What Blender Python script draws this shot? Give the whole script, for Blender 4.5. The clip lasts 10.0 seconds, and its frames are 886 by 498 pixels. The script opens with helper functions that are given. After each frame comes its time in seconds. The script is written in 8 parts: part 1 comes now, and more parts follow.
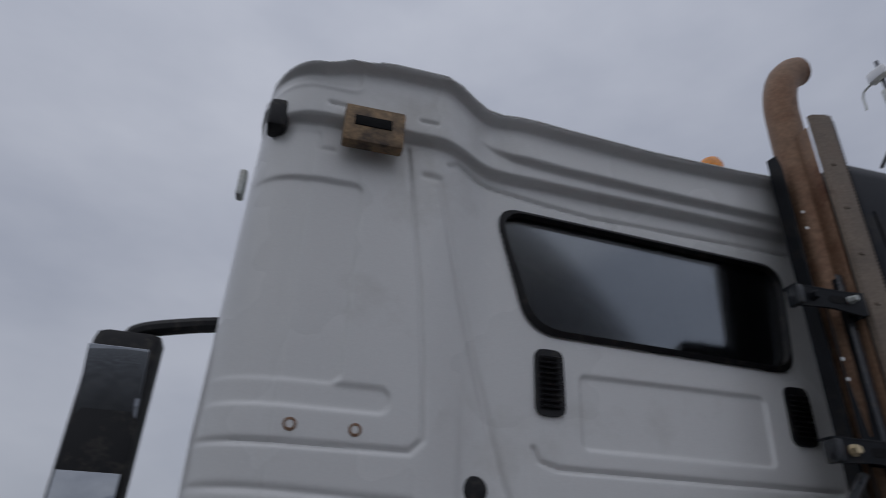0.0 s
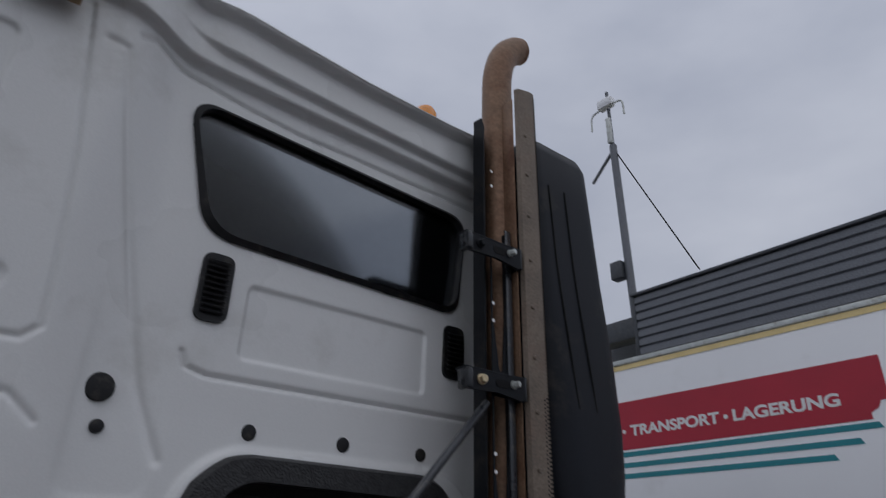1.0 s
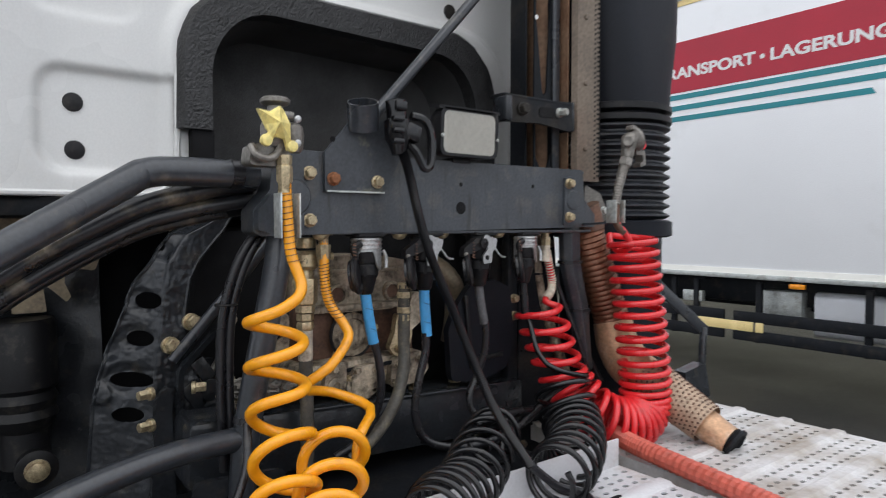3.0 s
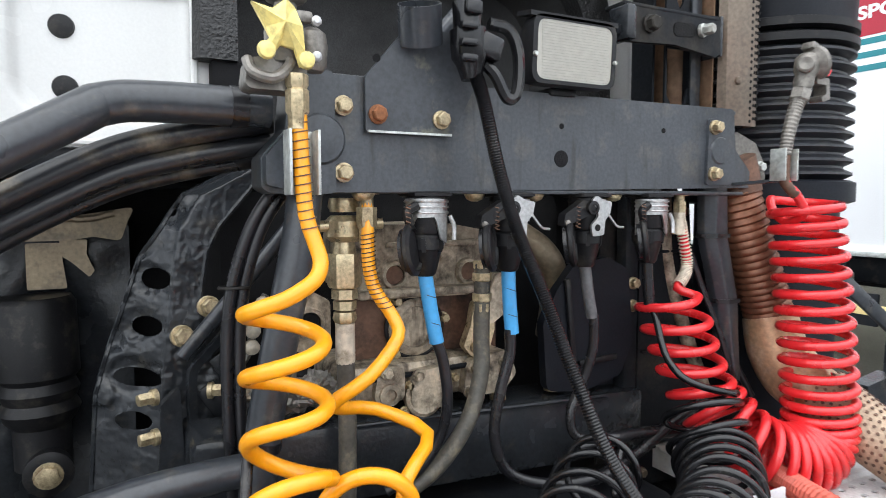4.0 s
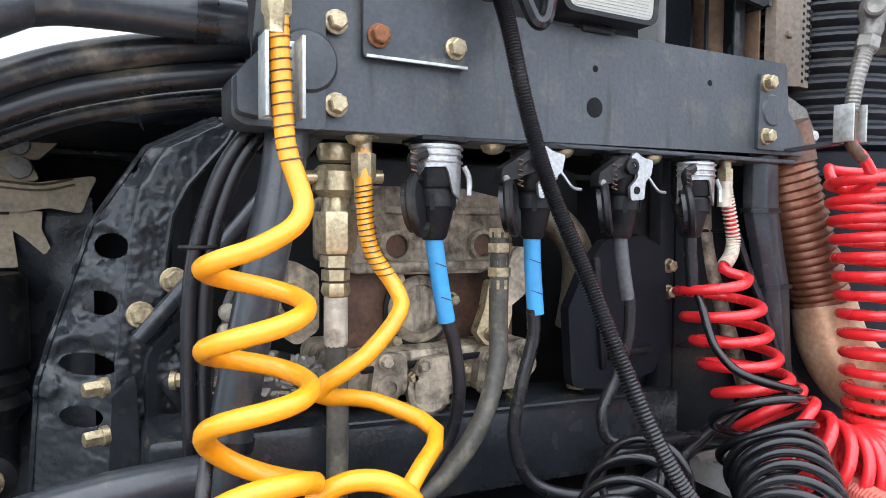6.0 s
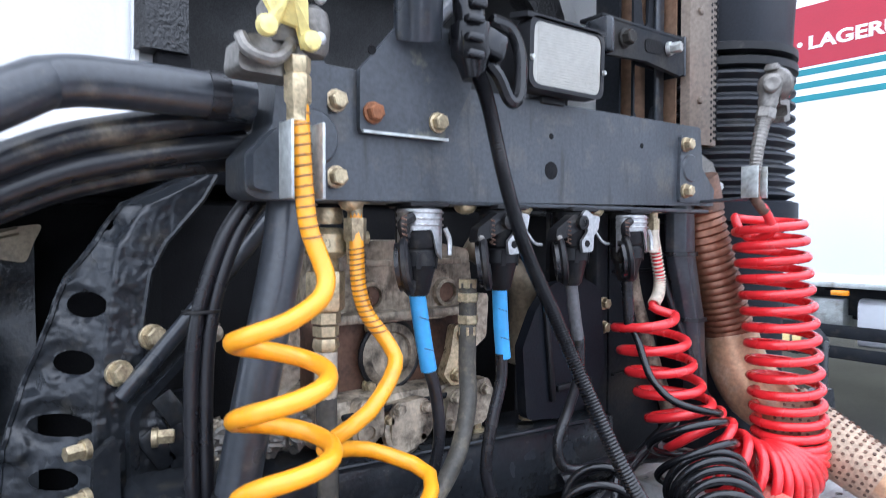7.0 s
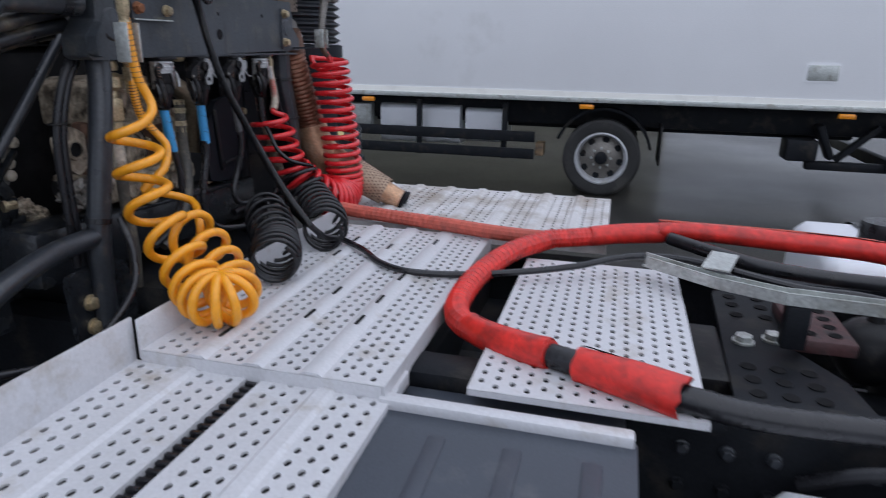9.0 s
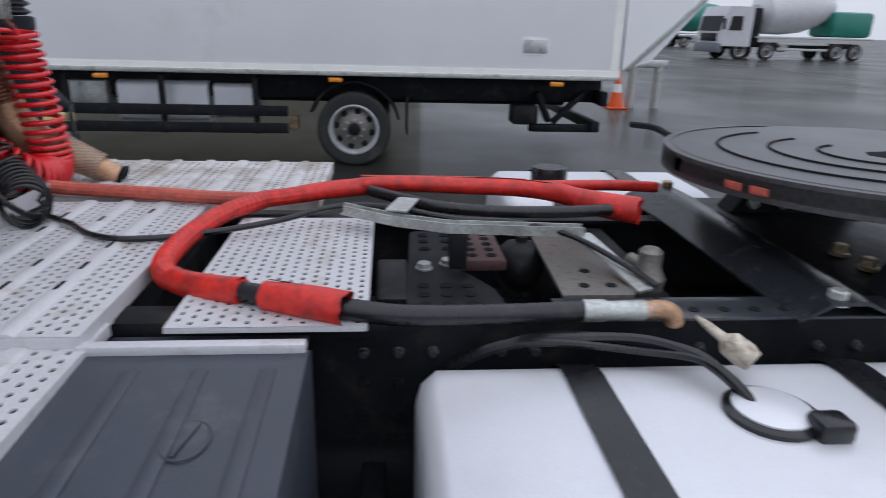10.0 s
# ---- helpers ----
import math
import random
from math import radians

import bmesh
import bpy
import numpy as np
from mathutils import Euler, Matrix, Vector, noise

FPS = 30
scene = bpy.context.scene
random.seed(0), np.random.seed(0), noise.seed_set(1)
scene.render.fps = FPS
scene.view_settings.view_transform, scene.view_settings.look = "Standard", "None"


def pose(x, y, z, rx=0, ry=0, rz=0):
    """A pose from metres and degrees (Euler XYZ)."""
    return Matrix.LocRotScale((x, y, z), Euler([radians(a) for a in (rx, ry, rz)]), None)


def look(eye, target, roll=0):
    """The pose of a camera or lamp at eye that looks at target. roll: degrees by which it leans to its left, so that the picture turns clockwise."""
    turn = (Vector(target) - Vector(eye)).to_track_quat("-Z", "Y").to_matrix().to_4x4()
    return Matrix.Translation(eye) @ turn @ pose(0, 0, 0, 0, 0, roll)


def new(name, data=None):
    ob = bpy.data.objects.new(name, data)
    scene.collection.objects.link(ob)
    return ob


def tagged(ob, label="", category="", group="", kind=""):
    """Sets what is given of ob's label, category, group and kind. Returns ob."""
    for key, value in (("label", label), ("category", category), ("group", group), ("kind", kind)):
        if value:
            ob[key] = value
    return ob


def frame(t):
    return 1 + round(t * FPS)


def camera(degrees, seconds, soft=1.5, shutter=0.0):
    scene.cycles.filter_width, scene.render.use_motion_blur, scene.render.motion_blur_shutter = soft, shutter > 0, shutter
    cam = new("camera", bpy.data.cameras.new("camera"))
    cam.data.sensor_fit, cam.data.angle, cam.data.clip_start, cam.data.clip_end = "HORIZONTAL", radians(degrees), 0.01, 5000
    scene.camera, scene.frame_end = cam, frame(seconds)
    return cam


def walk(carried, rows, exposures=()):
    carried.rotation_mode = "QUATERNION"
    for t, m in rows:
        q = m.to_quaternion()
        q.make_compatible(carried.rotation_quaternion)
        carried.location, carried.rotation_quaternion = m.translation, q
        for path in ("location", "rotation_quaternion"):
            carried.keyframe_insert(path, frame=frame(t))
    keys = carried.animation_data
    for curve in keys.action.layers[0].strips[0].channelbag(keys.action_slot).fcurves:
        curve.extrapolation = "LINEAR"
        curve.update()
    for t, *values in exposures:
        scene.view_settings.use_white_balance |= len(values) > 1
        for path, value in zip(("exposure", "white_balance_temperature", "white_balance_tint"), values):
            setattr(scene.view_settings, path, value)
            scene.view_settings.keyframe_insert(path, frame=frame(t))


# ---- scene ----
cam = camera(69.0, 10.0, 0.3, 0.3)
PATH = [
    (0, (-1.243, -1.354, 1.946), (-0.824, 0.351, 2.903), 2.3),
    (0.5, (-1.11, -1.354, 1.914), (-0.308, 0.209, 2.87), 2.4),
    (1, (-1.029, -1.347, 1.855), (0.09, 0.069, 2.718), 1.2),
    (1.5, (-0.984, -1.287, 1.816), (0.28, 0.131, 2.443), 1.4),
    (2, (-0.938, -1.216, 1.682), (0.411, 0.219, 2.029), -0.2),
    (2.5, (-0.954, -1.179, 1.611), (0.408, 0.284, 1.664), 0.1),
    (3, (-0.879, -1.099, 1.547), (0.326, 0.496, 1.477), 0.0),
    (4.5, (-0.561, -0.724, 1.499), (0.309, 1.072, 1.358), 0.2),
    (5, (-0.543, -0.695, 1.455), (0.336, 1.099, 1.38), 0.3),
    (6.5, (-0.629, -0.671, 1.437), (0.392, 1.045, 1.331), 0.2),
    (7, (-0.708, -0.673, 1.494), (0.495, 0.925, 1.444), 0.1),
    (7.5, (-0.871, -0.759, 1.573), (0.427, 0.762, 1.547), 0.0),
    (8, (-1.164, -0.837, 1.602), (0.365, 0.444, 1.454), -0.1),
    (8.5, (-1.399, -0.895, 1.6), (0.351, -0.047, 1.133), 0.8),
    (9, (-1.566, -1.03, 1.57), (0.277, -0.541, 0.966), 0.9),
    (9.5, (-1.675, -1.137, 1.576), (0.196, -0.906, 0.908), 1.2),
    (10, (-1.77, -1.256, 1.578), (0.11, -1.427, 0.918), 1.6),
]
EXPOSURES = [(0, -0.58, 6500, 10), (1.0, -0.43, 6500, 10), (1.5, -0.2, 6650, 10), (2.1, 0.4, 6900, 9), (2.6, 0.7, 6950, 8), (3.2, 1.1, 6950, 6), (4.5, 2.04, 6850, 4), (5.2, 2.11, 6750, 4), (6.4, 2.08, 6250, 6), (7.0, 2.0, 5950, 8), (7.5, 1.67, 6000, 9), (8.2, 1.0, 6150, 10), (9, 0.46, 6200, 10), (10, 0.42, 6450, 10)]
walk(cam, [(t, look(eye, target, roll)) for t, eye, target, roll in PATH], EXPOSURES)

# ---- world and light: a grey overcast afternoon ----
world = bpy.data.worlds.new("overcast")
scene.world = world
world.use_nodes = True
wn, wl = world.node_tree.nodes, world.node_tree.links
wn.clear()
w_out, w_bg = wn.new("ShaderNodeOutputWorld"), wn.new("ShaderNodeBackground")
w_sky = wn.new("ShaderNodeTexSky")
w_sky.sky_type, w_sky.sun_disc = "NISHITA", False
w_sky.sun_elevation, w_sky.sun_rotation = radians(66), radians(209)
w_coord, w_map = wn.new("ShaderNodeTexCoord"), wn.new("ShaderNodeMapping")
w_map.inputs["Scale"].default_value = (1.0, 1.0, 2.2)
w_noise, w_ramp = wn.new("ShaderNodeTexNoise"), wn.new("ShaderNodeValToRGB")
w_noise.inputs["Scale"].default_value, w_noise.inputs["Detail"].default_value = 2.2, 5.0
w_noise.inputs["Roughness"].default_value = 0.5
w_ramp.color_ramp.elements[0].position, w_ramp.color_ramp.elements[1].position = 0.3, 0.72
w_ramp.color_ramp.elements[0].color = (3.45, 3.72, 4.5, 1)
w_ramp.color_ramp.elements[1].color = (5.0, 5.25, 6.0, 1)
w_mix = wn.new("ShaderNodeMix")
w_mix.data_type = "RGBA"
w_mix.inputs["Factor"].default_value = 0.93
w_bg.inputs["Strength"].default_value = 0.12
wl.new(w_coord.outputs["Generated"], w_map.inputs["Vector"])
wl.new(w_map.outputs["Vector"], w_noise.inputs["Vector"])
wl.new(w_noise.outputs["Fac"], w_ramp.inputs["Fac"])
wl.new(w_sky.outputs["Color"], w_mix.inputs["A"])
wl.new(w_ramp.outputs["Color"], w_mix.inputs["B"])
# an overcast sky is brightest overhead
w_split, w_rise, w_gain = wn.new("ShaderNodeSeparateXYZ"), wn.new("ShaderNodeMapRange"), wn.new("ShaderNodeMix")
w_rise.inputs["To Min"].default_value, w_rise.inputs["To Max"].default_value = 0.95, 1.42
w_gain.data_type, w_gain.blend_type = "RGBA", "MULTIPLY"
w_gain.inputs["Factor"].default_value = 1.0
wl.new(w_coord.outputs["Generated"], w_split.inputs["Vector"])
wl.new(w_split.outputs["Z"], w_rise.inputs["Value"])
wl.new(w_mix.outputs["Result"], w_gain.inputs["A"])
wl.new(w_rise.outputs["Result"], w_gain.inputs["B"])
wl.new(w_gain.outputs["Result"], w_bg.inputs["Color"])
wl.new(w_bg.outputs["Background"], w_out.inputs["Surface"])

sun = new("sun", bpy.data.lights.new("sun", "SUN"))
sun.data.energy, sun.data.angle, sun.data.color = 0.5, radians(110), (1.0, 0.97, 0.93)
sun.matrix_basis = look((-2.5, -4.5, 12), (0, 0, 0))


# ---- materials ----
def material(name, base, rough=0.5, metal=0.0, vary=0.12, scale=6.0, grain=60.0, bump=0.15, dirt=None, dirt_amount=0.0,
             coat=0.0, rough_vary=0.12, dirt_scale=3.0, spread=0.0, spec=0.5, depth=0.002, streak=None, speck=0.2):
    """Base colour with broad and fine variation, an optional second layer of dirt or wear, and fine relief."""
    m = bpy.data.materials.new(name)
    m.use_nodes = True
    n, l = m.node_tree.nodes, m.node_tree.links
    b = n["Principled BSDF"]
    b.inputs["Metallic"].default_value = metal
    b.inputs["Coat Weight"].default_value = coat
    b.inputs["Specular IOR Level"].default_value = spec
    b.inputs["Coat Roughness"].default_value = 0.08
    co = n.new("ShaderNodeTexCoord")
    big, fine = n.new("ShaderNodeTexNoise"), n.new("ShaderNodeTexNoise")
    big.inputs["Scale"].default_value, big.inputs["Detail"].default_value = scale, 4.0
    fine.inputs["Scale"].default_value, fine.inputs["Detail"].default_value = grain, 3.0
    for t in (big, fine):
        l.new(co.outputs["Object"], t.inputs["Vector"])
    ramp = n.new("ShaderNodeValToRGB")
    lo, hi = [c * (1 - vary) for c in base], [min(1, c * (1 + vary)) for c in base]
    ramp.color_ramp.elements[0].position, ramp.color_ramp.elements[1].position = 0.3, 0.7
    ramp.color_ramp.elements[0].color, ramp.color_ramp.elements[1].color = (*lo, 1), (*hi, 1)
    l.new(big.outputs["Fac"], ramp.inputs["Fac"])
    colour = ramp.outputs["Color"]
    if spread:
        info, hsv = n.new("ShaderNodeObjectInfo"), n.new("ShaderNodeHueSaturation")
        ran = n.new("ShaderNodeMapRange")
        ran.inputs["To Min"].default_value, ran.inputs["To Max"].default_value = 1 - spread, 1 + spread
        l.new(info.outputs["Random"], ran.inputs["Value"])
        l.new(ran.outputs["Result"], hsv.inputs["Value"])
        l.new(colour, hsv.inputs["Color"])
        colour = hsv.outputs["Color"]
    if dirt:
        spots, cut = n.new("ShaderNodeTexNoise"), n.new("ShaderNodeValToRGB")
        spots.inputs["Scale"].default_value, spots.inputs["Detail"].default_value = dirt_scale, 8.0
        spots.inputs["Roughness"].default_value = 0.65
        cut.color_ramp.elements[0].position = 0.62 - 0.3 * dirt_amount
        cut.color_ramp.elements[1].position = 0.78 - 0.2 * dirt_amount
        l.new(co.outputs["Object"], spots.inputs["Vector"])
        l.new(spots.outputs["Fac"], cut.inputs["Fac"])
        mix = n.new("ShaderNodeMix")
        mix.data_type = "RGBA"
        l.new(cut.outputs["Color"], mix.inputs["Factor"])
        l.new(colour, mix.inputs["A"])
        mix.inputs["B"].default_value = (*dirt, 1)
        colour = mix.outputs["Result"]
    if streak:
        # runs of dried dirt, long along z
        place, runs, edge, over = n.new("ShaderNodeMapping"), n.new("ShaderNodeTexNoise"), n.new("ShaderNodeValToRGB"), n.new("ShaderNodeMix")
        place.inputs["Scale"].default_value = (38, 38, 5)
        runs.inputs["Scale"].default_value, runs.inputs["Detail"].default_value = 1.6, 5.0
        edge.color_ramp.elements[0].position, edge.color_ramp.elements[1].position = 0.56, 0.72
        over.data_type = "RGBA"
        l.new(co.outputs["Object"], place.inputs["Vector"])
        l.new(place.outputs["Vector"], runs.inputs["Vector"])
        l.new(runs.outputs["Fac"], edge.inputs["Fac"])
        l.new(edge.outputs["Color"], over.inputs["Factor"])
        l.new(colour, over.inputs["A"])
        over.inputs["B"].default_value = (*streak, 1)
        colour = over.outputs["Result"]
    # fine grain in the colour
    tint, grit = n.new("ShaderNodeHueSaturation"), n.new("ShaderNodeMapRange")
    grit.inputs["From Min"].default_value, grit.inputs["From Max"].default_value = 0.3, 0.7
    grit.inputs["To Min"].default_value, grit.inputs["To Max"].default_value = 1 - speck, 1 + speck
    l.new(fine.outputs["Fac"], grit.inputs["Value"])
    l.new(grit.outputs["Result"], tint.inputs["Value"])
    l.new(colour, tint.inputs["Color"])
    l.new(tint.outputs["Color"], b.inputs["Base Color"])
    r = n.new("ShaderNodeMapRange")
    r.inputs["To Min"].default_value, r.inputs["To Max"].default_value = max(0.02, rough - rough_vary), min(1, rough + rough_vary)
    l.new(big.outputs["Fac"], r.inputs["Value"])
    l.new(r.outputs["Result"], b.inputs["Roughness"])
    if bump:
        bp = n.new("ShaderNodeBump")
        bp.inputs["Strength"].default_value, bp.inputs["Distance"].default_value = bump, depth
        l.new(fine.outputs["Fac"], bp.inputs["Height"])
        l.new(bp.outputs["Normal"], b.inputs["Normal"])
    return m


WHITE = material("cab_white_paint", (0.7, 0.7, 0.69), 0.28, vary=0.03, scale=1.5, grain=220, bump=0.03, dirt=(0.52, 0.51, 0.48), dirt_amount=0.18, coat=0.35, rough_vary=0.06, dirt_scale=1.4, speck=0.03)
BEAM = material("dark_grey_frame_paint", (0.046, 0.052, 0.061), 0.4, vary=0.2, scale=7, grain=180, bump=0.12, dirt=(0.09, 0.086, 0.078), dirt_amount=0.3, coat=0.1, dirt_scale=16, streak=(0.028, 0.03, 0.034))
BRACKET = material("oily_grey_bracket_paint", (0.02, 0.0225, 0.0265), 0.24, vary=0.3, scale=14, grain=120, bump=0.35, dirt=(0.05, 0.047, 0.041), dirt_amount=0.22, dirt_scale=26, spec=0.45)
STEEL = material("grey_painted_tube", (0.031, 0.035, 0.042), 0.3, vary=0.12, scale=7, grain=140, bump=0.08, dirt=(0.1, 0.092, 0.078), dirt_amount=0.22, coat=0.25, dirt_scale=22)
BLACK = material("black_plastic", (0.009, 0.009, 0.0105), 0.45, vary=0.2, scale=9, grain=300, bump=0.1, dirt=(0.05, 0.045, 0.038), dirt_amount=0.3, dirt_scale=26, spec=0.3)
RUBBER = material("black_rubber_cable", (0.012, 0.012, 0.0145), 0.28, vary=0.2, scale=14, grain=200, bump=0.08, dirt=(0.04, 0.037, 0.034), dirt_amount=0.2, dirt_scale=18)
# real felt, and the flat black that stands for shade in uncut holes
FELT_SHADE = material("black_felt_and_shade", (0.011, 0.011, 0.012), 0.95, vary=0.3, scale=12, grain=420, bump=0.5, dirt=(0.026, 0.025, 0.024), dirt_amount=0.3, rough_vary=0.04, spec=0.2)
POCKET = material("grey_felt_lining", (0.055, 0.055, 0.056), 0.95, vary=0.3, scale=9, grain=420, bump=0.5, dirt=(0.05, 0.048, 0.046), dirt_amount=0.25, rough_vary=0.04, spec=0.2)
FOAM = material("black_cast_foam", (0.02, 0.02, 0.021), 0.42, vary=0.5, scale=40, grain=170, bump=1.0, rough_vary=0.15, depth=0.004)
INTAKE = material("intake_black_plastic", (0.01, 0.0118, 0.0165), 0.48, vary=0.18, scale=4, grain=260, bump=0.12, dirt=(0.035, 0.033, 0.03), dirt_amount=0.2, dirt_scale=5, spec=0.18)
ORANGE = material("orange_hose", (0.88, 0.355, 0.012), 0.3, vary=0.08, scale=12, grain=90, bump=0.04, dirt=(0.5, 0.2, 0.03), dirt_amount=0.12, coat=0.3, dirt_scale=16, speck=0.06)
RED = material("red_hose", (0.68, 0.022, 0.028), 0.28, vary=0.1, scale=12, grain=90, bump=0.04, dirt=(0.36, 0.03, 0.03), dirt_amount=0.15, coat=0.35, dirt_scale=14, speck=0.06)
REDPIPE = material("red_corrugated_conduit", (0.64, 0.03, 0.022), 0.38, vary=0.2, scale=14, grain=60, bump=0.2, dirt=(0.26, 0.025, 0.022), dirt_amount=0.36, dirt_scale=18)
FADED = material("faded_red_conduit", (0.55, 0.11, 0.075), 0.5, vary=0.15, scale=8, grain=60, bump=0.15, dirt=(0.33, 0.1, 0.075), dirt_amount=0.35, dirt_scale=7)
BLUE = material("blue_heat_shrink", (0.06, 0.33, 0.66), 0.35, vary=0.1, scale=20, grain=120, bump=0.1, dirt=(0.08, 0.22, 0.4), dirt_amount=0.2, dirt_scale=30, speck=0.06)
YELLOW = material("yellow_coupling_flap", (0.85, 0.71, 0.26), 0.42, vary=0.12, scale=30, grain=90, bump=0.1, dirt=(0.42, 0.33, 0.15), dirt_amount=0.3, dirt_scale=40)
ZINC = material("yellow_zinc_bolt", (0.5, 0.41, 0.26), 0.36, 0.6, vary=0.25, scale=60, grain=300, bump=0.2, dirt=(0.24, 0.18, 0.115), dirt_amount=0.55, dirt_scale=70)
RUSTBOLT = material("rusty_bolt", (0.25, 0.1, 0.045), 0.8, 0.2, vary=0.3, scale=80, grain=300, bump=0.3)
ALU = material("cast_aluminium", (0.46, 0.46, 0.46), 0.36, 0.85, vary=0.1, scale=30, grain=200, bump=0.12, dirt=(0.36, 0.35, 0.33), dirt_amount=0.25, dirt_scale=40)
GALV = material("galvanised_steel", (0.5, 0.52, 0.5), 0.42, 0.55, vary=0.15, scale=15, grain=120, bump=0.1, dirt=(0.28, 0.26, 0.22), dirt_amount=0.3, dirt_scale=14)
BRASS = material("dirty_brass_fitting", (0.66, 0.54, 0.34), 0.32, 0.6, vary=0.25, scale=45, grain=200, bump=0.2, dirt=(0.2, 0.155, 0.1), dirt_amount=0.45, dirt_scale=45)
CAST = material("grimy_cast_housing", (0.5, 0.42, 0.32), 0.5, 0.35, vary=0.35, scale=22, grain=110, bump=0.9, dirt=(0.05, 0.038, 0.028), dirt_amount=0.62, dirt_scale=24, streak=(0.1, 0.075, 0.055))
RUSTPIPE = material("heat_browned_pipe", (0.24, 0.145, 0.09), 0.55, 0.4, vary=0.3, scale=4, grain=90, bump=0.15, dirt=(0.12, 0.05, 0.025), dirt_amount=0.5, dirt_scale=4)
COPPER = material("coppery_exhaust_hose", (0.22, 0.095, 0.055), 0.42, 0.5, vary=0.3, scale=7, grain=120, bump=0.15, dirt=(0.14, 0.05, 0.03), dirt_amount=0.5, dirt_scale=8)
TAN = material("tanned_exhaust_elbow", (0.5, 0.3, 0.18), 0.42, 0.4, vary=0.3, scale=10, grain=120, bump=0.12, dirt=(0.6, 0.5, 0.42), dirt_amount=0.35, dirt_scale=7)
DECK = material("white_powder_coated_deck", (0.58, 0.58, 0.6), 0.42, vary=0.05, scale=3, grain=160, bump=0.08, dirt=(0.36, 0.32, 0.27), dirt_amount=0.22, dirt_scale=6, speck=0.06)
DIRTYDECK = material("muddy_white_deck", (0.6, 0.59, 0.59), 0.5, vary=0.08, scale=3, grain=160, bump=0.1, dirt=(0.3, 0.25, 0.2), dirt_amount=0.55, dirt_scale=5, speck=0.12)
LID = material("grey_box_lid", (0.048, 0.056, 0.072), 0.4, vary=0.12, scale=4, grain=220, bump=0.08, dirt=(0.11, 0.115, 0.125), dirt_amount=0.22, dirt_scale=5, speck=0.1)
TANK = material("brushed_tank", (0.76, 0.77, 0.8), 0.4, 0.3, vary=0.05, scale=2, grain=240, bump=0.06, dirt=(0.68, 0.69, 0.72), dirt_amount=0.2, dirt_scale=2.5, speck=0.03)
RAIL = material("black_chassis_paint", (0.013, 0.0145, 0.0175), 0.48, vary=0.2, scale=6, grain=160, bump=0.15, dirt=(0.04, 0.036, 0.031), dirt_amount=0.3, dirt_scale=7, spec=0.12)
GREASE = material("greased_plate_steel", (0.085, 0.085, 0.09), 0.38, 0.5, vary=0.2, scale=3, grain=80, bump=0.1, dirt=(0.09, 0.085, 0.085), dirt_amount=0.45, dirt_scale=3)
PANEL = material("white_box_panel", (0.88, 0.885, 0.9), 0.3, vary=0.03, scale=0.8, grain=100, bump=0.03, dirt=(0.78, 0.78, 0.78), dirt_amount=0.1, rough_vary=0.05, dirt_scale=0.9, speck=0.03)
SIGNRED = material("red_sign_film", (0.44, 0.012, 0.035), 0.35, vary=0.06, scale=2, grain=80, bump=0.02, speck=0.06)
TEAL = material("teal_sign_film", (0.012, 0.23, 0.27), 0.35, vary=0.06, scale=2, grain=80, bump=0.02, speck=0.06)
LETTER = material("white_sign_film", (0.78, 0.78, 0.77), 0.35, vary=0.03, scale=2, grain=80, bump=0.02, speck=0.03)
TAPE = material("white_marking_tape", (0.97, 0.96, 0.9), 0.3, vary=0.03, scale=4, grain=300, bump=0.1, speck=0.03)
GOLDTAPE = material("yellowed_marking_tape", (0.85, 0.66, 0.3), 0.25, vary=0.05, scale=4, grain=300, bump=0.1)
STAIN = material("brown_stained_casting", (0.16, 0.085, 0.055), 0.6, 0.15, vary=0.3, scale=16, grain=140, bump=0.4, dirt=(0.045, 0.03, 0.024), dirt_amount=0.5, dirt_scale=18)
AMBER = material("amber_marker_lens", (0.8, 0.27, 0.01), 0.2, vary=0.08, scale=30, grain=90, bump=0.05, coat=0.5)
TYRE = material("tyre_rubber", (0.022, 0.022, 0.022), 0.75, vary=0.2, scale=8, grain=90, bump=0.4, dirt=(0.06, 0.055, 0.05), dirt_amount=0.3)
RIM = material("silver_wheel_rim", (0.5, 0.51, 0.53), 0.38, 0.3, vary=0.08, scale=10, grain=120, bump=0.06, dirt=(0.3, 0.28, 0.26), dirt_amount=0.3, dirt_scale=8)
CLAD = material("grey_cladding", (0.15, 0.16, 0.18), 0.5, vary=0.08, scale=0.6, grain=30, bump=0.05, dirt=(0.2, 0.2, 0.21), dirt_amount=0.2, dirt_scale=0.6)
CREAM = material("cream_render_wall", (0.6, 0.58, 0.46), 0.8, vary=0.06, scale=0.7, grain=25, bump=0.2, dirt=(0.48, 0.46, 0.37), dirt_amount=0.2, dirt_scale=0.5)
CONE = material("orange_cone", (0.75, 0.1, 0.02), 0.5, vary=0.1, scale=5, grain=50, bump=0.05)
GREENPAINT = material("green_mixer_paint", (0.02, 0.2, 0.15), 0.4, vary=0.1, scale=2, grain=40, bump=0.05)
LENS = material("ribbed_lamp_lens", (0.36, 0.345, 0.3), 0.2, vary=0.05, scale=14, grain=90, bump=0.05, coat=0.5, speck=0.06)
WOODY = material("brown_mounting_block", (0.3, 0.2, 0.11), 0.7, vary=0.25, scale=25, grain=120, bump=0.3, dirt=(0.06, 0.045, 0.035), dirt_amount=0.7, dirt_scale=14)
MAROON = material("dusty_maroon_casting", (0.1, 0.045, 0.045), 0.55, 0.1, vary=0.25, scale=14, grain=120, bump=0.3, dirt=(0.05, 0.045, 0.045), dirt_amount=0.5, dirt_scale=14)
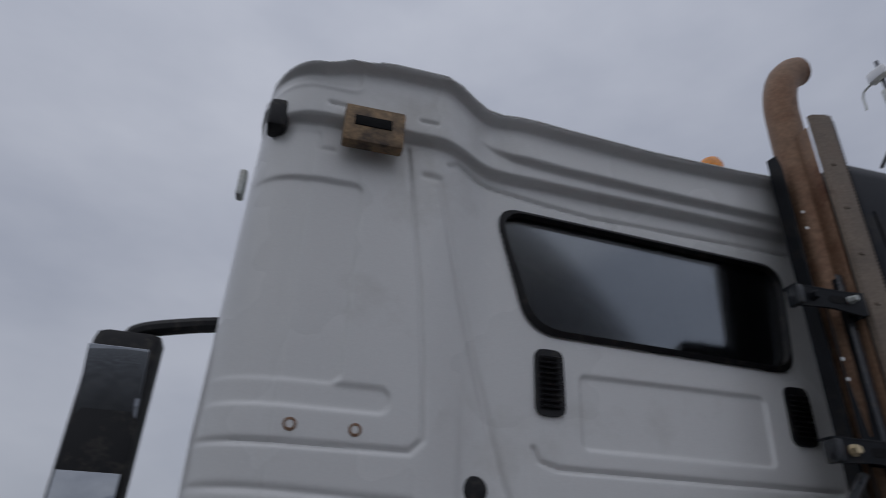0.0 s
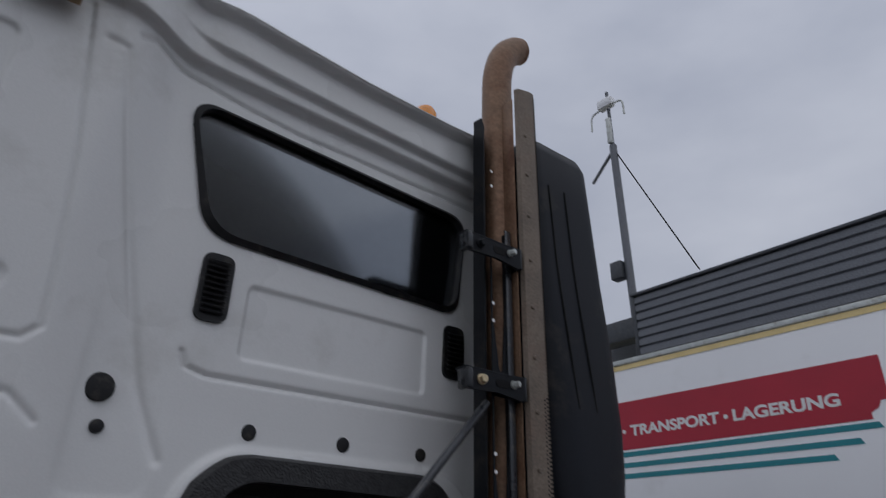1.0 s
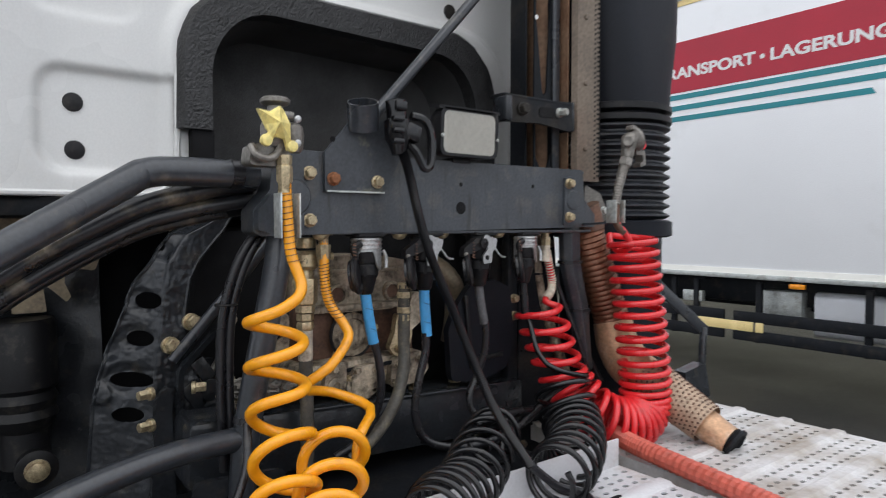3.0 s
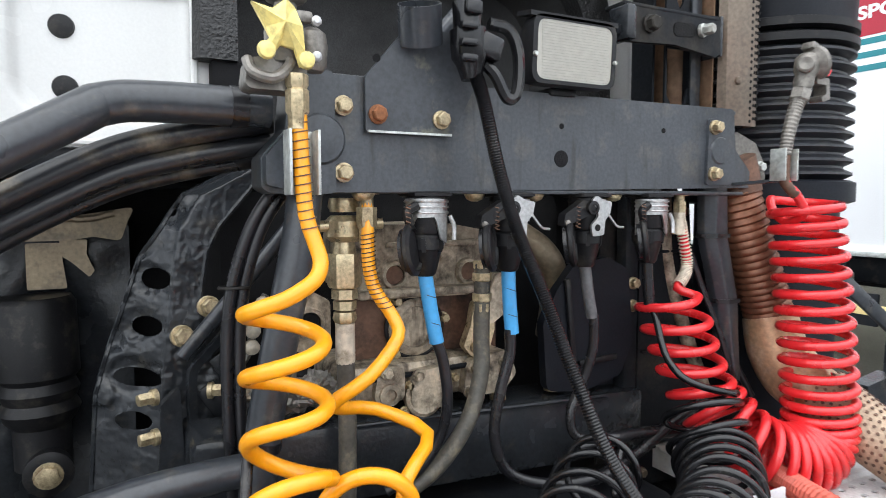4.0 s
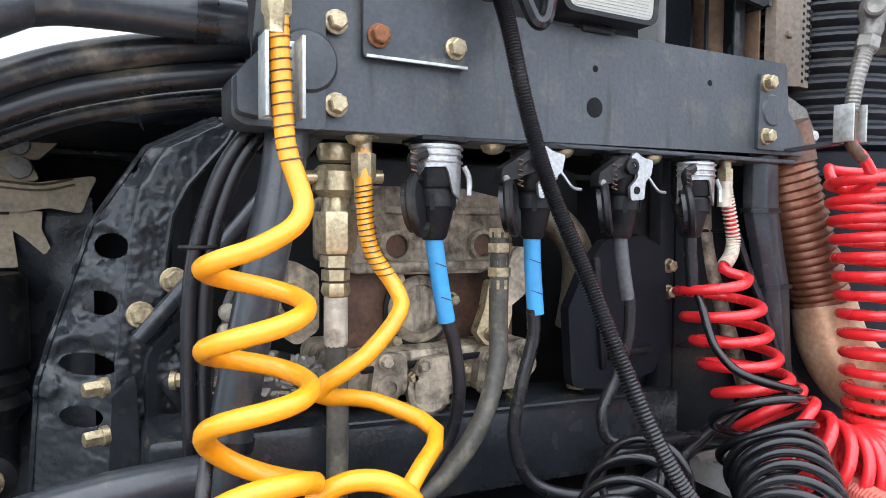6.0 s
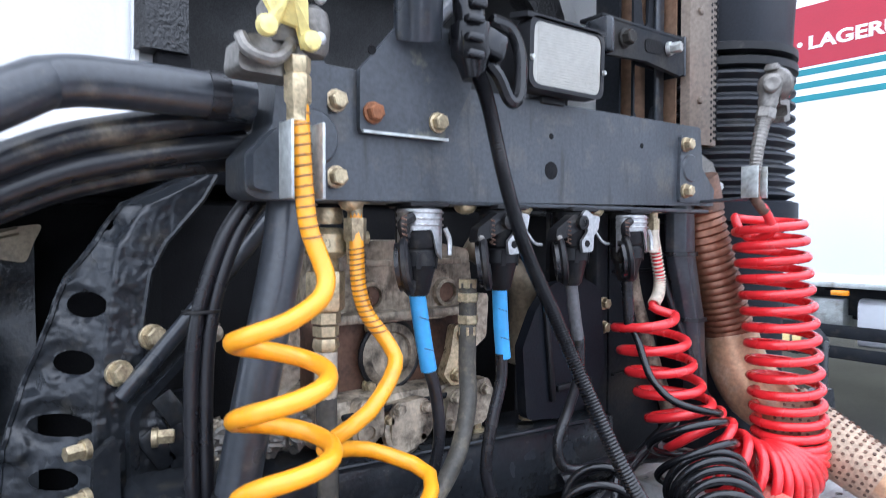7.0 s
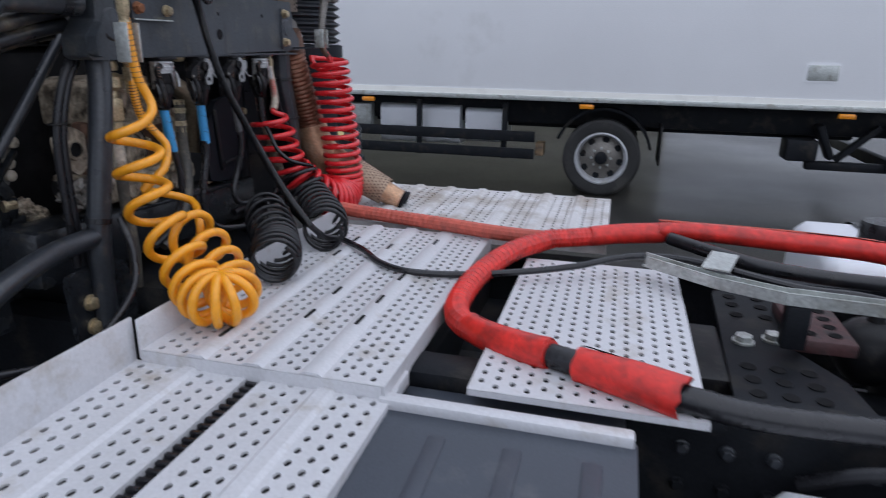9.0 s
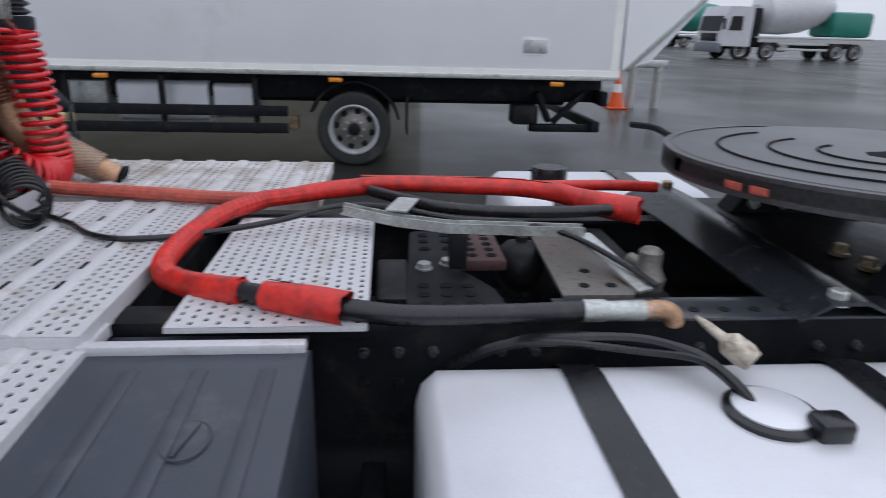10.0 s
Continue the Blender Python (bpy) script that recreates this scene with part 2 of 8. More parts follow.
SHIELD = material("stained_heat_shield", (0.17, 0.135, 0.105), 0.5, 0.35, vary=0.2, scale=9, grain=140, bump=0.15, dirt=(0.17, 0.12, 0.09), dirt_amount=0.4, dirt_scale=7)
GUSSET = material("chipped_grey_paint", (0.042, 0.047, 0.055), 0.42, vary=0.2, scale=7, grain=160, bump=0.15, dirt=(0.26, 0.25, 0.17), dirt_amount=0.28, dirt_scale=9)
DULL = material("dull_cast_metal", (0.22, 0.205, 0.185), 0.42, 0.55, vary=0.2, scale=30, grain=160, bump=0.2, dirt=(0.12, 0.11, 0.1), dirt_amount=0.4, dirt_scale=30)
MESH = material("pale_exhaust_mesh", (0.42, 0.31, 0.22), 0.5, 0.3, vary=0.2, scale=20, grain=160, bump=0.3, dirt=(0.3, 0.19, 0.13), dirt_amount=0.4, dirt_scale=12)
TAR = material("black_tar_seam", (0.012, 0.012, 0.013), 0.35, vary=0.2, scale=3, grain=40, bump=0.3)
DUSTZINC = material("dusty_beige_zinc", (0.3, 0.24, 0.165), 0.42, 0.5, vary=0.2, scale=12, grain=120, bump=0.2, dirt=(0.14, 0.12, 0.1), dirt_amount=0.35, dirt_scale=14)
BOOT = material("worn_rubber_bellows", (0.02, 0.022, 0.028), 0.42, vary=0.25, scale=9, grain=160, bump=0.2, dirt=(0.055, 0.053, 0.05), dirt_amount=0.35, dirt_scale=14)
WORN = material("worn_grey_sleeve", (0.1, 0.1, 0.105), 0.45, vary=0.3, scale=30, grain=160, bump=0.15, dirt=(0.03, 0.03, 0.032), dirt_amount=0.4, dirt_scale=30)
DUSTY = material("dusty_black_pipe", (0.013, 0.014, 0.017), 0.3, vary=0.2, scale=10, grain=160, bump=0.1, dirt=(0.2, 0.165, 0.115), dirt_amount=0.3, dirt_scale=9)
GRIMY = material("grimy_grey_hose", (0.085, 0.078, 0.066), 0.5, vary=0.3, scale=30, grain=140, bump=0.3, dirt=(0.2, 0.17, 0.12), dirt_amount=0.35, dirt_scale=40)
LOOM = material("glossy_corrugated_plastic", (0.0065, 0.0065, 0.0078), 0.2, vary=0.2, scale=14, grain=200, bump=0.05, dirt=(0.035, 0.033, 0.03), dirt_amount=0.12, dirt_scale=30, spec=0.5)
PALE = material("pale_plastic_cap", (0.6, 0.53, 0.43), 0.45, vary=0.15, scale=30, grain=100, bump=0.15, dirt=(0.22, 0.165, 0.11), dirt_amount=0.4, dirt_scale=35)


def ground_material():
    m = material("wet_asphalt", (0.014, 0.0135, 0.012), 0.5, vary=0.35, scale=0.35, grain=60, bump=0.8, dirt=(0.036, 0.033, 0.027), dirt_amount=0.6, spec=0.4, rough_vary=0.3, dirt_scale=0.45, depth=0.006)
    m.node_tree.nodes["Principled BSDF"].inputs["Coat Weight"].default_value = 0.16
    m.node_tree.nodes["Principled BSDF"].inputs["Coat Roughness"].default_value = 0.12
    return m


def glass_material(name, tint, rough=0.03, ior=1.5):
    m = bpy.data.materials.new(name)
    m.use_nodes = True
    b = m.node_tree.nodes["Principled BSDF"]
    b.inputs["Base Color"].default_value = (*tint, 1)
    b.inputs["Roughness"].default_value, b.inputs["IOR"].default_value = rough, ior
    b.inputs["Transmission Weight"].default_value = 1.0
    return m


GLASS = glass_material("tinted_cab_glass", (0.2, 0.22, 0.24), 0.12, 1.3)
MIRROR = material("mirror_glass", (0.3, 0.32, 0.35), 0.03, 1.0, vary=0.02, bump=0, rough_vary=0.01, speck=0.03)
ASPHALT = ground_material()


# ---- building blocks ----
class Shape:
    """Collects vertices and faces of one mesh."""

    def __init__(self):
        self.v, self.f = [], []

    def add(self, v, f):
        o = len(self.v)
        self.v += [tuple(p) for p in v]
        self.f += [tuple(i + o for i in face) for face in f]
        return self

    def box(self, c, s, bevel=0.0, turn=None):
        bm = bmesh.new()
        bmesh.ops.create_cube(bm, size=1.0)
        bmesh.ops.scale(bm, vec=s, verts=bm.verts)
        if bevel:
            bmesh.ops.bevel(bm, geom=bm.edges[:], offset=bevel, segments=2, affect="EDGES", profile=0.5)
        m = Matrix.Translation(c) @ (turn.to_4x4() if turn else Matrix.Identity(4))
        bm.verts.index_update()
        v, f = [m @ p.co for p in bm.verts], [[p.index for p in face.verts] for face in bm.faces]
        bm.free()
        return self.add(v, f)

    def bar(self, p0, p1, w, h, bevel=0.0, up=(0, 0, 1)):
        """A box from p0 to p1, w wide and h high."""
        a, b = Vector(p0), Vector(p1)
        d = (b - a).normalized()
        side = d.cross(Vector(up)).normalized()
        turn = Matrix((side, d, side.cross(d))).transposed()
        return self.box((a + b) / 2, (w, (b - a).length, h), bevel, turn)

    def rings(self, loops, closed=False, caps=True):
        n, k = len(loops[0]), len(loops)
        v = [p for loop in loops for p in loop]
        f = [(a * n + i, a * n + (i + 1) % n, (a + 1) % k * n + (i + 1) % n, (a + 1) % k * n + i) for a in range(k if closed else k - 1) for i in range(n)]
        if caps and not closed:
            f += [tuple(range(n))[::-1], tuple(range((k - 1) * n, k * n))]
        return self.add(v, f)

    def tube(self, pts, r, seg=10, smooth=0, closed=False, caps=True, flat=1.0):
        """A round bar along pts; r: a number or one for each point."""
        p = np.array(pts, float)
        if smooth:
            p = curve(p, smooth, closed)
        rr = np.interp(np.linspace(0, 1, len(p)), np.linspace(0, 1, len(r)), r) if isinstance(r, (list, tuple, np.ndarray)) else np.full(len(p), r)
        d = np.gradient(p, axis=0) if not closed else np.roll(p, -1, 0) - np.roll(p, 1, 0)
        d /= np.linalg.norm(d, axis=1)[:, None] + 1e-12
        u = np.cross(d[0], (0.13, 0.31, 0.94))
        if np.linalg.norm(u) < 0.1:
            u = np.cross(d[0], (1, 0, 0))
        loops, ang = [], np.arange(seg) * 2 * np.pi / seg
        for q, t, rad in zip(p, d, rr):
            u = u - t * (u @ t)
            u /= np.linalg.norm(u)
            w = np.cross(t, u)
            loops.append(q + rad * (np.cos(ang)[:, None] * u + flat * np.sin(ang)[:, None] * w))
        return self.rings([[tuple(x) for x in loop] for loop in loops], closed, caps)

    def cyl(self, p0, p1, r, seg=20, r2=None):
        return self.tube([p0, p1], [r, r if r2 is None else r2], seg)

    def lathe(self, c, axis, profile, seg=24, caps=True):
        """profile: (radius, distance along the axis)."""
        d = Vector(axis).normalized()
        u = d.orthogonal().normalized()
        w = d.cross(u)
        loops = [[tuple(Vector(c) + d * h + (u * math.cos(a) + w * math.sin(a)) * r) for a in np.arange(seg) * 2 * math.pi / seg] for r, h in profile]
        return self.rings(loops, False, caps)

    def prism(self, poly, axis, lo, hi):
        """A flat outline, extruded along axis from lo to hi; poly holds the two other coordinates in order."""
        def at(p, h):
            q = list(p)
            q.insert("xyz".index(axis), h)
            return tuple(q)
        n = len(poly)
        v = [at(p, lo) for p in poly] + [at(p, hi) for p in poly]
        f = [tuple(range(n))[::-1], tuple(range(n, 2 * n))] + [(i, (i + 1) % n, n + (i + 1) % n, n + i) for i in range(n)]
        return self.add(v, f)

    def hex_bolt(self, c, axis, r, h):
        self.lathe(c, axis, [(r * 1.25, 0), (r * 1.25, h * 0.25), (r * 1.18, h * 0.28)], 16)
        d = Vector(axis).normalized()
        return self.lathe(Vector(c) + d * h * 0.28, axis, [(r, 0), (r, h * 0.62), (r * 0.82, h * 0.72)], 6)


def curve(p, per, closed=False):
    """A smooth line through points, per steps between two."""
    p = np.array(p, float)
    q = np.concatenate([p[-1:], p, p[:2]]) if closed else np.concatenate([2 * p[:1] - p[1:2], p, 2 * p[-1:] - p[-2:-1]])
    out = []
    for i in range(len(q) - 3):
        a, b, c, d = q[i : i + 4]
        for t in np.arange(per) / per:
            out.append(0.5 * (2 * b + (c - a) * t + (2 * a - 5 * b + 4 * c - d) * t**2 + (3 * b - a - 3 * c + d) * t**3))
    if not closed:
        out.append(p[-1])
    return np.array(out)


def helix(rows, steps=22, turn0=0.0, level=False):
    """Points of a coil. rows: (x, y, z of its axis, radius, turns so far). level: turns of steep stretches hang level."""
    rows = np.array(rows, float)
    fine = curve(rows, 40)
    n = int(rows[-1, 4] * steps)
    s = np.interp(np.linspace(0, rows[-1, 4], n), fine[:, 4], np.arange(len(fine)))
    axis = np.stack([np.interp(s, np.arange(len(fine)), fine[:, k]) for k in range(5)], 1)
    d = np.gradient(axis[:, :3], axis=0)
    d /= np.linalg.norm(d, axis=1)[:, None] + 1e-12
    if level:
        w = np.clip((np.abs(d[:, 2]) - 0.7) / 0.2, 0, 1)[:, None]
        d = d * (1 - w) + w * np.sign(d[:, 2:3]) * np.array([[0, 0, 1.0]])
        d /= np.linalg.norm(d, axis=1)[:, None] + 1e-12
    u, out = np.cross(d[0], (0, 1, 0)), []
    for a, t in zip(axis, d):
        u = u - t * (u @ t)
        u /= np.linalg.norm(u)
        ang = 2 * np.pi * a[4] + turn0
        out.append(a[:3] + a[3] * (np.cos(ang) * u + np.sin(ang) * np.cross(t, u)))
    return np.array(out)


def rounded(corners, r, seg=6):
    """A closed outline with rounded corners; corners in order, r one radius or one for each."""
    out, n = [], len(corners)
    for i in range(n):
        a, b, c = (Vector(corners[j % n]) for j in (i - 1, i, i + 1))
        rad = r[i] if isinstance(r, (list, tuple)) else r
        u, w = (a - b).normalized(), (c - b).normalized()
        cut = min(rad / max(0.05, math.tan(u.angle(w) / 2)), 0.49 * (a - b).length, 0.49 * (c - b).length)
        p, q = b + u * cut, b + w * cut
        for t in np.linspace(0, 1, seg + 1):
            out.append(tuple((1 - t) ** 2 * p + 2 * t * (1 - t) * b + t * t * q))
    return out


OFFSET = [0.0, 0.0, 0.0]


def stand(dx=0.0, dy=0.0, dz=0.0):
    """How far the parts built next stand from their drawn plan."""
    OFFSET[:] = [dx, dy, dz]


def thing(name, at, label, category, group="", kind=""):
    ob = new(name)
    ob.empty_display_size = 0.1
    ob.matrix_basis = Matrix.Translation(Vector(at) + Vector(OFFSET))
    return tagged(ob, label, category, group, kind)


def part(name, shape, mat, parent=None, label="", angle=35):
    """Links a shape, in world coordinates, as one mesh under a thing or a part."""
    me = bpy.data.meshes.new(name)
    me.from_pydata([(x + OFFSET[0], y + OFFSET[1], z + OFFSET[2]) for x, y, z in shape.v], [], shape.f)
    me.validate()
    bm = bmesh.new()
    bm.from_mesh(me)
    bmesh.ops.recalc_face_normals(bm, faces=bm.faces)
    bm.to_mesh(me)
    bm.free()
    me.materials.append(mat)
    me.shade_smooth()
    me.set_sharp_from_angle(angle=radians(angle))
    ob = new(name, me)
    if parent:
        ob.parent = parent
        if not parent.data:
            ob.matrix_parent_inverse = parent.matrix_basis.inverted()
    return tagged(ob, label) if label else ob


def whole(name, shape, mat, label, category, group="", kind="", angle=35):
    """A thing that is one mesh."""
    return tagged(part(name, shape, mat, angle=angle), label, category, group, kind)


# ---- the yard ----
g = Shape()
g.add([(-250, -250, 0), (250, -250, 0), (250, 250, 0), (-250, 250, 0)], [(0, 1, 2, 3)])
whole("ground", g, ASPHALT, "wet dark grey asphalt of a truck yard", "ground", kind="structure")


def tar_seam(points, width):
    """An irregular strip of tar on the asphalt."""
    p = curve(points, 10)
    d = np.gradient(p, axis=0)
    d /= np.linalg.norm(d, axis=1)[:, None]
    side = np.stack([-d[:, 1], d[:, 0], 0 * d[:, 0]], 1)
    w = np.array([width * (0.6 + 0.5 * noise.noise((i * 0.35, width, points[0][0]))) for i in range(len(p))])[:, None]
    v = [tuple(q) for q in p + side * w] + [tuple(q) for q in p - side * w]
    k = len(p)
    s = Shape().add(v, [(i, i + 1, k + i + 1, k + i) for i in range(k - 1)])
    whole("tar_seam", s, TAR, "black tar seam across the wet asphalt", "tar seam", "tar seams", "structure")


tar_seam([(44, -19.4, 0.004), (33, -18.2, 0.004), (28, -19.0, 0.004), (23.8, -18.7, 0.004), (20.8, -18.6, 0.004), (17.5, -18.9, 0.004)], 0.16)
tar_seam([(20.6, -11.2, 0.004), (20.3, -12.7, 0.004), (19.7, -14.0, 0.004)], 0.08)
tar_seam([(19.2, -14.9, 0.004), (18.4, -15.8, 0.004), (18.2, -17.2, 0.004), (17.0, -19, 0.004)], 0.1)
tar_seam([(32.5, -15.7, 0.004), (30.4, -16.8, 0.004), (28.1, -17.3, 0.004)], 0.12)


def warehouse():
    """Cream wall with a parapet of grey ribbed sheet, and a mast on the corner of its roof."""
    x0, y0, y1, top, sill = 12.6, -2.0, 7.88, 8.08, 6.5
    house = thing("warehouse", (x0, 3, 0), "cream rendered warehouse with a grey ribbed metal parapet", "building")
    part("wall", Shape().box((x0 + 4.2, 12, sill / 2), (8, 28, sill), 0.02), CREAM, house)
    rise = (top - sill) / 7
    for k in range(7):
        z = sill + k * rise
        s = Shape().prism([(x0 + 0.06, z), (x0, z + 0.03), (x0, z + rise * 0.78), (x0 + 0.06, z + rise * 0.86), (x0 + 0.06, z + rise), (x0 + 0.2, z + rise), (x0 + 0.2, z)], "y", y0, y1)
        part("parapet_sheet", s, CLAD, house, "dark grey ribbed sheet")
    part("roof_edge", Shape().box((x0 + 0.1, (y0 + y1) / 2, top + 0.03), (0.34, y1 - y0 + 0.06, 0.07), 0.01), BEAM, house)
    part("corner_trim", Shape().box((x0 + 0.05, y1, (top + sill) / 2), (0.14, 0.1, top - sill), 0.01), BEAM, house)
    part("canopy_beam", Shape().box((x0 + 0.3, y1 + 0.9, 7.3), (0.5, 1.7, 0.55), 0.02), BEAM, house, "dark grey steel canopy beam")
    part("parapet_return", Shape().box((x0 + 3, y1 + 2.5, 7.4), (4, 5, 1.1), 0.02), CLAD, house)
    stand(0, -0.17, 0.42)
    mast = thing("antenna_mast", (x0 + 0.2, 8.15, 7.9), "grey steel roof mast with small antennas and stay wires", "mast")
    part("pole", Shape().cyl((x0 + 0.2, 8.15, 6.9), (x0 + 0.2, 8.25, 12.6), 0.11, 14), CLAD, mast)
    part("upper_pole", Shape().cyl((x0 + 0.2, 8.25, 12.5), (x0 + 0.2, 8.27, 14.6), 0.05, 10), CLAD, mast)
    part("antenna_panel", Shape().box((x0 + 0.1, 8.25, 13.1), (0.12, 0.14, 0.9), 0.02), GALV, mast)
    part("antenna_head", Shape().box((x0 + 0.1, 8.27, 14.1), (0.25, 0.5, 0.3), 0.03), PANEL, mast)
    for k in (-1, 1):
        s = Shape().tube([(x0 + 0.1, 8.27 + 0.2 * k, 14.0), (x0 + 0.1, 8.27 + 0.55 * k, 13.9), (x0 + 0.1, 8.27 + 0.6 * k, 13.4)], 0.03, 6, 5)
        part("antenna_arm", s, GALV, mast)
    part("control_box", Shape().box((x0 + 0.1, 8.45, 8.55), (0.3, 0.35, 0.5), 0.02), BEAM, mast)
    part("stay_wire", Shape().cyl((x0 + 0.2, 8.2, 12.4), (x0 + 0.2, 6.2, 7.9), 0.018, 6), RAIL, mast)
    part("stay_strut", Shape().cyl((x0 + 0.2, 8.2, 12.5), (x0 + 0.9, 9.6, 12.2), 0.05, 8), CLAD, mast)
    stand()


warehouse()


def wheel(name, at, r, width, side, parent, near=True):
    """A truck wheel whose outer face looks along x * side."""
    w = part(name, Shape().lathe(Vector(at) - Vector((side * width / 2, 0, 0)), (side, 0, 0), [
        (r * 0.66, 0), (r * 0.93, 0.004), (r, 0.03), (r, width - 0.03), (r * 0.93, width - 0.004), (r * 0.8, width), (r * 0.68, width - 0.012), (r * 0.66, width - 0.03)], 48, False), TYRE, parent)
    f = Vector(at) + Vector((side * (width / 2 - 0.02), 0, 0))
    part("rim", Shape().lathe(f, (side, 0, 0), [(r * 0.67, -0.12), (r * 0.68, 0.016), (r * 0.64, 0.02), (r * 0.6, 0.0), (r * 0.57, -0.06), (r * 0.56, -0.1)], 40, False), RIM, w, "silver steel rim")
    part("rim_dish", Shape().lathe(f, (side, 0, 0), [(r * 0.57, -0.085), (r * 0.42, -0.07), (r * 0.3, -0.035), (r * 0.17, -0.03), (r * 0.16, -0.1)], 40, False), DULL, w, "dull grey wheel dish")
    # flat black discs stand for the shade in the wheel openings
    for k in range(8 if near else 0):
        a = k * math.pi / 4 + 0.2
        s = Shape().lathe(f + Vector((-side * 0.075, math.cos(a) * r * 0.49, math.sin(a) * r * 0.48)), (side, 0, 0), [(r * 0.09, 0), (r * 0.09, 0.006)], 12)
        part("hand_hole", s, RAIL, w)
    part("hub", Shape().lathe(f, (side, 0, 0), [(r * 0.18, -0.12), (r * 0.17, -0.03), (r * 0.15, 0.0), (r * 0.1, 0.012)], 24), RAIL, w)
    for k in range(8 if near else 0):
        a = k * math.pi / 4
        s = Shape().hex_bolt(f + Vector((-side * 0.04, math.cos(a) * r * 0.25, math.sin(a) * r * 0.25)), (side, 0, 0), r * 0.035, 0.02)
        part("wheel_nut", s, GALV, w)
    return w


def lettering(parent, text, at, height, width, mat):
    """Flat letters on a plane x = const, read from the -x side."""
    cu = bpy.data.curves.new("lettering", "FONT")
    cu.body, cu.size, cu.extrude, cu.align_x = text, 1.0, 0.004, "LEFT"
    cu.offset = 0.034
    ob = bpy.data.objects.new("lettering", cu)
    scene.collection.objects.link(ob)
    bpy.context.view_layer.update()
    me = bpy.data.meshes.new_from_object(ob.evaluated_get(bpy.context.evaluated_depsgraph_get()))
    bpy.data.objects.remove(ob)
    co = np.array([v.co[:] for v in me.vertices])
    co = (co - co.min(0)) / (co.max(0) - co.min(0))
    for v, (a, b, c) in zip(me.vertices, co):
        v.co = (at[0] - 0.003 * c, at[1] - a * width, at[2] + b * height)
    me.materials.clear()
    me.materials.append(mat)
    out = new("lettering", me)
    out.parent = parent
    out.matrix_parent_inverse = parent.matrix_basis.inverted()
    return out


def box_truck():
    x = 5.58
    t = thing("box_truck", (x + 1.2, 1.5, 0), "white box truck with red and teal removal company lettering", "truck")
    y0, y1, z0, z1 = -3.87, 6.0, 1.02, 4.09
    part("box_body", Shape().box((x + 1.27, (y0 + y1) / 2, (z0 + z1) / 2), (2.54, y1 - y0, z1 - z0), 0.012), PANEL, t, "plain white smooth box body")
    part("lower_profile", Shape().box((x - 0.006, (y0 + y1) / 2, 1.035), (0.03, y1 - y0, 0.05), 0.006), GALV, t)
    part("upper_profile", Shape().box((x - 0.006, (y0 + y1) / 2, 4.075), (0.03, y1 - y0, 0.06), 0.006), GALV, t)
    part("marking_tape", Shape().box((x - 0.004, (y0 + y1) / 2, 1.088), (0.006, y1 - y0, 0.06)), TAPE, t, "bright white reflective tape along the sill")
    part("marking_tape", Shape().box((x - 0.004, -3.8, 2.52), (0.006, 0.085, 2.78)), TAPE, t)
    part("marking_tape", Shape().box((x - 0.004, (y0 + y1) / 2, 4.01), (0.006, y1 - y0, 0.06)), GOLDTAPE, t, "yellowed tape along the roof edge")
    # the red band, its notched end, and the teal lines below it
    def film(poly, mat, name, label=""):
        part(name, Shape().prism(poly, "x", x - 0.004, x + 0.002), mat, t, label)
    film([(5.6, 3.035), (0.80, 3.035), (0.80, 3.09), (0.73, 3.13), (0.70, 3.19), (0.63, 3.19), (0.63, 3.59), (5.6, 3.59)], SIGNRED, "sign_band", "dark red sign band with a notched end")
    film([(0.53, 3.025), (0.53, 3.59), (-1.6, 3.59), (-1.6, 3.025)], SIGNRED, "sign_band")
    for k, (z, e) in enumerate(((2.955, 0.73), (2.835, 0.91), (2.715, 1.155))):
        film([(5.6, z), (e, z), (e + 0.03, z + 0.055), (5.6, z + 0.055)], TEAL, "sign_line")
        film([(0.66, z), (0.62, z + 0.055), (-1.6, z + 0.055), (-1.6, z)], TEAL, "sign_line")
    lettering(t, "TRANSPORT", (x - 0.004, 3.36, 3.185), 0.125, 1.13, LETTER)
    lettering(t, "LAGERUNG", (x - 0.004, 2.08, 3.185), 0.125, 1.05, LETTER)
    for y in (2.16, 3.45):
        part("lettering_dot", Shape().lathe((x - 0.003, y, 3.245), (-1, 0, 0), [(0.024, 0), (0.024, 0.004)], 16), LETTER, t)
    part("side_hatch", Shape().box((x - 0.004, -2.885, 1.365), (0.016, 0.27, 0.145), 0.006), GALV, t, "small grey side hatch")
    part("hatch_frame", Shape().prism(rounded([(-2.73, 1.275), (-3.04, 1.275), (-3.04, 1.455), (-2.73, 1.455)], 0.02, 3), "x", x - 0.006, x + 0.01), PANEL, t)
    for y in (1.78, -0.69, -3.16):
        lamp = part("marker_lamp", Shape().box((x - 0.01, y, 0.965), (0.04, 0.15, 0.05), 0.012), AMBER, t, "amber side marker lamp")
        part("lamp_bracket", Shape().box((x + 0.03, y, 0.98), (0.05, 0.1, 0.08), 0.006), RAIL, lamp)
    part("underbody", Shape().box((x + 1.3, 0.9, 0.83), (1.7, 8.6, 0.3), 0.03), RAIL, t, "black underbody with tanks and pipes")
    part("chassis_rail", Shape().box((x + 0.85 - 0.45, 1.0, 0.86), (0.09, 9.6, 0.26), 0.01), RAIL, t)
    part("chassis_rail", Shape().box((x + 1.7, 1.0, 0.86), (0.09, 9.6, 0.26), 0.01), RAIL, t)
    for y in np.linspace(-3.2, 5.4, 11):
        part("cross_bearer", Shape().box((x + 1.27, y, 0.995), (2.4, 0.06, 0.05), 0.005), RAIL, t)
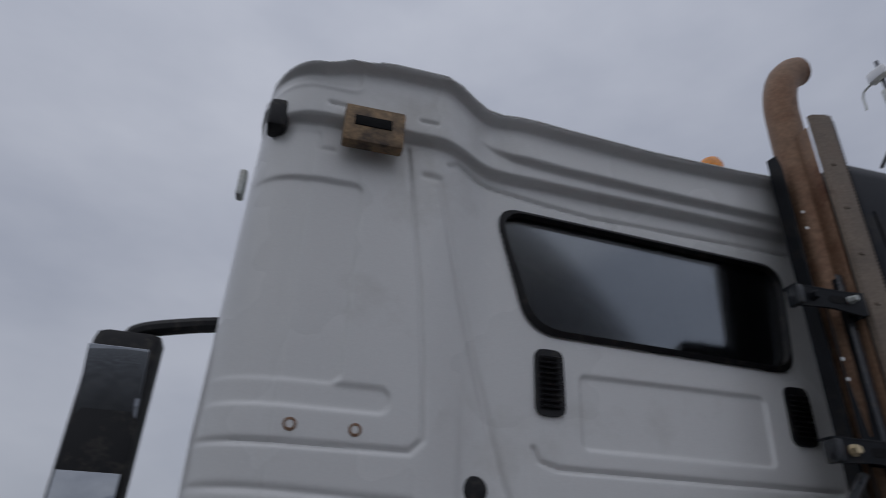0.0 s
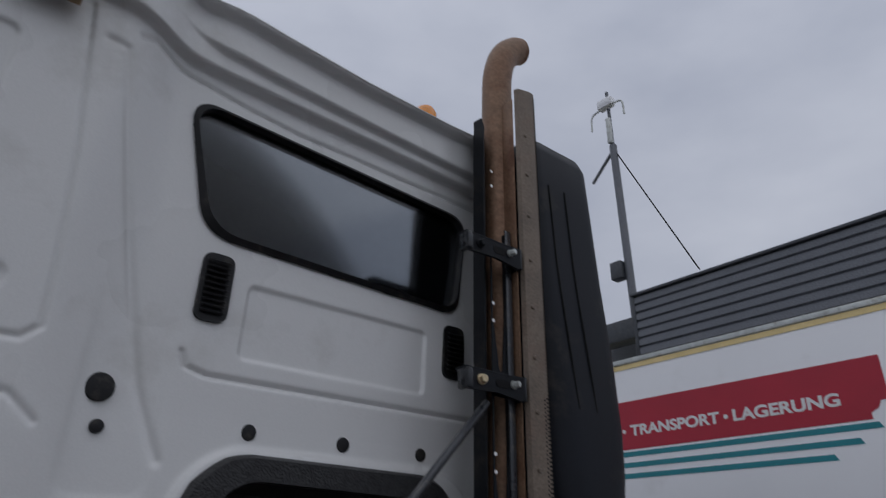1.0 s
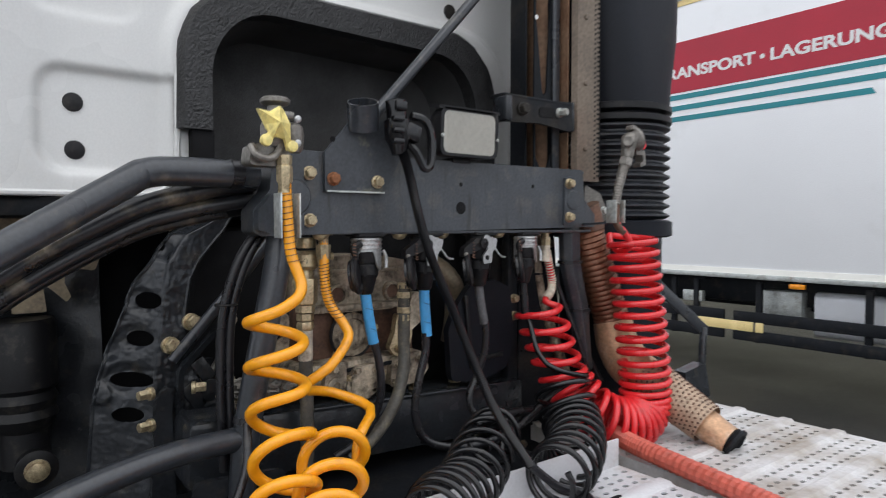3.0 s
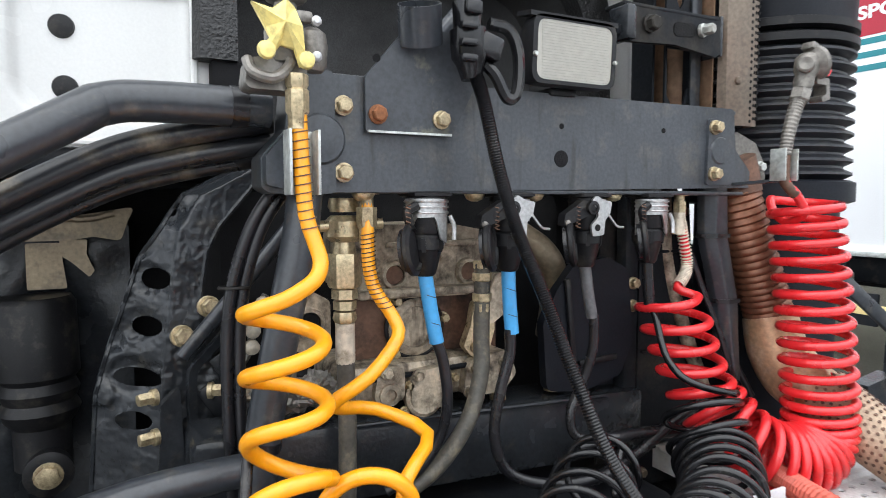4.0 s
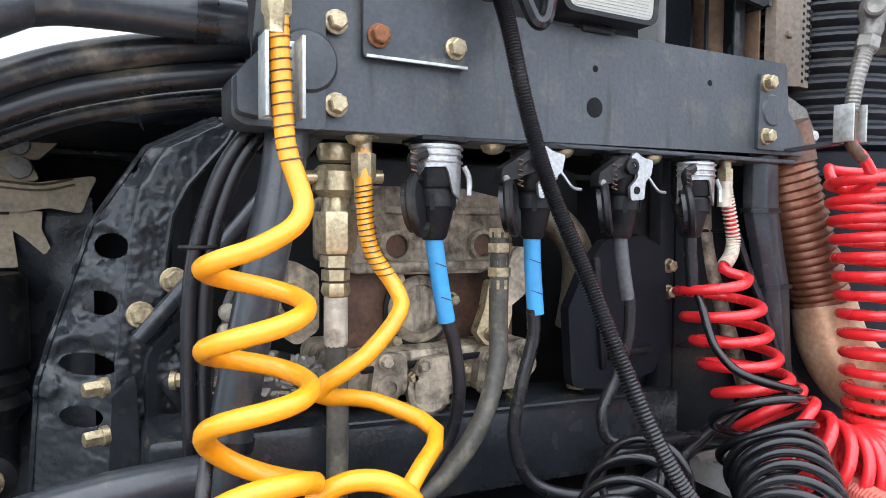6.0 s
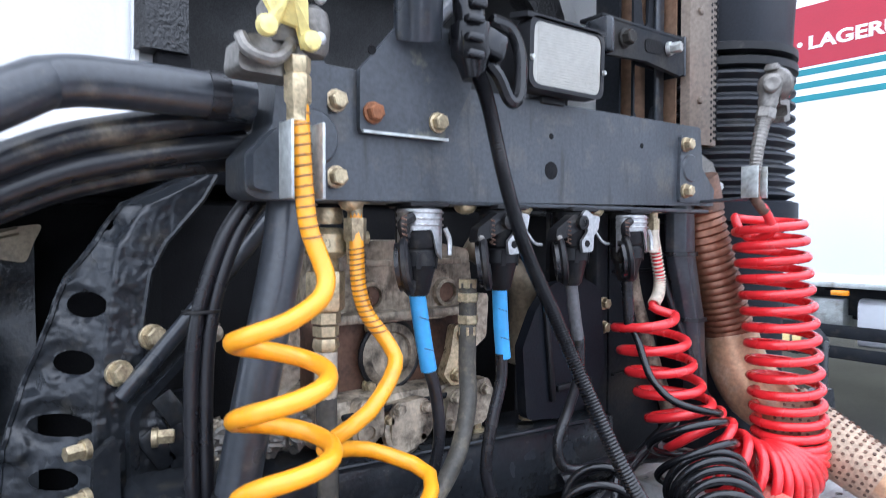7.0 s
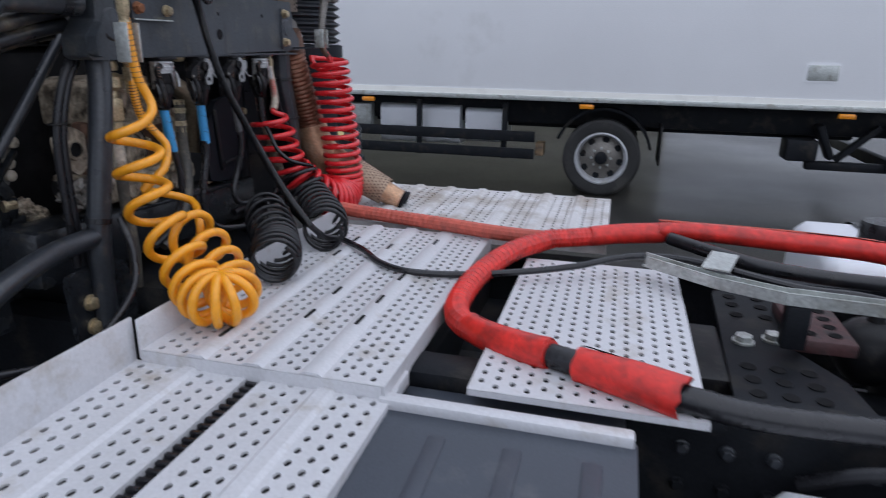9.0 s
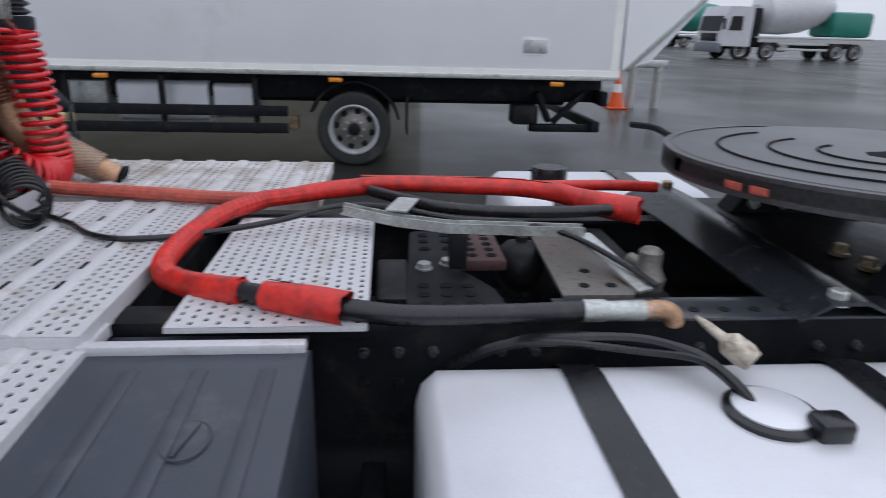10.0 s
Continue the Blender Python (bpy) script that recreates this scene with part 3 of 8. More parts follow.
    for yy in (-0.88,):
        wheel("wheel", (x + 0.16, yy, 0.415), 0.415, 0.25, -1, t)
        wheel("wheel", (x + 0.44, yy, 0.415), 0.415, 0.25, -1, t)
        wheel("wheel", (x + 2.3, yy, 0.415), 0.415, 0.25, 1, t)
        part("axle", Shape().cyl((x + 0.3, yy, 0.42), (x + 2.3, yy, 0.42), 0.09, 14), RAIL, t)
        arc = [(yy + 0.53 * math.cos(a), 0.42 + 0.53 * math.sin(a)) for a in np.linspace(0.35, math.pi - 0.2, 22)]
        arc += [(yy + 0.5 * math.cos(a), 0.42 + 0.5 * math.sin(a)) for a in np.linspace(math.pi - 0.2, 0.35, 22)]
        part("mudguard", Shape().prism(arc, "x", x + 0.12, x + 0.6), RAIL, t, "black plastic rear mudguard")
        part("mud_flap", Shape().box((x + 0.3, yy - 0.6, 0.58), (0.5, 0.02, 0.42), 0.006), BLACK, t)
    wheel("wheel", (x + 0.2, 4.5, 0.415), 0.415, 0.28, -1, t)
    for y0g, y1g in ((-0.15, 2.45), (2.55, 3.7)):
        for z in (0.61, 0.42):
            part("side_guard_rail", Shape().box((x + 0.06, (y0g + y1g) / 2, z), (0.035, y1g - y0g, 0.115), 0.01), RAIL, t)
        for y in np.linspace(y0g + 0.35, y1g - 0.25, 3):
            part("guard_post", Shape().box((x + 0.1, y, 0.66), (0.05, 0.06, 0.62), 0.006), RAIL, t)
    part("fuel_tank", Shape().prism(rounded([(x + 0.22, 0.46), (x + 0.75, 0.46), (x + 0.75, 0.9), (x + 0.22, 0.9)], 0.08), "y", 0.75, 1.72), TANK, t, "silver fuel tank behind the side guard")
    part("air_tank", Shape().prism(rounded([(x + 0.22, 0.5), (x + 0.7, 0.5), (x + 0.7, 0.88), (x + 0.22, 0.88)], 0.08), "y", 0.22, 0.68), TANK, t)
    part("battery_case", Shape().box((x + 0.5, 2.05, 0.72), (0.5, 0.4, 0.34), 0.02), GALV, t)
    part("reflector_plate", Shape().box((x + 0.035, 2.56, 0.515), (0.012, 0.66, 0.1), 0.003), GOLDTAPE, t, "yellow reflective plate on the side guard")
    part("reflector_plate", Shape().box((x + 0.035, 2.165, 0.515), (0.012, 0.08, 0.1), 0.003), GOLDTAPE, t)
    part("marker_box", Shape().box((x + 0.12, 2.95, 0.78), (0.06, 0.24, 0.12), 0.01), GALV, t)
    part("wood_block", Shape().box((x + 0.2, -0.2, 0.47), (0.2, 0.09, 0.14), 0.004), WOODY, t)
    s = Shape().bar((x + 0.25, -3.55, 0.85), (x + 0.25, -3.2, 0.5), 0.06, 0.1, 0.01, (1, 0, 0)).bar((x + 0.25, -3.0, 0.85), (x + 0.25, -3.15, 0.52), 0.06, 0.2, 0.01, (1, 0, 0))
    s.box((x + 0.25, -3.35, 0.44), (0.1, 0.85, 0.09), 0.02).box((x + 0.25, -2.85, 0.6), (0.3, 0.3, 0.22), 0.03)
    part("underrun_arm", s, RAIL, t)
    part("underrun_bar", Shape().box((x + 1.27, -3.7, 0.47), (2.3, 0.1, 0.12), 0.015), RAIL, t)
    part("tail_lamp_box", Shape().box((x + 0.25, -3.75, 0.8), (0.4, 0.08, 0.16), 0.01), RAIL, t)
    lift = part("tail_lift", Shape().prism([(-3.98, 1.12), (-3.93, 3.6), (-6.3, 3.6), (-5.45, 2.55), (-4.3, 1.22)], "x", x + 0.22, x + 2.4), PANEL, t, "pale grey tail lift platform folded up behind the box")
    part("lift_edge", Shape().bar((x + 0.21, -4.02, 1.12), (x + 0.21, -5.45, 2.5), 0.05, 0.05, 0.008), GALV, lift)
    part("cab", Shape().box((x + 1.27, 7.15, 1.9), (2.3, 1.9, 2.5), 0.18), PANEL, t)


box_truck()


def barrier():
    b = thing("barrier", (11.7, -6.45, 0), "grey steel hoop barrier standing on wet asphalt", "barrier")
    for y in (-6.35, -6.9):
        part("post", Shape().cyl((11.75, y, 0), (11.75, y, 0.86), 0.09, 14), GALV, b)
    part("top_rail", Shape().box((11.75, -6.62, 0.9), (0.16, 0.9, 0.16), 0.03), GALV, b)
    c = thing("traffic_cone", (11.6, -6.0, 0), "orange traffic cone beside the barrier", "cone")
    part("cone", Shape().lathe((11.6, -6.0, 0.03), (0, 0, 1), [(0.16, 0), (0.03, 0.72), (0.0, 0.73)], 20), CONE, c)
    part("base", Shape().box((11.6, -6.0, 0.02), (0.42, 0.42, 0.04), 0.01), CONE, c)
    part("band", Shape().lathe((11.6, -6.0, 0.03), (0, 0, 1), [(0.108, 0.3), (0.077, 0.47)], 20), LETTER, c)


barrier()


def far_truck(base, turn, green):
    """A parked four-axle truck with a drum or tank body, seen from its side; built along -y and then turned."""
    t = thing("mixer_truck", (0, 0, 0), "white four-axle mixer truck parked across the wet yard" if not green else "green mixer truck parked behind the white one", "truck")
    body = GREENPAINT if green else DECK
    part("cab", Shape().prism([(0, 0.75), (0.05, 1.5), (-0.12, 2.5), (-0.35, 3.0), (-2.0, 3.0), (-2.0, 0.75)], "x", 0, 2.4), body, t)
    part("windscreen", Shape().prism([(0.07, 1.6), (-0.1, 2.45), (-0.13, 2.45), (0.02, 1.6)], "x", 0.15, 2.25), BLACK, t)
    part("side_window", Shape().prism([(-0.4, 1.65), (-0.55, 2.45), (-1.3, 2.45), (-1.3, 1.65)], "x", -0.015, 0.02), BLACK, t)
    part("mirror", Shape().box((-0.2, 0.05, 2.0), (0.18, 0.12, 0.6), 0.03), BLACK, t)
    part("bumper", Shape().box((1.2, 0.02, 0.65), (2.4, 0.3, 0.55), 0.05), CLAD, t, "dark grey bumper")
    part("wheel_arch", Shape().box((1.2, -1.4, 0.85), (2.38, 1.5, 0.5), 0.05), RAIL, t)
    part("grille", Shape().box((1.2, 0.06, 1.25), (1.6, 0.06, 0.45), 0.02), BLACK, t)
    part("chassis_rail", Shape().box((1.2, -5.4, 0.85), (1.0, 10.4, 0.3), 0.02), RAIL, t)
    part("deck", Shape().box((1.2, -6.7, 1.3), (2.3, 8.4, 0.12), 0.02), GALV, t)
    part("side_guard", Shape().box((0.05, -5.8, 0.62), (0.05, 3.6, 0.14), 0.01), GALV, t)
    part("side_guard", Shape().box((0.05, -5.8, 0.95), (0.05, 3.6, 0.14), 0.01), GALV, t)
    part("tank", Shape().cyl((0.5, -4.9, 0.75), (0.5, -4.3, 0.75), 0.28, 16), GALV, t)
    part("tower", Shape().box((1.2, -2.5, 1.9), (1.9, 0.5, 2.1), 0.03), RAIL, t)
    drum = Shape().lathe((1.2, -3.0, 2.6), (0, -1, 0.1), [(0.6, 0), (1.15, 0.4), (1.3, 1.6), (1.3, 3.0), (1.0, 4.3), (0.6, 5.2)], 28)
    part("drum", drum, GREENPAINT if green else DECK, t, "pale grey mixing drum" if not green else "")
    part("water_tank", Shape().box((1.1, -9.2, 2.15), (2.1, 3.0, 1.5), 0.25), GREENPAINT, t, "green tank on the rear deck")
    for y in (-1.4, -3.3, -8.3, -9.7):
        for x, side in ((0.15, -1), (2.25, 1)):
            wheel("wheel", (x, y, 0.5), 0.5, 0.3, side, t, False)
    t.matrix_basis = Matrix.Translation(base) @ Matrix.Rotation(radians(turn), 4, "Z")
    return t


far_truck((37.0, -21.0, 0), 8, False)
far_truck((62.0, -27.0, 0), 8, True)


# ---- the tractor's cab ----
def back_y(x, z):
    """How far forward the cab's rear wall lies."""
    s = np.clip((-0.675 - x) / 0.225, 0, 1)
    s = s * s * (3 - 2 * s)
    return 0.432 - 0.03 * np.maximum(0, z - 2.16) - s * (0.045 + 0.054 * np.clip((z - 1.8) / 1.53, 0, 1))


def to_line(x, z, pts):
    """The distance of grid points from a line through pts."""
    out = np.full(x.shape, 9.0)
    for (ax, az), (bx, bz) in zip(pts, pts[1:]):
        dx, dz = bx - ax, bz - az
        t = np.clip(((x - ax) * dx + (z - az) * dz) / (dx * dx + dz * dz), 0, 1)
        out = np.minimum(out, np.hypot(x - ax - t * dx, z - az - t * dz))
    return out


def to_rect(x, z, x0, x1, z0, z1, r):
    """The signed distance from a rounded rectangle, negative inside."""
    qx, qz = np.abs(x - (x0 + x1) / 2) - (x1 - x0) / 2 + r, np.abs(z - (z0 + z1) / 2) - (z1 - z0) / 2 + r
    return np.hypot(np.maximum(qx, 0), np.maximum(qz, 0)) + np.minimum(np.maximum(qx, qz), 0) - r


WINDOW = rounded([(-0.672, 3.06), (0.435, 3.012), (0.4, 2.63), (-0.56, 2.652)], [0.07, 0.09, 0.08, 0.13], 8)
ARCH_OUT = [(-0.507, 1.6), (-0.505, 1.86)] + [(-0.325 + 0.18 * math.cos(a), 1.9 + 0.185 * math.sin(a)) for a in np.linspace(math.pi, math.pi / 2, 9)] + [(0.242 + 0.18 * math.cos(a), 1.9 + 0.18 * math.sin(a)) for a in np.linspace(math.pi / 2, 0, 9)] + [(0.422, 1.6)]
ARCH_IN = [(-0.437, 1.6), (-0.437, 1.84)] + [(-0.292 + 0.145 * math.cos(a), 1.87 + 0.15 * math.sin(a)) for a in np.linspace(math.pi, math.pi / 2, 9)] + [(0.187 + 0.15 * math.cos(a), 1.87 + 0.14 * math.sin(a)) for a in np.linspace(math.pi / 2, 0, 9)] + [(0.337, 1.6)]


def inside(x, z, poly):
    hit = np.zeros(x.shape, bool)
    for (ax, az), (bx, bz) in zip(poly, poly[1:] + poly[:1]):
        if az != bz:
            hit ^= ((az > z) != (bz > z)) & (x < (bx - ax) * (z - az) / (bz - az) + ax)
    return hit


def gutter_z(x):
    return np.interp(x, [-1.3, -1.0, -0.8, -0.63, -0.35, 0.05, 0.5], [3.19, 3.18, 3.18, 3.165, 3.155, 3.145, 3.13])


def ledge_z(x):
    return np.interp(x, [-0.75, -0.62, -0.44, 0.0, 1.0], [3.265, 3.225, 3.208, 3.187, 3.155])


def eave_z(x):
    return np.interp(x, [-1.35, -1.27, -1.18, -1.06, -0.86, -0.76, -0.46, -0.14, 0.22, 0.45, 1.0], [3.27, 3.33, 3.36, 3.375, 3.372, 3.35, 3.32, 3.3, 3.295, 3.3, 3.295])


def line_of(x, z, pts, w, d):
    return -d * np.exp(-((to_line(x, z, pts) / w) ** 2))


def relief(x, z):
    """How far the pressed sheet stands proud of the wall, in metres."""
    step = lambda d, w: 1 / (1 + np.exp(np.clip(d / w, -40, 40)))
    # two ledges and the eave, each standing out over what is below it
    out = 0.042 * step(gutter_z(x) - z, 0.0022)
    out += 0.03 * step(ledge_z(x) - z, 0.0022) * step(-0.66 - x, 0.03)
    out += 0.042 * step(eave_z(x) - z, 0.002)
    out -= 1.8 * np.maximum(0, z - eave_z(x) - 0.012)
    out += line_of(x, z, [(-1.231, 3.235), (-1.171, 3.232)], 0.007, 0.008) + line_of(x, z, [(-0.95, 3.232), (-0.903, 3.232)], 0.007, 0.008)
    line = lambda pts, w, d: -d * np.exp(-((to_line(x, z, pts) / w) ** 2))
    out += line([(-0.845, 3.13), (-0.81, 3.155), (-0.72, 3.135), (-0.5, 3.102), (-0.32, 3.085), (0.5, 3.075)], 0.007, 0.01)
    out -= 0.009 * step(to_rect(x, z, -0.402, 0.267, 2.33, 2.54, 0.02), 0.002)
    out += line([(-0.55, 2.32), (-0.535, 2.285), (-0.48, 2.27), (0.5, 2.272)], 0.007, 0.01)
    # the pressed fields of the standing strip beside the window
    out -= 0.011 * step(to_rect(x, z, -1.6, -1.1, 2.42, 3.0, 0.03), 0.0022)
    out -= 0.007 * step(to_rect(x, z, -1.6, -0.97, 2.355, 2.42, 0.03), 0.0022)
    out += line([(-1.27, 2.265), (-0.91, 2.268), (-0.876, 2.3), (-0.885, 2.45), (-0.911, 2.72), (-0.979, 3.15)], 0.007, 0.009)
    out += line([(-0.92, 3.07), (-0.873, 3.068), (-0.82, 2.86), (-0.64, 2.22), (-0.56, 2.05)], 0.012, 0.008)
    out += line([(-1.27, 2.16), (-0.9, 2.15), (-0.84, 2.1)], 0.009, 0.007)
    out += line([(-1.25, 3.15), (-1.24, 3.1), (-1.2, 3.1)], 0.008, 0.006)
    out -= 0.005 * step(to_rect(x, z, -0.77, -0.575, 1.96, 2.6, 0.04), 0.004) * step(z - 2.38, 0.05)
    out -= 0.014 * step(to_rect(x, z, -0.755, -0.4, 1.655, 1.855, 0.05), 0.003)
    out += 0.016 * step(to_rect(x, z, -0.525, 0.5, 1.3, 2.1, 0.2), 0.004)
    out -= 0.02 * np.exp(-(((x + 1.28) / 0.02) ** 2)) * step(z - 3.2, 0.02)
    out += 0.004 * np.exp(-((to_rect(x, z, -1.28, -1.14, 3.29, 3.37, 0.03) / 0.008) ** 2))
    return out


def cab_part(name, shape, mat, parent=None, label="", angle=35):
    """Links a part of the cab; its plan is drawn a little further forward and wider than the cab stands."""
    shape.v = [(x if x < -0.4 else -0.4 + 0.94 * (x + 0.4), y - 0.095, z) for x, y, z in shape.v]
    return part(name, shape, mat, parent, label, angle)


def tractor_cab():
    cab = thing("tractor_cab", (-0.2, 1.3, 0.95), "white steel truck cab with a rear window, seen from behind", "truck cab")
    d = 0.005
    flat = np.arange(1.0, -1.2601, -d)
    zs = np.arange(1.605, 3.4301, d)
    cols = [(x, None, 0.0, 1.0) for x in flat]
    arc = np.linspace(0, math.pi / 2, 14)[1:]
    left = [(-1.26 - 0.19 * math.sin(a), 0.19 - 0.19 * math.cos(a), math.sin(a), math.cos(a)) for a in arc] + [(-1.45, y, 1.0, 0.0) for y in (0.4, 0.8, 1.3, 1.9)]
    right = [(1.0 + 0.19 * math.sin(a), 0.19 - 0.19 * math.cos(a), -math.sin(a), math.cos(a)) for a in arc] + [(1.19, y, -1.0, 0.0) for y in (0.4, 0.8, 1.3, 1.9)]
    cols = right[::-1] + cols + left
    rows = [(z, 0.0) for z in zs]
    X = np.array([c[0] for c in cols])[None, :] + 0 * np.array(rows)[:, :1]
    Zr = np.array([r[0] for r in rows])[:, None] + 0 * X
    IN = np.array([r[1] for r in rows])[:, None] + 0 * X
    base = back_y(np.clip(X, -1.26, 1.0), np.minimum(Zr, zs[-1]))
    dy = np.array([0.0 if c[1] is None else c[1] for c in cols])[None, :]
    nx, ny = np.array([c[2] for c in cols])[None, :], np.array([c[3] for c in cols])[None, :]
    on_flat = np.array([c[1] is None for c in cols])[None, :]
    Y = base + dy - relief(np.clip(X, -1.26, 1.0), Zr) * ny + IN * ny
    XX = X + IN * nx + 0.032 * np.clip((Zr - 2.3) / 1.1, 0, 1) * np.maximum(nx, 0)
    n, k = XX.shape
    cx, cz = (X[:-1, :-1] + X[1:, 1:]) / 2, (Zr[:-1, :-1] + Zr[1:, 1:]) / 2
    hole = inside(cx, cz, WINDOW) | inside(cx, cz, [(0.55 * a[0] + 0.45 * b[0], 0.55 * a[1] + 0.45 * b[1]) for a, b in zip(ARCH_OUT, ARCH_IN)])
    hole |= (cx > -0.565) & (cx < 0.5) & (cz < 1.675) & (np.hypot(cx + 0.565, cz - 1.675) > 0.062)
    s = Shape()
    s.v = [tuple(p) for p in np.stack([XX, Y, Zr], -1).reshape(-1, 3)]
    s.f = [(i * k + j, i * k + j + 1, (i + 1) * k + j + 1, (i + 1) * k + j) for i in range(n - 1) for j in range(k - 1) if not hole[i, j]]
    cab_part("shell", s, WHITE, cab, "white painted pressed steel rear wall", angle=60)
    top = zs[-1]
    cab_part("roof", Shape().prism(rounded([(-1.45, 0.45), (1.19, 0.45), (1.19, 2.34), (-1.45, 2.34)], 0.2, 5), "z", top - 0.03, top), WHITE, cab)
    cab_part("front_wall", Shape().box((-0.13, 2.34, 2.5), (2.6, 0.05, 1.8), 0.02), WHITE, cab)
    cab_part("cab_floor", Shape().box((-0.13, 1.22, 1.585), (2.4, 1.6, 0.04), 0.01), RAIL, cab)
    # added near-black sheets make the inside read as unlit through the pane
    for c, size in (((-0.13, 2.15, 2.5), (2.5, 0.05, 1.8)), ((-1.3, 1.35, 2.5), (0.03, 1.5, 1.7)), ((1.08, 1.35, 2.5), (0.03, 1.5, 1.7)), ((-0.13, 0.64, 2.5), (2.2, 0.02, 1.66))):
        cab_part("cab_shade_sheet", Shape().box(c, size), FELT_SHADE, cab, "black sheet standing in for the unlit cab interior")
    # roof lip
    lip = [(x, float(back_y(np.array(x), np.array(3.37))) - 0.082 - 0.03 / (1 + math.exp((-0.66 - x) / 0.03)), float(eave_z(x)) + 0.014) for x in np.linspace(-1.1, 0.98, 40)]
    cab_part("roof_lip", Shape().tube(lip, 0.004, 6), WHITE, cab)
    # rear window
    def ring(outer, inner, y_of, y_in):
        sh = Shape()
        m = len(outer)
        v = [(x, y_of(x, z), z) for x, z in outer] + [(x, y_of(x, z) - 0.012, z) for x, z in inner] + [(x, y_of(x, z) + y_in, z) for x, z in inner]
        sh.add(v, [(i, (i + 1) % m, m + (i + 1) % m, m + i) for i in range(m)] + [(m + i, m + (i + 1) % m, 2 * m + (i + 1) % m, 2 * m + i) for i in range(m)])
        return sh
    by = lambda x, z: float(back_y(np.array(x), np.array(z)))
    cxw, czw = -0.12, 2.86
    grow = lambda poly, e: [(x + e * np.sign(x - cxw), z + e * np.sign(z - czw)) for x, z in poly]
    win = cab_part("rear_window", ring(grow(WINDOW, 0.004), grow(WINDOW, -0.012), lambda x, z: by(x, z) - 0.008, 0.03), BLACK, cab, "black rubber window seal")
    pane = Shape().add([(x, by(x, z) + 0.008, z) for x, z in WINDOW], [tuple(range(len(WINDOW)))]).add([(x, by(x, z) + 0.013, z) for x, z in WINDOW], [tuple(range(len(WINDOW)))[::-1]])
    cab_part("pane", pane, GLASS, win, "dark tinted rear window pane")
    for x0, x1, z0, z1 in ((-0.545, -0.455, 2.41, 2.605), (0.345, 0.44, 2.4, 2.585)):
        v = cab_part("vent", Shape().prism(rounded([(x0, z0), (x1, z0), (x1, z1), (x0, z1)], 0.03), "y", by(x0, z0) - 0.012, by(x0, z0) + 0.01), BLACK, cab, "black plastic cab vent")
        for z in np.arange(z0 + 0.025, z1 - 0.02, 0.016):
            cab_part("louvre", Shape().bar((x0 + 0.014, by(x0, z) - 0.017, z), (x1 - 0.014, by(x0, z) - 0.017, z), 0.012, 0.005, 0, (0, -0.5, 1)), BLACK, v)
    for x, z, r in ((-0.72, 2.2, 0.033), (-0.705, 2.112, 0.016), (-0.335, 2.142, 0.021), (-0.03, 2.142, 0.021), (0.268, 2.142, 0.02), (-0.692, 1.79, 0.018), (-0.69, 1.697, 0.018)):
        y = by(x, z) + 0.0 + (0.014 if z < 1.85 else 0)
        cab_part("plug", Shape().lathe((x, y + 0.004, z), (0, -1, 0), [(r, 0), (r * 1.05, 0.004), (r * 0.95, 0.009), (r * 0.3, 0.011)], 20), BLACK, cab)
    for x in (-1.21, -1.05):
        cab_part("captive_nut", Shape().lathe((x, by(x, 2.31) + 0.002, 2.31), (0, -1, 0), [(0.017, 0), (0.017, 0.003), (0.011, 0.004), (0.009, 0.001)], 18), RUSTPIPE, cab, "brown captive nut")
    blk = cab_part("mounting_block", Shape().box((-1.095, by(-1.1, 3.22) - 0.05, 3.157), (0.178, 0.045, 0.13), 0.006), WOODY, cab, "brown weathered mounting block")
    cab_part("block_recess", Shape().box((-1.1, by(-1.1, 3.22) - 0.0735, 3.165), (0.11, 0.005, 0.035), 0.002), FELT_SHADE, blk)
    cab_part("corner_cap", Shape().box((-1.375, by(-1.26, 3.25) + 0.04, 3.2), (0.06, 0.08, 0.1), 0.015), BLACK, cab, "black plastic corner cap")
    cab_part("roof_marker", Shape().lathe((0.16, 0.335, 3.322), (0, 0, 1), [(0.045, 0), (0.045, 0.025), (0.034, 0.048), (0.0, 0.056)], 18), AMBER, cab, "orange roof marker lamp")
    cab_part("side_marker", Shape().box((-1.47, 0.62, 3.12), (0.025, 0.05, 0.1), 0.008), GALV, cab)
    # arch pad and the felted pocket in it
    k = len(ARCH_OUT)
    wobble = [1 + 0.004 * noise.noise((i * 0.7, 0, 0)) for i in range(k)]
    f = Shape()
    y0 = 0.42
    out, inn = [(-0.507, 1.752)] + ARCH_OUT[1:], [(-0.437, 1.752)] + ARCH_IN[1:]
    mid = [(0.85 * a[0] + 0.15 * b[0], 0.85 * a[1] + 0.15 * b[1]) for a, b in zip(out, inn)]
    f.add([(x, y0 + 0.01, z * w) for (x, z), w in zip(out, wobble)] + [(x, y0 - 0.014, z * w) for (x, z), w in zip(out, wobble)] + [(x, y0 - 0.03, z * w) for (x, z), w in zip(mid, wobble)] + [(x, y0 - 0.027, z) for x, z in inn] + [(x, y0 + 0.03, z) for x, z in inn],
          [(r * k + i, r * k + i + 1, (r + 1) * k + i + 1, (r + 1) * k + i) for r in range(4) for i in range(k - 1)] + [tuple(r * k for r in range(5))])
    pad = cab_part("arch_pad", f, FOAM, cab, "black rough foam pad round the arch", angle=50)
    pocket = Shape()
    deep = [(0.93 * x - 0.002, z - 0.02) for x, z in ARCH_IN]
    pocket.add([(x, y0 + 0.02, z) for x, z in ARCH_IN] + [(x, y0 + 0.15, z) for x, z in deep], [(i, i + 1, k + i + 1, k + i) for i in range(k - 1)])
    pocket.add([(x, y0 + 0.15, z) for x, z in deep], [tuple(range(k))])
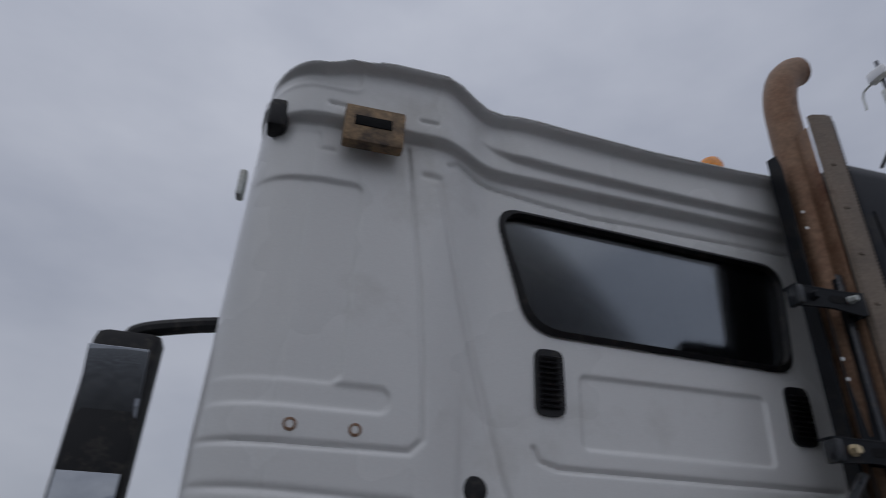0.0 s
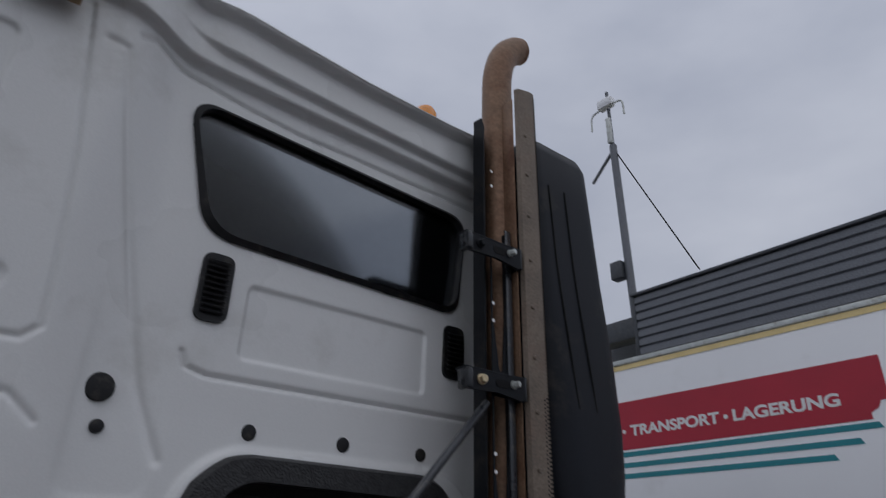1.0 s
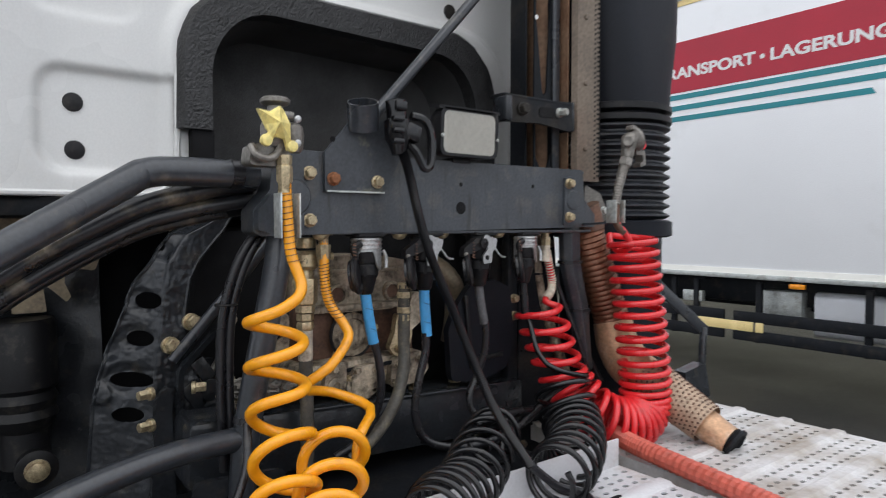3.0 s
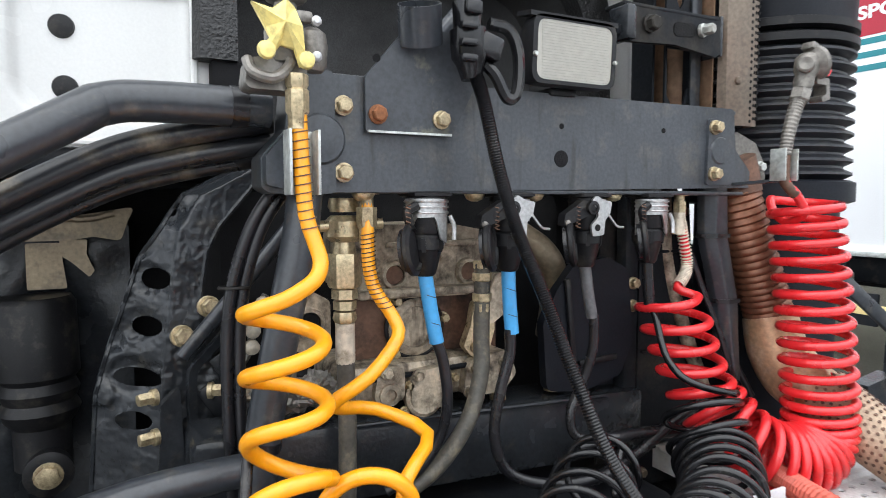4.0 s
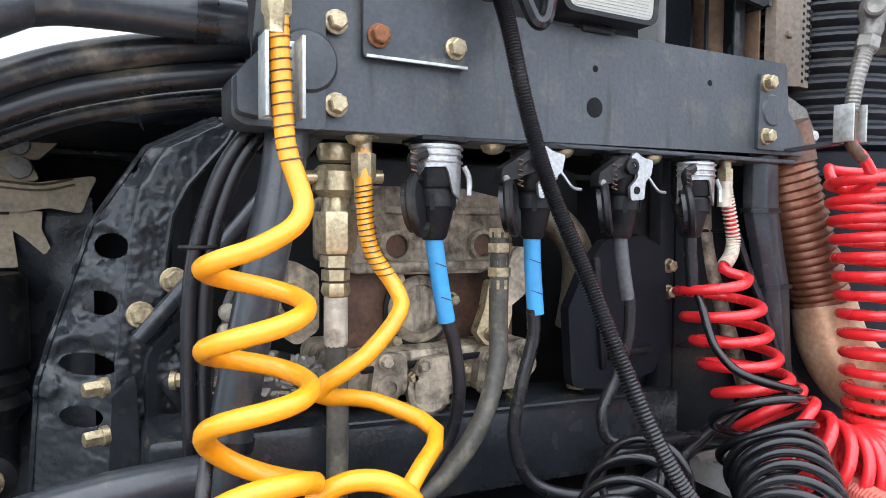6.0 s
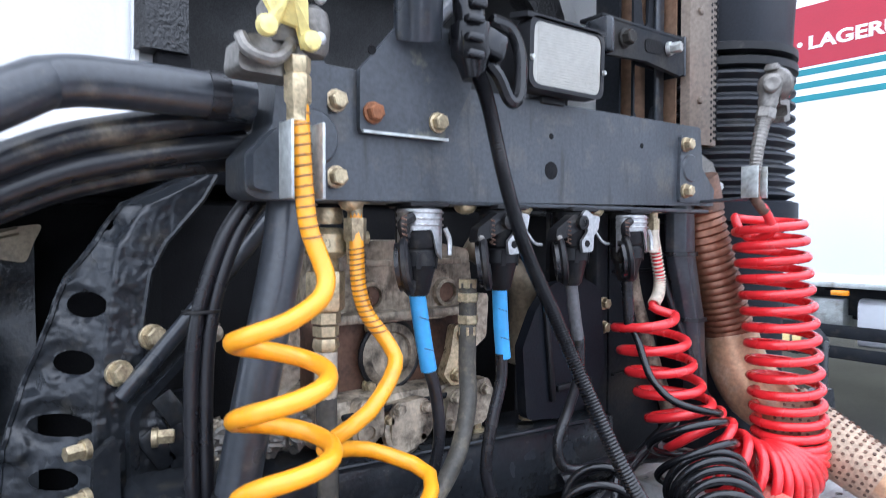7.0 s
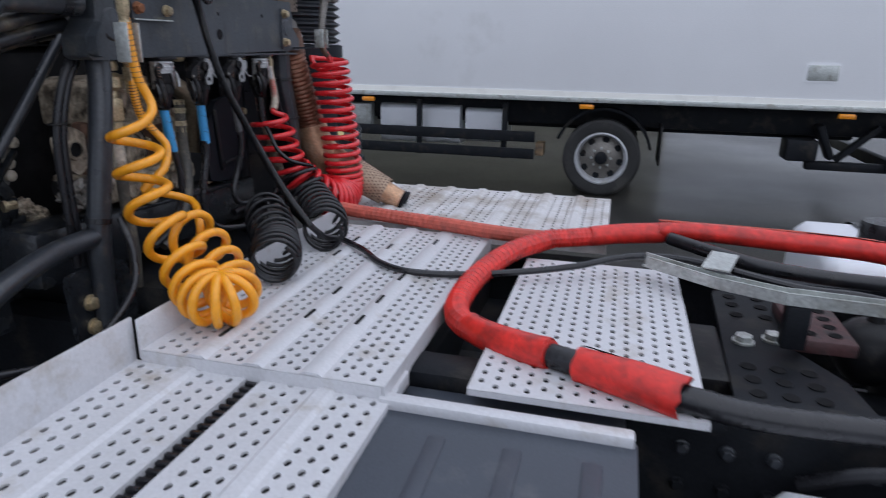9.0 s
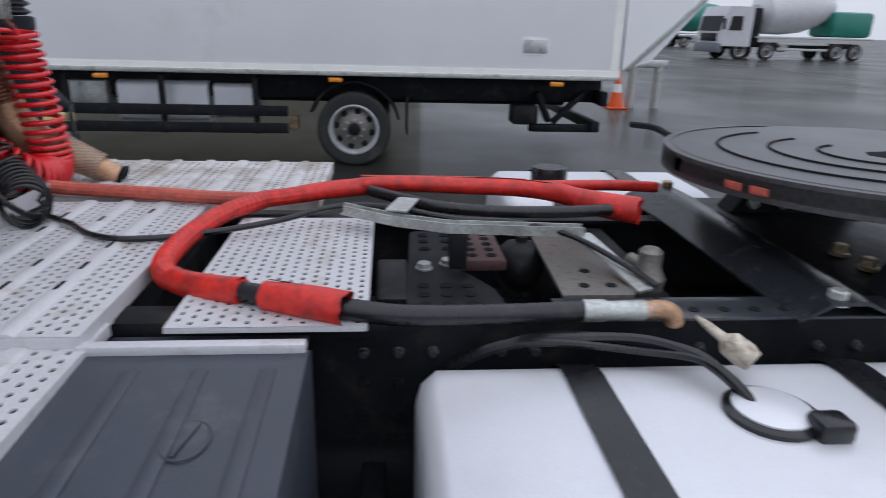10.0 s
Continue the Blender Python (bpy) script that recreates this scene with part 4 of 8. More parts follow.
    cab_part("arch_pocket", pocket, POCKET, cab, "black felt-lined pocket in the rear wall", angle=50)
    cab_part("pad_foot", Shape().box((-0.455, y0 - 0.005, 1.72), (0.05, 0.03, 0.07), 0.008), FELT_SHADE, pad)
    corner = [(-1.2, 1.608), (-0.9, 1.608), (-0.565, 1.613)] + [(-0.565 + 0.062 * math.sin(a), 1.675 - 0.062 * math.cos(a)) for a in np.linspace(0.15, math.pi / 2, 9)] + [(-0.503, 1.76), (-0.503, 1.9)]
    cab_part("hemmed_edge", Shape().tube([(x, by(x, z) - (0.014 if z > 1.72 else 0.001), z) for x, z in corner], 0.0065, 8), WHITE, cab)
    # mirror on its arm
    mir = cab_part("mirror_housing", Shape().box((-1.715, 0.81, 2.28), (0.2, 0.09, 0.72), 0.035), BLACK, cab, "black door mirror housing")
    cab_part("mirror_glass", Shape().box((-1.715, 0.758, 2.42), (0.165, 0.006, 0.3), 0.002, Euler((radians(19), 0, 0)).to_matrix()), MIRROR, mir)
    cab_part("wide_mirror_glass", Shape().box((-1.715, 0.76, 2.1), (0.165, 0.006, 0.24), 0.002), MIRROR, mir)
    cab_part("mirror_arm", Shape().tube([(-1.44, 0.85, 2.72), (-1.55, 0.82, 2.69), (-1.7, 0.82, 2.65), (-1.72, 0.82, 2.6)], 0.026, 10, 6), BLACK, mir)


tractor_cab()


# ---- chassis and deck ----
def perforated(s, x0, x1, y0, y1, z, px=0.031, py=0.027, rx=0.0085, ry=0.0058, thick=0.004):
    """Adds a sheet with rows of staggered oval holes along x."""
    rows = max(1, int(round((y1 - y0) / py)))
    dy = (y1 - y0) / rows
    ring = [(math.cos(a), math.sin(a)) for a in np.arange(8) * math.pi / 4]
    edge = [(1, 0), (1, 1), (0, 1), (-1, 1), (-1, 0), (-1, -1), (0, -1), (1, -1)]
    for j in range(rows):
        ya = y0 + j * dy
        a = x0 + 0.004 + (px / 2 if j % 2 else 0)
        n = int((x1 - 0.004 - a) / px)
        b = a + n * px
        for p, q in ((x0, a), (b, x1)):
            if q - p > 1e-4:
                s.add([(p, ya, z), (q, ya, z), (q, ya + dy, z), (p, ya + dy, z)], [(0, 1, 2, 3)])
        for i in range(n):
            cx, cy = a + (i + 0.5) * px, ya + dy / 2
            v = [(cx + ex * px / 2, cy + ey * dy / 2, z) for ex, ey in edge] + [(cx + u * rx, cy + w * ry, z) for u, w in ring] + [(cx + u * rx, cy + w * ry, z - thick) for u, w in ring]
            s.add(v, [(k, (k + 1) % 8, 8 + (k + 1) % 8, 8 + k) for k in range(8)] + [(8 + k, 8 + (k + 1) % 8, 16 + (k + 1) % 8, 16 + k) for k in range(8)])
    return s


def deck_plate(name, x0, x1, y0, y1, z, strips, mat, label, lip_front=0.0, group="catwalk plates", fold=0.04):
    """A folded, perforated walkway plate: strips (y0, y1) of holes, raised seams between them, turned-down edges."""
    t = thing(name, ((x0 + x1) / 2, (y0 + y1) / 2, z - 0.05), label, "walkway plate", group)
    s = Shape()
    last = y0
    for a, b in strips:
        if a - last > 0.002:
            s.add([(x0, last, z), (x1, last, z), (x1, a, z), (x0, a, z)], [(0, 1, 2, 3)])
        perforated(s, x0, x1, a, b, z)
        last = b
    s.add([(x0, last, z), (x1, last, z), (x1, y1, z), (x0, y1, z)], [(0, 1, 2, 3)])
    part("sheet", s, mat, t)
    for c, size in (((x0 + x1) / 2, y0 + 0.002), (x1 - x0, 0.004)), (((x0 + x1) / 2, y1 - 0.002), (x1 - x0, 0.004)), ((x0 + 0.002, (y0 + y1) / 2), (0.004, y1 - y0 - 0.01)), ((x1 - 0.002, (y0 + y1) / 2), (0.004, y1 - y0 - 0.01)):
        part("folded_edge", Shape().box((*c, z - 0.001 - fold / 2), (*size, fold)), mat, t)
    for (a, b), (c, d) in zip(strips, strips[1:]):
        m, h = (b + c) / 2, (c - b) / 2
        part("seam", Shape().prism([(m - h, z), (m - h * 0.6, z + 0.006), (m + h * 0.6, z + 0.006), (m + h, z)], "x", x0, x1), mat, t)
    if lip_front:
        part("upturned_lip", Shape().box(((x0 + x1) / 2, y1 + 0.002, z + lip_front / 2 - 0.01), (x1 - x0, 0.006, lip_front + 0.02), 0.002), mat, t)
    return t


DZ = 1.017
main = deck_plate("deck_plate", -0.655, 0.285, -0.69, -0.205, DZ, [(-0.675, -0.575), (-0.53, -0.46), (-0.415, -0.345), (-0.30, -0.225)], DECK, "white perforated walkway plate behind the cab", 0.06)
# black shapes laid on the sheet give the slots their dark inside
for x, y in ((-0.42, -0.55), (-0.3, -0.55), (-0.42, -0.437), (-0.28, -0.437), (-0.15, -0.55), (0.08, -0.437), (0.12, -0.32), (-0.02, -0.32), (0.16, -0.55), (-0.55, -0.32)):
    part("slot", Shape().prism(rounded([(x - 0.024, y - 0.0045), (x + 0.024, y - 0.0045), (x + 0.024, y + 0.0045), (x - 0.024, y + 0.0045)], 0.0045, 3), "z", DZ + 0.004, DZ + 0.0072), FELT_SHADE, main)
deck_plate("deck_plate", -1.62, -0.65, -0.425, -0.19, 0.992, [(-0.415, -0.325), (-0.29, -0.2)], DECK, "white perforated step plate with an upturned front edge", 0.088)
deck_plate("deck_plate", -1.62, -0.61, -0.7, -0.455, 0.992, [(-0.69, -0.6), (-0.56, -0.47)], DECK, "white perforated step plate beside the battery box")
# toothed rubber edging; its black also fills in the shade of the gap
strip = thing("gap_strip", (-1.1, -0.44, 0.95), "black rubber strip between two white step plates", "rubber strip")
part("strip", Shape().box((-1.118, -0.44, 0.972), (1.0, 0.028, 0.02), 0.004), RUBBER, strip)
for x in np.arange(-1.6, -0.63, 0.02):
    part("tooth", Shape().box((x, -0.44, 0.984), (0.009, 0.026, 0.008), 0.002), RUBBER, strip)
# plain black strip put in for the dark of this gap
strip = thing("gap_strip", (-0.635, -0.45, 0.95), "black strip added to darken the gap beside the walkway plate", "rubber strip")
part("strip", Shape().box((-0.633, -0.45, 0.985), (0.03, 0.46, 0.03), 0.004), RUBBER, strip)
deck_plate("deck_plate", 0.34, 0.93, -1.03, 0.3, DZ, [(-1.02, -0.93), (-0.9, -0.81), (-0.77, -0.68), (-0.64, -0.55), (-0.51, -0.42), (-0.38, -0.29), (-0.25, -0.16), (-0.12, -0.03), (0.01, 0.1), (0.14, 0.28)], DIRTYDECK, "muddy white perforated walkway plate below the exhaust")
deck_plate("deck_plate", -0.6, 0.15, -1.215, -0.82, 1.006, [(-1.21, -0.825)], DECK, "white perforated plate lying across the chassis rails", 0, fold=0.012)


def chassis():
    c = thing("chassis_frame", (0, -2, 0.45), "black painted truck chassis frame with bolt rows", "chassis")
    for x0, x1 in ((-0.44, -0.36), (0.36, 0.44)):
        sgn = -1 if x0 < 0 else 1
        out = x0 if x0 < 0 else x1
        pr = [(out, 0.64), (out, 0.93)] + [(out - sgn * 0.01, 0.935), (out - sgn * 0.08, 0.935), (out - sgn * 0.08, 0.925), (out - sgn * 0.012, 0.92), (out - sgn * 0.012, 0.65), (out - sgn * 0.08, 0.645), (out - sgn * 0.08, 0.635), (out - sgn * 0.01, 0.635)]
        rail = part("side_rail", Shape().prism(pr, "y", -5.0, 1.6), RAIL, c, "black channel-section side rail")
        bolts = 0
        for y in (-1.2, -1.28, -1.36, -1.52, -1.6, -1.9, -2.0, -2.3, -2.4):
            for z in (0.86, 0.78, 0.7):
                part("bolt", Shape().hex_bolt((out + sgn * 0.0, y, z), (sgn, 0, 0), 0.011, 0.016), STEEL if (bolts % 3 == 0) else RAIL, rail)
                bolts += 1
    for y in (-0.62, -1.95, -3.6):
        part("cross_member", Shape().box((0, y, 0.83), (0.72, 0.12, 0.16), 0.01), RAIL, c)
    # raised side piece beside the walkway
    part("rail_cap", Shape().box((-0.47, -0.95, 0.955), (0.1, 0.62, 0.05), 0.018), RAIL, c)
    part("hole_strip", Shape().box((-0.42, -2.2, 0.952), (0.12, 1.1, 0.008), 0.002), STEEL, c, "grey mounting strip with a row of holes")
    for y in np.arange(-1.75, -2.7, -0.075):
        part("strip_hole", Shape().lathe((-0.435, y, 0.9545), (0, 0, 1), [(0.014, 0), (0.014, 0.003)], 12), FELT_SHADE, c)
    # gusset plates between the rails
    gp = part("gusset_plate", Shape().prism(rounded([(-0.36, -1.30), (0.3, -1.33), (0.3, -1.5), (0.12, -1.5), (-0.05, -1.46), (-0.2, -1.54), (-0.36, -1.56)], 0.03, 3), "z", 0.9, 0.915), RAIL, c, "dark grey gusset plate with holes")
    # black discs on the plate, dark as open holes would look
    for x, y in [(a, b) for a in (-0.3, -0.24, -0.18) for b in (-1.35, -1.41, -1.47)] + [(a, b) for a in (0.12, 0.19, 0.25) for b in (-1.37, -1.44)]:
        part("plate_hole", Shape().lathe((x, y, 0.9155), (0, 0, 1), [(0.016, 0), (0.016, 0.002)], 12), FELT_SHADE, gp)
    for x, y in ((-0.05, -1.36), (-0.02, -1.43)):
        part("bolt", Shape().hex_bolt((x, y, 0.915), (0, 0, 1), 0.02, 0.02), GALV, gp)
    part("valve_block", Shape().box((0.06, -1.53, 0.93), (0.26, 0.13, 0.035), 0.008), MAROON, c, "dusty maroon valve block")
    for x in (-0.03, 0.02, 0.07, 0.12, 0.165):
        for y in (-1.5, -1.555):
            part("port", Shape().lathe((x, y, 0.9472), (0, 0, 1), [(0.015, 0), (0.015, 0.002), (0.011, 0.0022)], 12), FELT_SHADE, c)
    part("accumulator", Shape().lathe((0.05, -1.66, 0.82), (0, 0, 1), [(0.05, 0), (0.075, 0.03), (0.085, 0.07), (0.075, 0.11), (0.05, 0.135), (0.02, 0.145), (0.018, 0.16), (0.0, 0.162)], 24), BLACK, c, "glossy black round accumulator")
    part("air_spring", Shape().lathe((0.05, -1.78, 0.72), (0, 0, 1), [(0.07, 0), (0.1, 0.05), (0.1, 0.14), (0.08, 0.2), (0.05, 0.22)], 22), BLACK, c)
    part("module_box", Shape().box((-0.1, -1.27, 0.85), (0.3, 0.09, 0.12), 0.01), BLACK, c)
    part("grey_bracket", Shape().prism([(-0.36, -1.68), (0.1, -1.7), (0.12, -1.9), (-0.2, -1.92), (-0.36, -1.86)], "z", 0.955, 0.963), DULL, c, "grey-green galvanised bracket plate")
    for x, y in ((-0.2, -1.78), (-0.3, -1.75), (-0.3, -1.82)):
        part("plate_hole", Shape().lathe((x, y, 0.9635), (0, 0, 1), [(0.014, 0), (0.014, 0.002)], 12), FELT_SHADE, c)
    part("gearbox_case", Shape().box((0, 0.42, 0.74), (0.6, 0.9, 0.5), 0.06), RAIL, c)
    part("drive_shaft", Shape().cyl((0, -0.2, 0.75), (0, -3.2, 0.7), 0.07, 16), RAIL, c)
    part("air_reservoir", Shape().lathe((-0.3, -0.75, 0.46), (0, -1, 0), [(0.09, 0), (0.12, 0.03), (0.12, 1.1), (0.09, 1.13)], 24), RAIL, c, "black air reservoir under the rail")
    part("carrier_bar", Shape().box((-0.6, -1.22, 0.5), (0.4, 0.06, 0.06), 0.008), RAIL, c)
    part("under_tray", Shape().box((0, -0.3, 0.78), (0.7, 0.9, 0.03), 0.01), RAIL, c)


chassis()


def fifth_wheel():
    f = thing("fifth_wheel", (0.05, -2.7, 0.94), "greasy dark steel fifth wheel coupling plate", "fifth wheel")
    cx, cy = 0.05, -2.76
    front = [(cx + 0.6 * math.sin(a), cy + 0.65 * math.cos(a)) for a in np.linspace(-1.5, 1.5, 40)]
    back = [(cx + 0.57, cy - 0.3), (cx + 0.38, cy - 0.55), (cx + 0.13, cy - 0.6), (cx + 0.075, cy - 0.1), (cx + 0.06, cy + 0.02), (cx, cy + 0.06), (cx - 0.06, cy + 0.02), (cx - 0.075, cy - 0.1), (cx - 0.13, cy - 0.6), (cx - 0.38, cy - 0.55), (cx - 0.57, cy - 0.3)]
    part("top_plate", Shape().prism(front + back, "z", 1.185, 1.236), GREASE, f, "greased coupling plate")
    inner = [(cx + (x - cx) * 0.955, cy + (y - cy) * 0.955) for x, y in front]
    k = len(front)
    skirt = [(x, y, 1.165) for x, y in inner] + [(x, y, 1.17) for x, y in front] + [(x, y, 1.224) for x, y in front] + [(x, y, 1.2385) for x, y in inner]
    part("plate_skirt", Shape().add(skirt, [(r * k + i, r * k + i + 1, (r + 1) * k + i + 1, (r + 1) * k + i) for r in range(3) for i in range(k - 1)]), GREASE, f, "dark grey folded plate skirt", angle=50)
    for r in (0.17, 0.3, 0.44):
        part("grease_groove", Shape().tube([(cx + r * math.sin(a), cy + r * 1.1 * math.cos(a), 1.2355) for a in np.linspace(-1.2, 1.2, 24)], 0.006, 6), FELT_SHADE, f)
    for x in (cx - 0.4, cx + 0.4):
        part("pedestal", Shape().prism([(-2.5, 0.955), (-3.0, 0.955), (-2.88, 1.19), (-2.66, 1.19)], "x", x - 0.05, x + 0.05), RAIL, f)
        for y in (-2.58, -2.7, -2.82):
            part("pedestal_bolt", Shape().hex_bolt((x - 0.05, y, 0.99), (-1, 0, 0), 0.018, 0.02), GALV, f)
    part("locking_bar", Shape().box((cx, -2.5, 1.14), (0.6, 0.07, 0.05), 0.01), RAIL, f)
    for a in (-0.52, -0.4):
        x, y = cx + 0.6 * math.sin(a), cy + 0.65 * math.cos(a)
        part("reflector", Shape().box((x, y + 0.001, 1.197), (0.05, 0.006, 0.022), 0.003, Euler((0, 0, -a)).to_matrix()), FADED, f)
    part("release_handle", Shape().tube([(0.5, -2.5, 1.15), (0.7, -2.4, 1.17), (0.85, -2.37, 1.19), (0.95, -2.3, 1.19)], 0.014, 8, 4), RAIL, f)
    sub = thing("coupling_subframe", (0.1, -2.6, 0.93), "black steel cross beam carrying the fifth wheel", "cross beam")
    pr = [(-2.2, 0.955), (-2.28, 1.0), (-2.36, 1.0), (-2.46, 0.955), (-2.46, 0.947), (-2.36, 0.99), (-2.28, 0.99), (-2.2, 0.947)]
    part("front_beam", Shape().prism(pr, "x", -0.5, 0.66), BRACKET, sub, "grey folded cross beam")
    part("mounting_plate", Shape().box((0.1, -2.95, 0.945), (1.05, 1.0, 0.014), 0.003), BLACK, sub)
    for x, y in ((-0.47, -2.3), (-0.47, -2.55), (-0.3, -2.6), (-0.18, -2.6), (-0.06, -2.6), (0.62, -2.35)):
        part("bolt", Shape().hex_bolt((x, y, 0.957 if y < -2.5 else 0.985), (0, 0, 1), 0.022, 0.035), ZINC if x > -0.4 else GALV, sub)


fifth_wheel()


def fuel_tank(name, x0, x1, y0, y1, z0, z1, straps, label):
    t = thing(name, ((x0 + x1) / 2, (y0 + y1) / 2, z0), label, "fuel tank")
    prof = rounded([(x0, z0), (x1, z0), (x1, z1), (x0, z1)], 0.13, 8)
    loops = []
    for y, e in ((y0, 0.05), (y0 + 0.012, 0.022), (y0 + 0.045, 0.0), (y1 - 0.045, 0.0), (y1 - 0.012, 0.022), (y1, 0.05)):
        cx, cz = (x0 + x1) / 2, (z0 + z1) / 2
        loops.append([(cx + (x - cx) * (1 - e / ((x1 - x0) / 2)), y, cz + (z - cz) * (1 - e / ((z1 - z0) / 2))) for x, z in prof])
    part("shell", Shape().rings(loops), TANK, t, "bright aluminium tank shell", angle=50)
    for y in straps:
        o = rounded([(x0 - 0.008, z0 - 0.008), (x1 + 0.008, z0 - 0.008), (x1 + 0.008, z1 + 0.008), (x0 - 0.008, z1 + 0.008)], 0.135, 8)
        part("strap", Shape().rings([[(x, y - 0.042, z) for x, z in o], [(x, y + 0.042, z) for x, z in o]], caps=False), RUBBER, t, "black rubber-lined tank strap")
    return t


tank = fuel_tank("fuel_tank", -1.15, -0.49, -2.98, -1.315, 0.3, 0.885, (-1.665, -2.27), "bright aluminium fuel tank with black straps")
part("sender_cover", Shape().lathe((-0.76, -1.99, 0.882), (0, 0, 1), [(0.074, 0), (0.074, 0.02), (0.062, 0.026), (0.0, 0.026)], 24), TANK, tank)
part("sender_ring", Shape().lathe((-0.76, -1.99, 0.88), (0, 0, 1), [(0.09, 0), (0.09, 0.014), (0.078, 0.018)], 24), RUBBER, tank)
part("cable_gland", Shape().box((-0.83, -2.06, 0.902), (0.06, 0.07, 0.045), 0.012), RUBBER, tank)
part("sender_plug", Shape().lathe((-0.63, -2.02, 0.925), (0.08, 0.08, 0.055), [(0.024, 0), (0.03, 0.02), (0.028, 0.06), (0.012, 0.075), (0.009, 0.12), (0.004, 0.145)], 14), PALE, tank, "pale plastic cable plug")
for k, dx in enumerate((0.0, 0.018, -0.016)):
    part("sender_cable", Shape().tube([(-0.46, -1.4, 0.83), (-0.5, -1.5, 0.9), (-0.535 + dx, -1.62, 0.935), (-0.55 + dx, -1.8, 0.94 - 0.01 * k), (-0.62 + dx, -1.9, 0.935), (-0.7 + dx, -1.94, 0.92), (-0.75 + dx, -1.97, 0.885)], 0.013 - 0.002 * k, 8, 6), RUBBER, tank)
for y in (-1.68, -2.28):
    part("tank_bracket", Shape().box((-0.465, y, 0.6), (0.06, 0.07, 0.4), 0.006), RAIL, tank, "black tank bracket")
right_tank = fuel_tank("fuel_tank", 0.62, 1.2, -2.6, -1.72, 0.4, 0.95, (-1.95, -2.3), "aluminium side tank beyond the red conduits")
part("filler_cap", Shape().lathe((0.84, -1.93, 0.94), (0, 0, 1), [(0.075, 0), (0.075, 0.07), (0.07, 0.085), (0.0, 0.085)], 24), RUBBER, right_tank, "dark filler cap")


def battery_box():
    b = thing("battery_box", (-1.0, -0.92, 0.5), "grey plastic battery box lid with white edge strip", "battery box")
    lid = [(-0.7, 0.965), (-0.74, 0.985), (-1.2, 0.965), (-1.42, 0.93), (-1.5, 0.86), (-1.5, 0.55), (-0.7, 0.55)]
    part("lid", Shape().prism(lid, "y", -1.125, -0.712), LID, b, "dark grey ribbed lid", angle=20)
    for y in (-0.82, -0.94, -1.06):
        part("rib", Shape().bar((-0.8, y, 0.981), (-1.2, y, 0.966), 0.03, 0.008, 0.003), LID, b)
    part("moulded_ring", Shape().tube([(-1.0 + 0.05 * math.cos(a), -0.97 + 0.036 * math.sin(a), 0.9755) for a in np.arange(24) * math.pi / 12], 0.0022, 6, closed=True), LID, b)
    part("moulded_bar", Shape().bar((-1.04, -0.96, 0.9755), (-0.96, -0.98, 0.9785), 0.005, 0.003), LID, b)
    part("edge_strip", Shape().box((-0.735, -0.91, 0.992), (0.028, 0.42, 0.022), 0.004), DECK, b, "white edge strip")
    part("side_flange", Shape().box((-0.66, -0.91, 0.945), (0.1, 0.4, 0.02), 0.004), LID, b)
    part("box_bracket", Shape().box((-0.57, -0.9, 0.75), (0.28, 0.3, 0.08), 0.006), RAIL, b, "black carrier bracket")
    part("front_rail", Shape().box((-1.1, -0.708, 0.98), (0.95, 0.018, 0.03), 0.004), DECK, b)


stand(0.085, 0.02, -0.004)
battery_box()
stand()


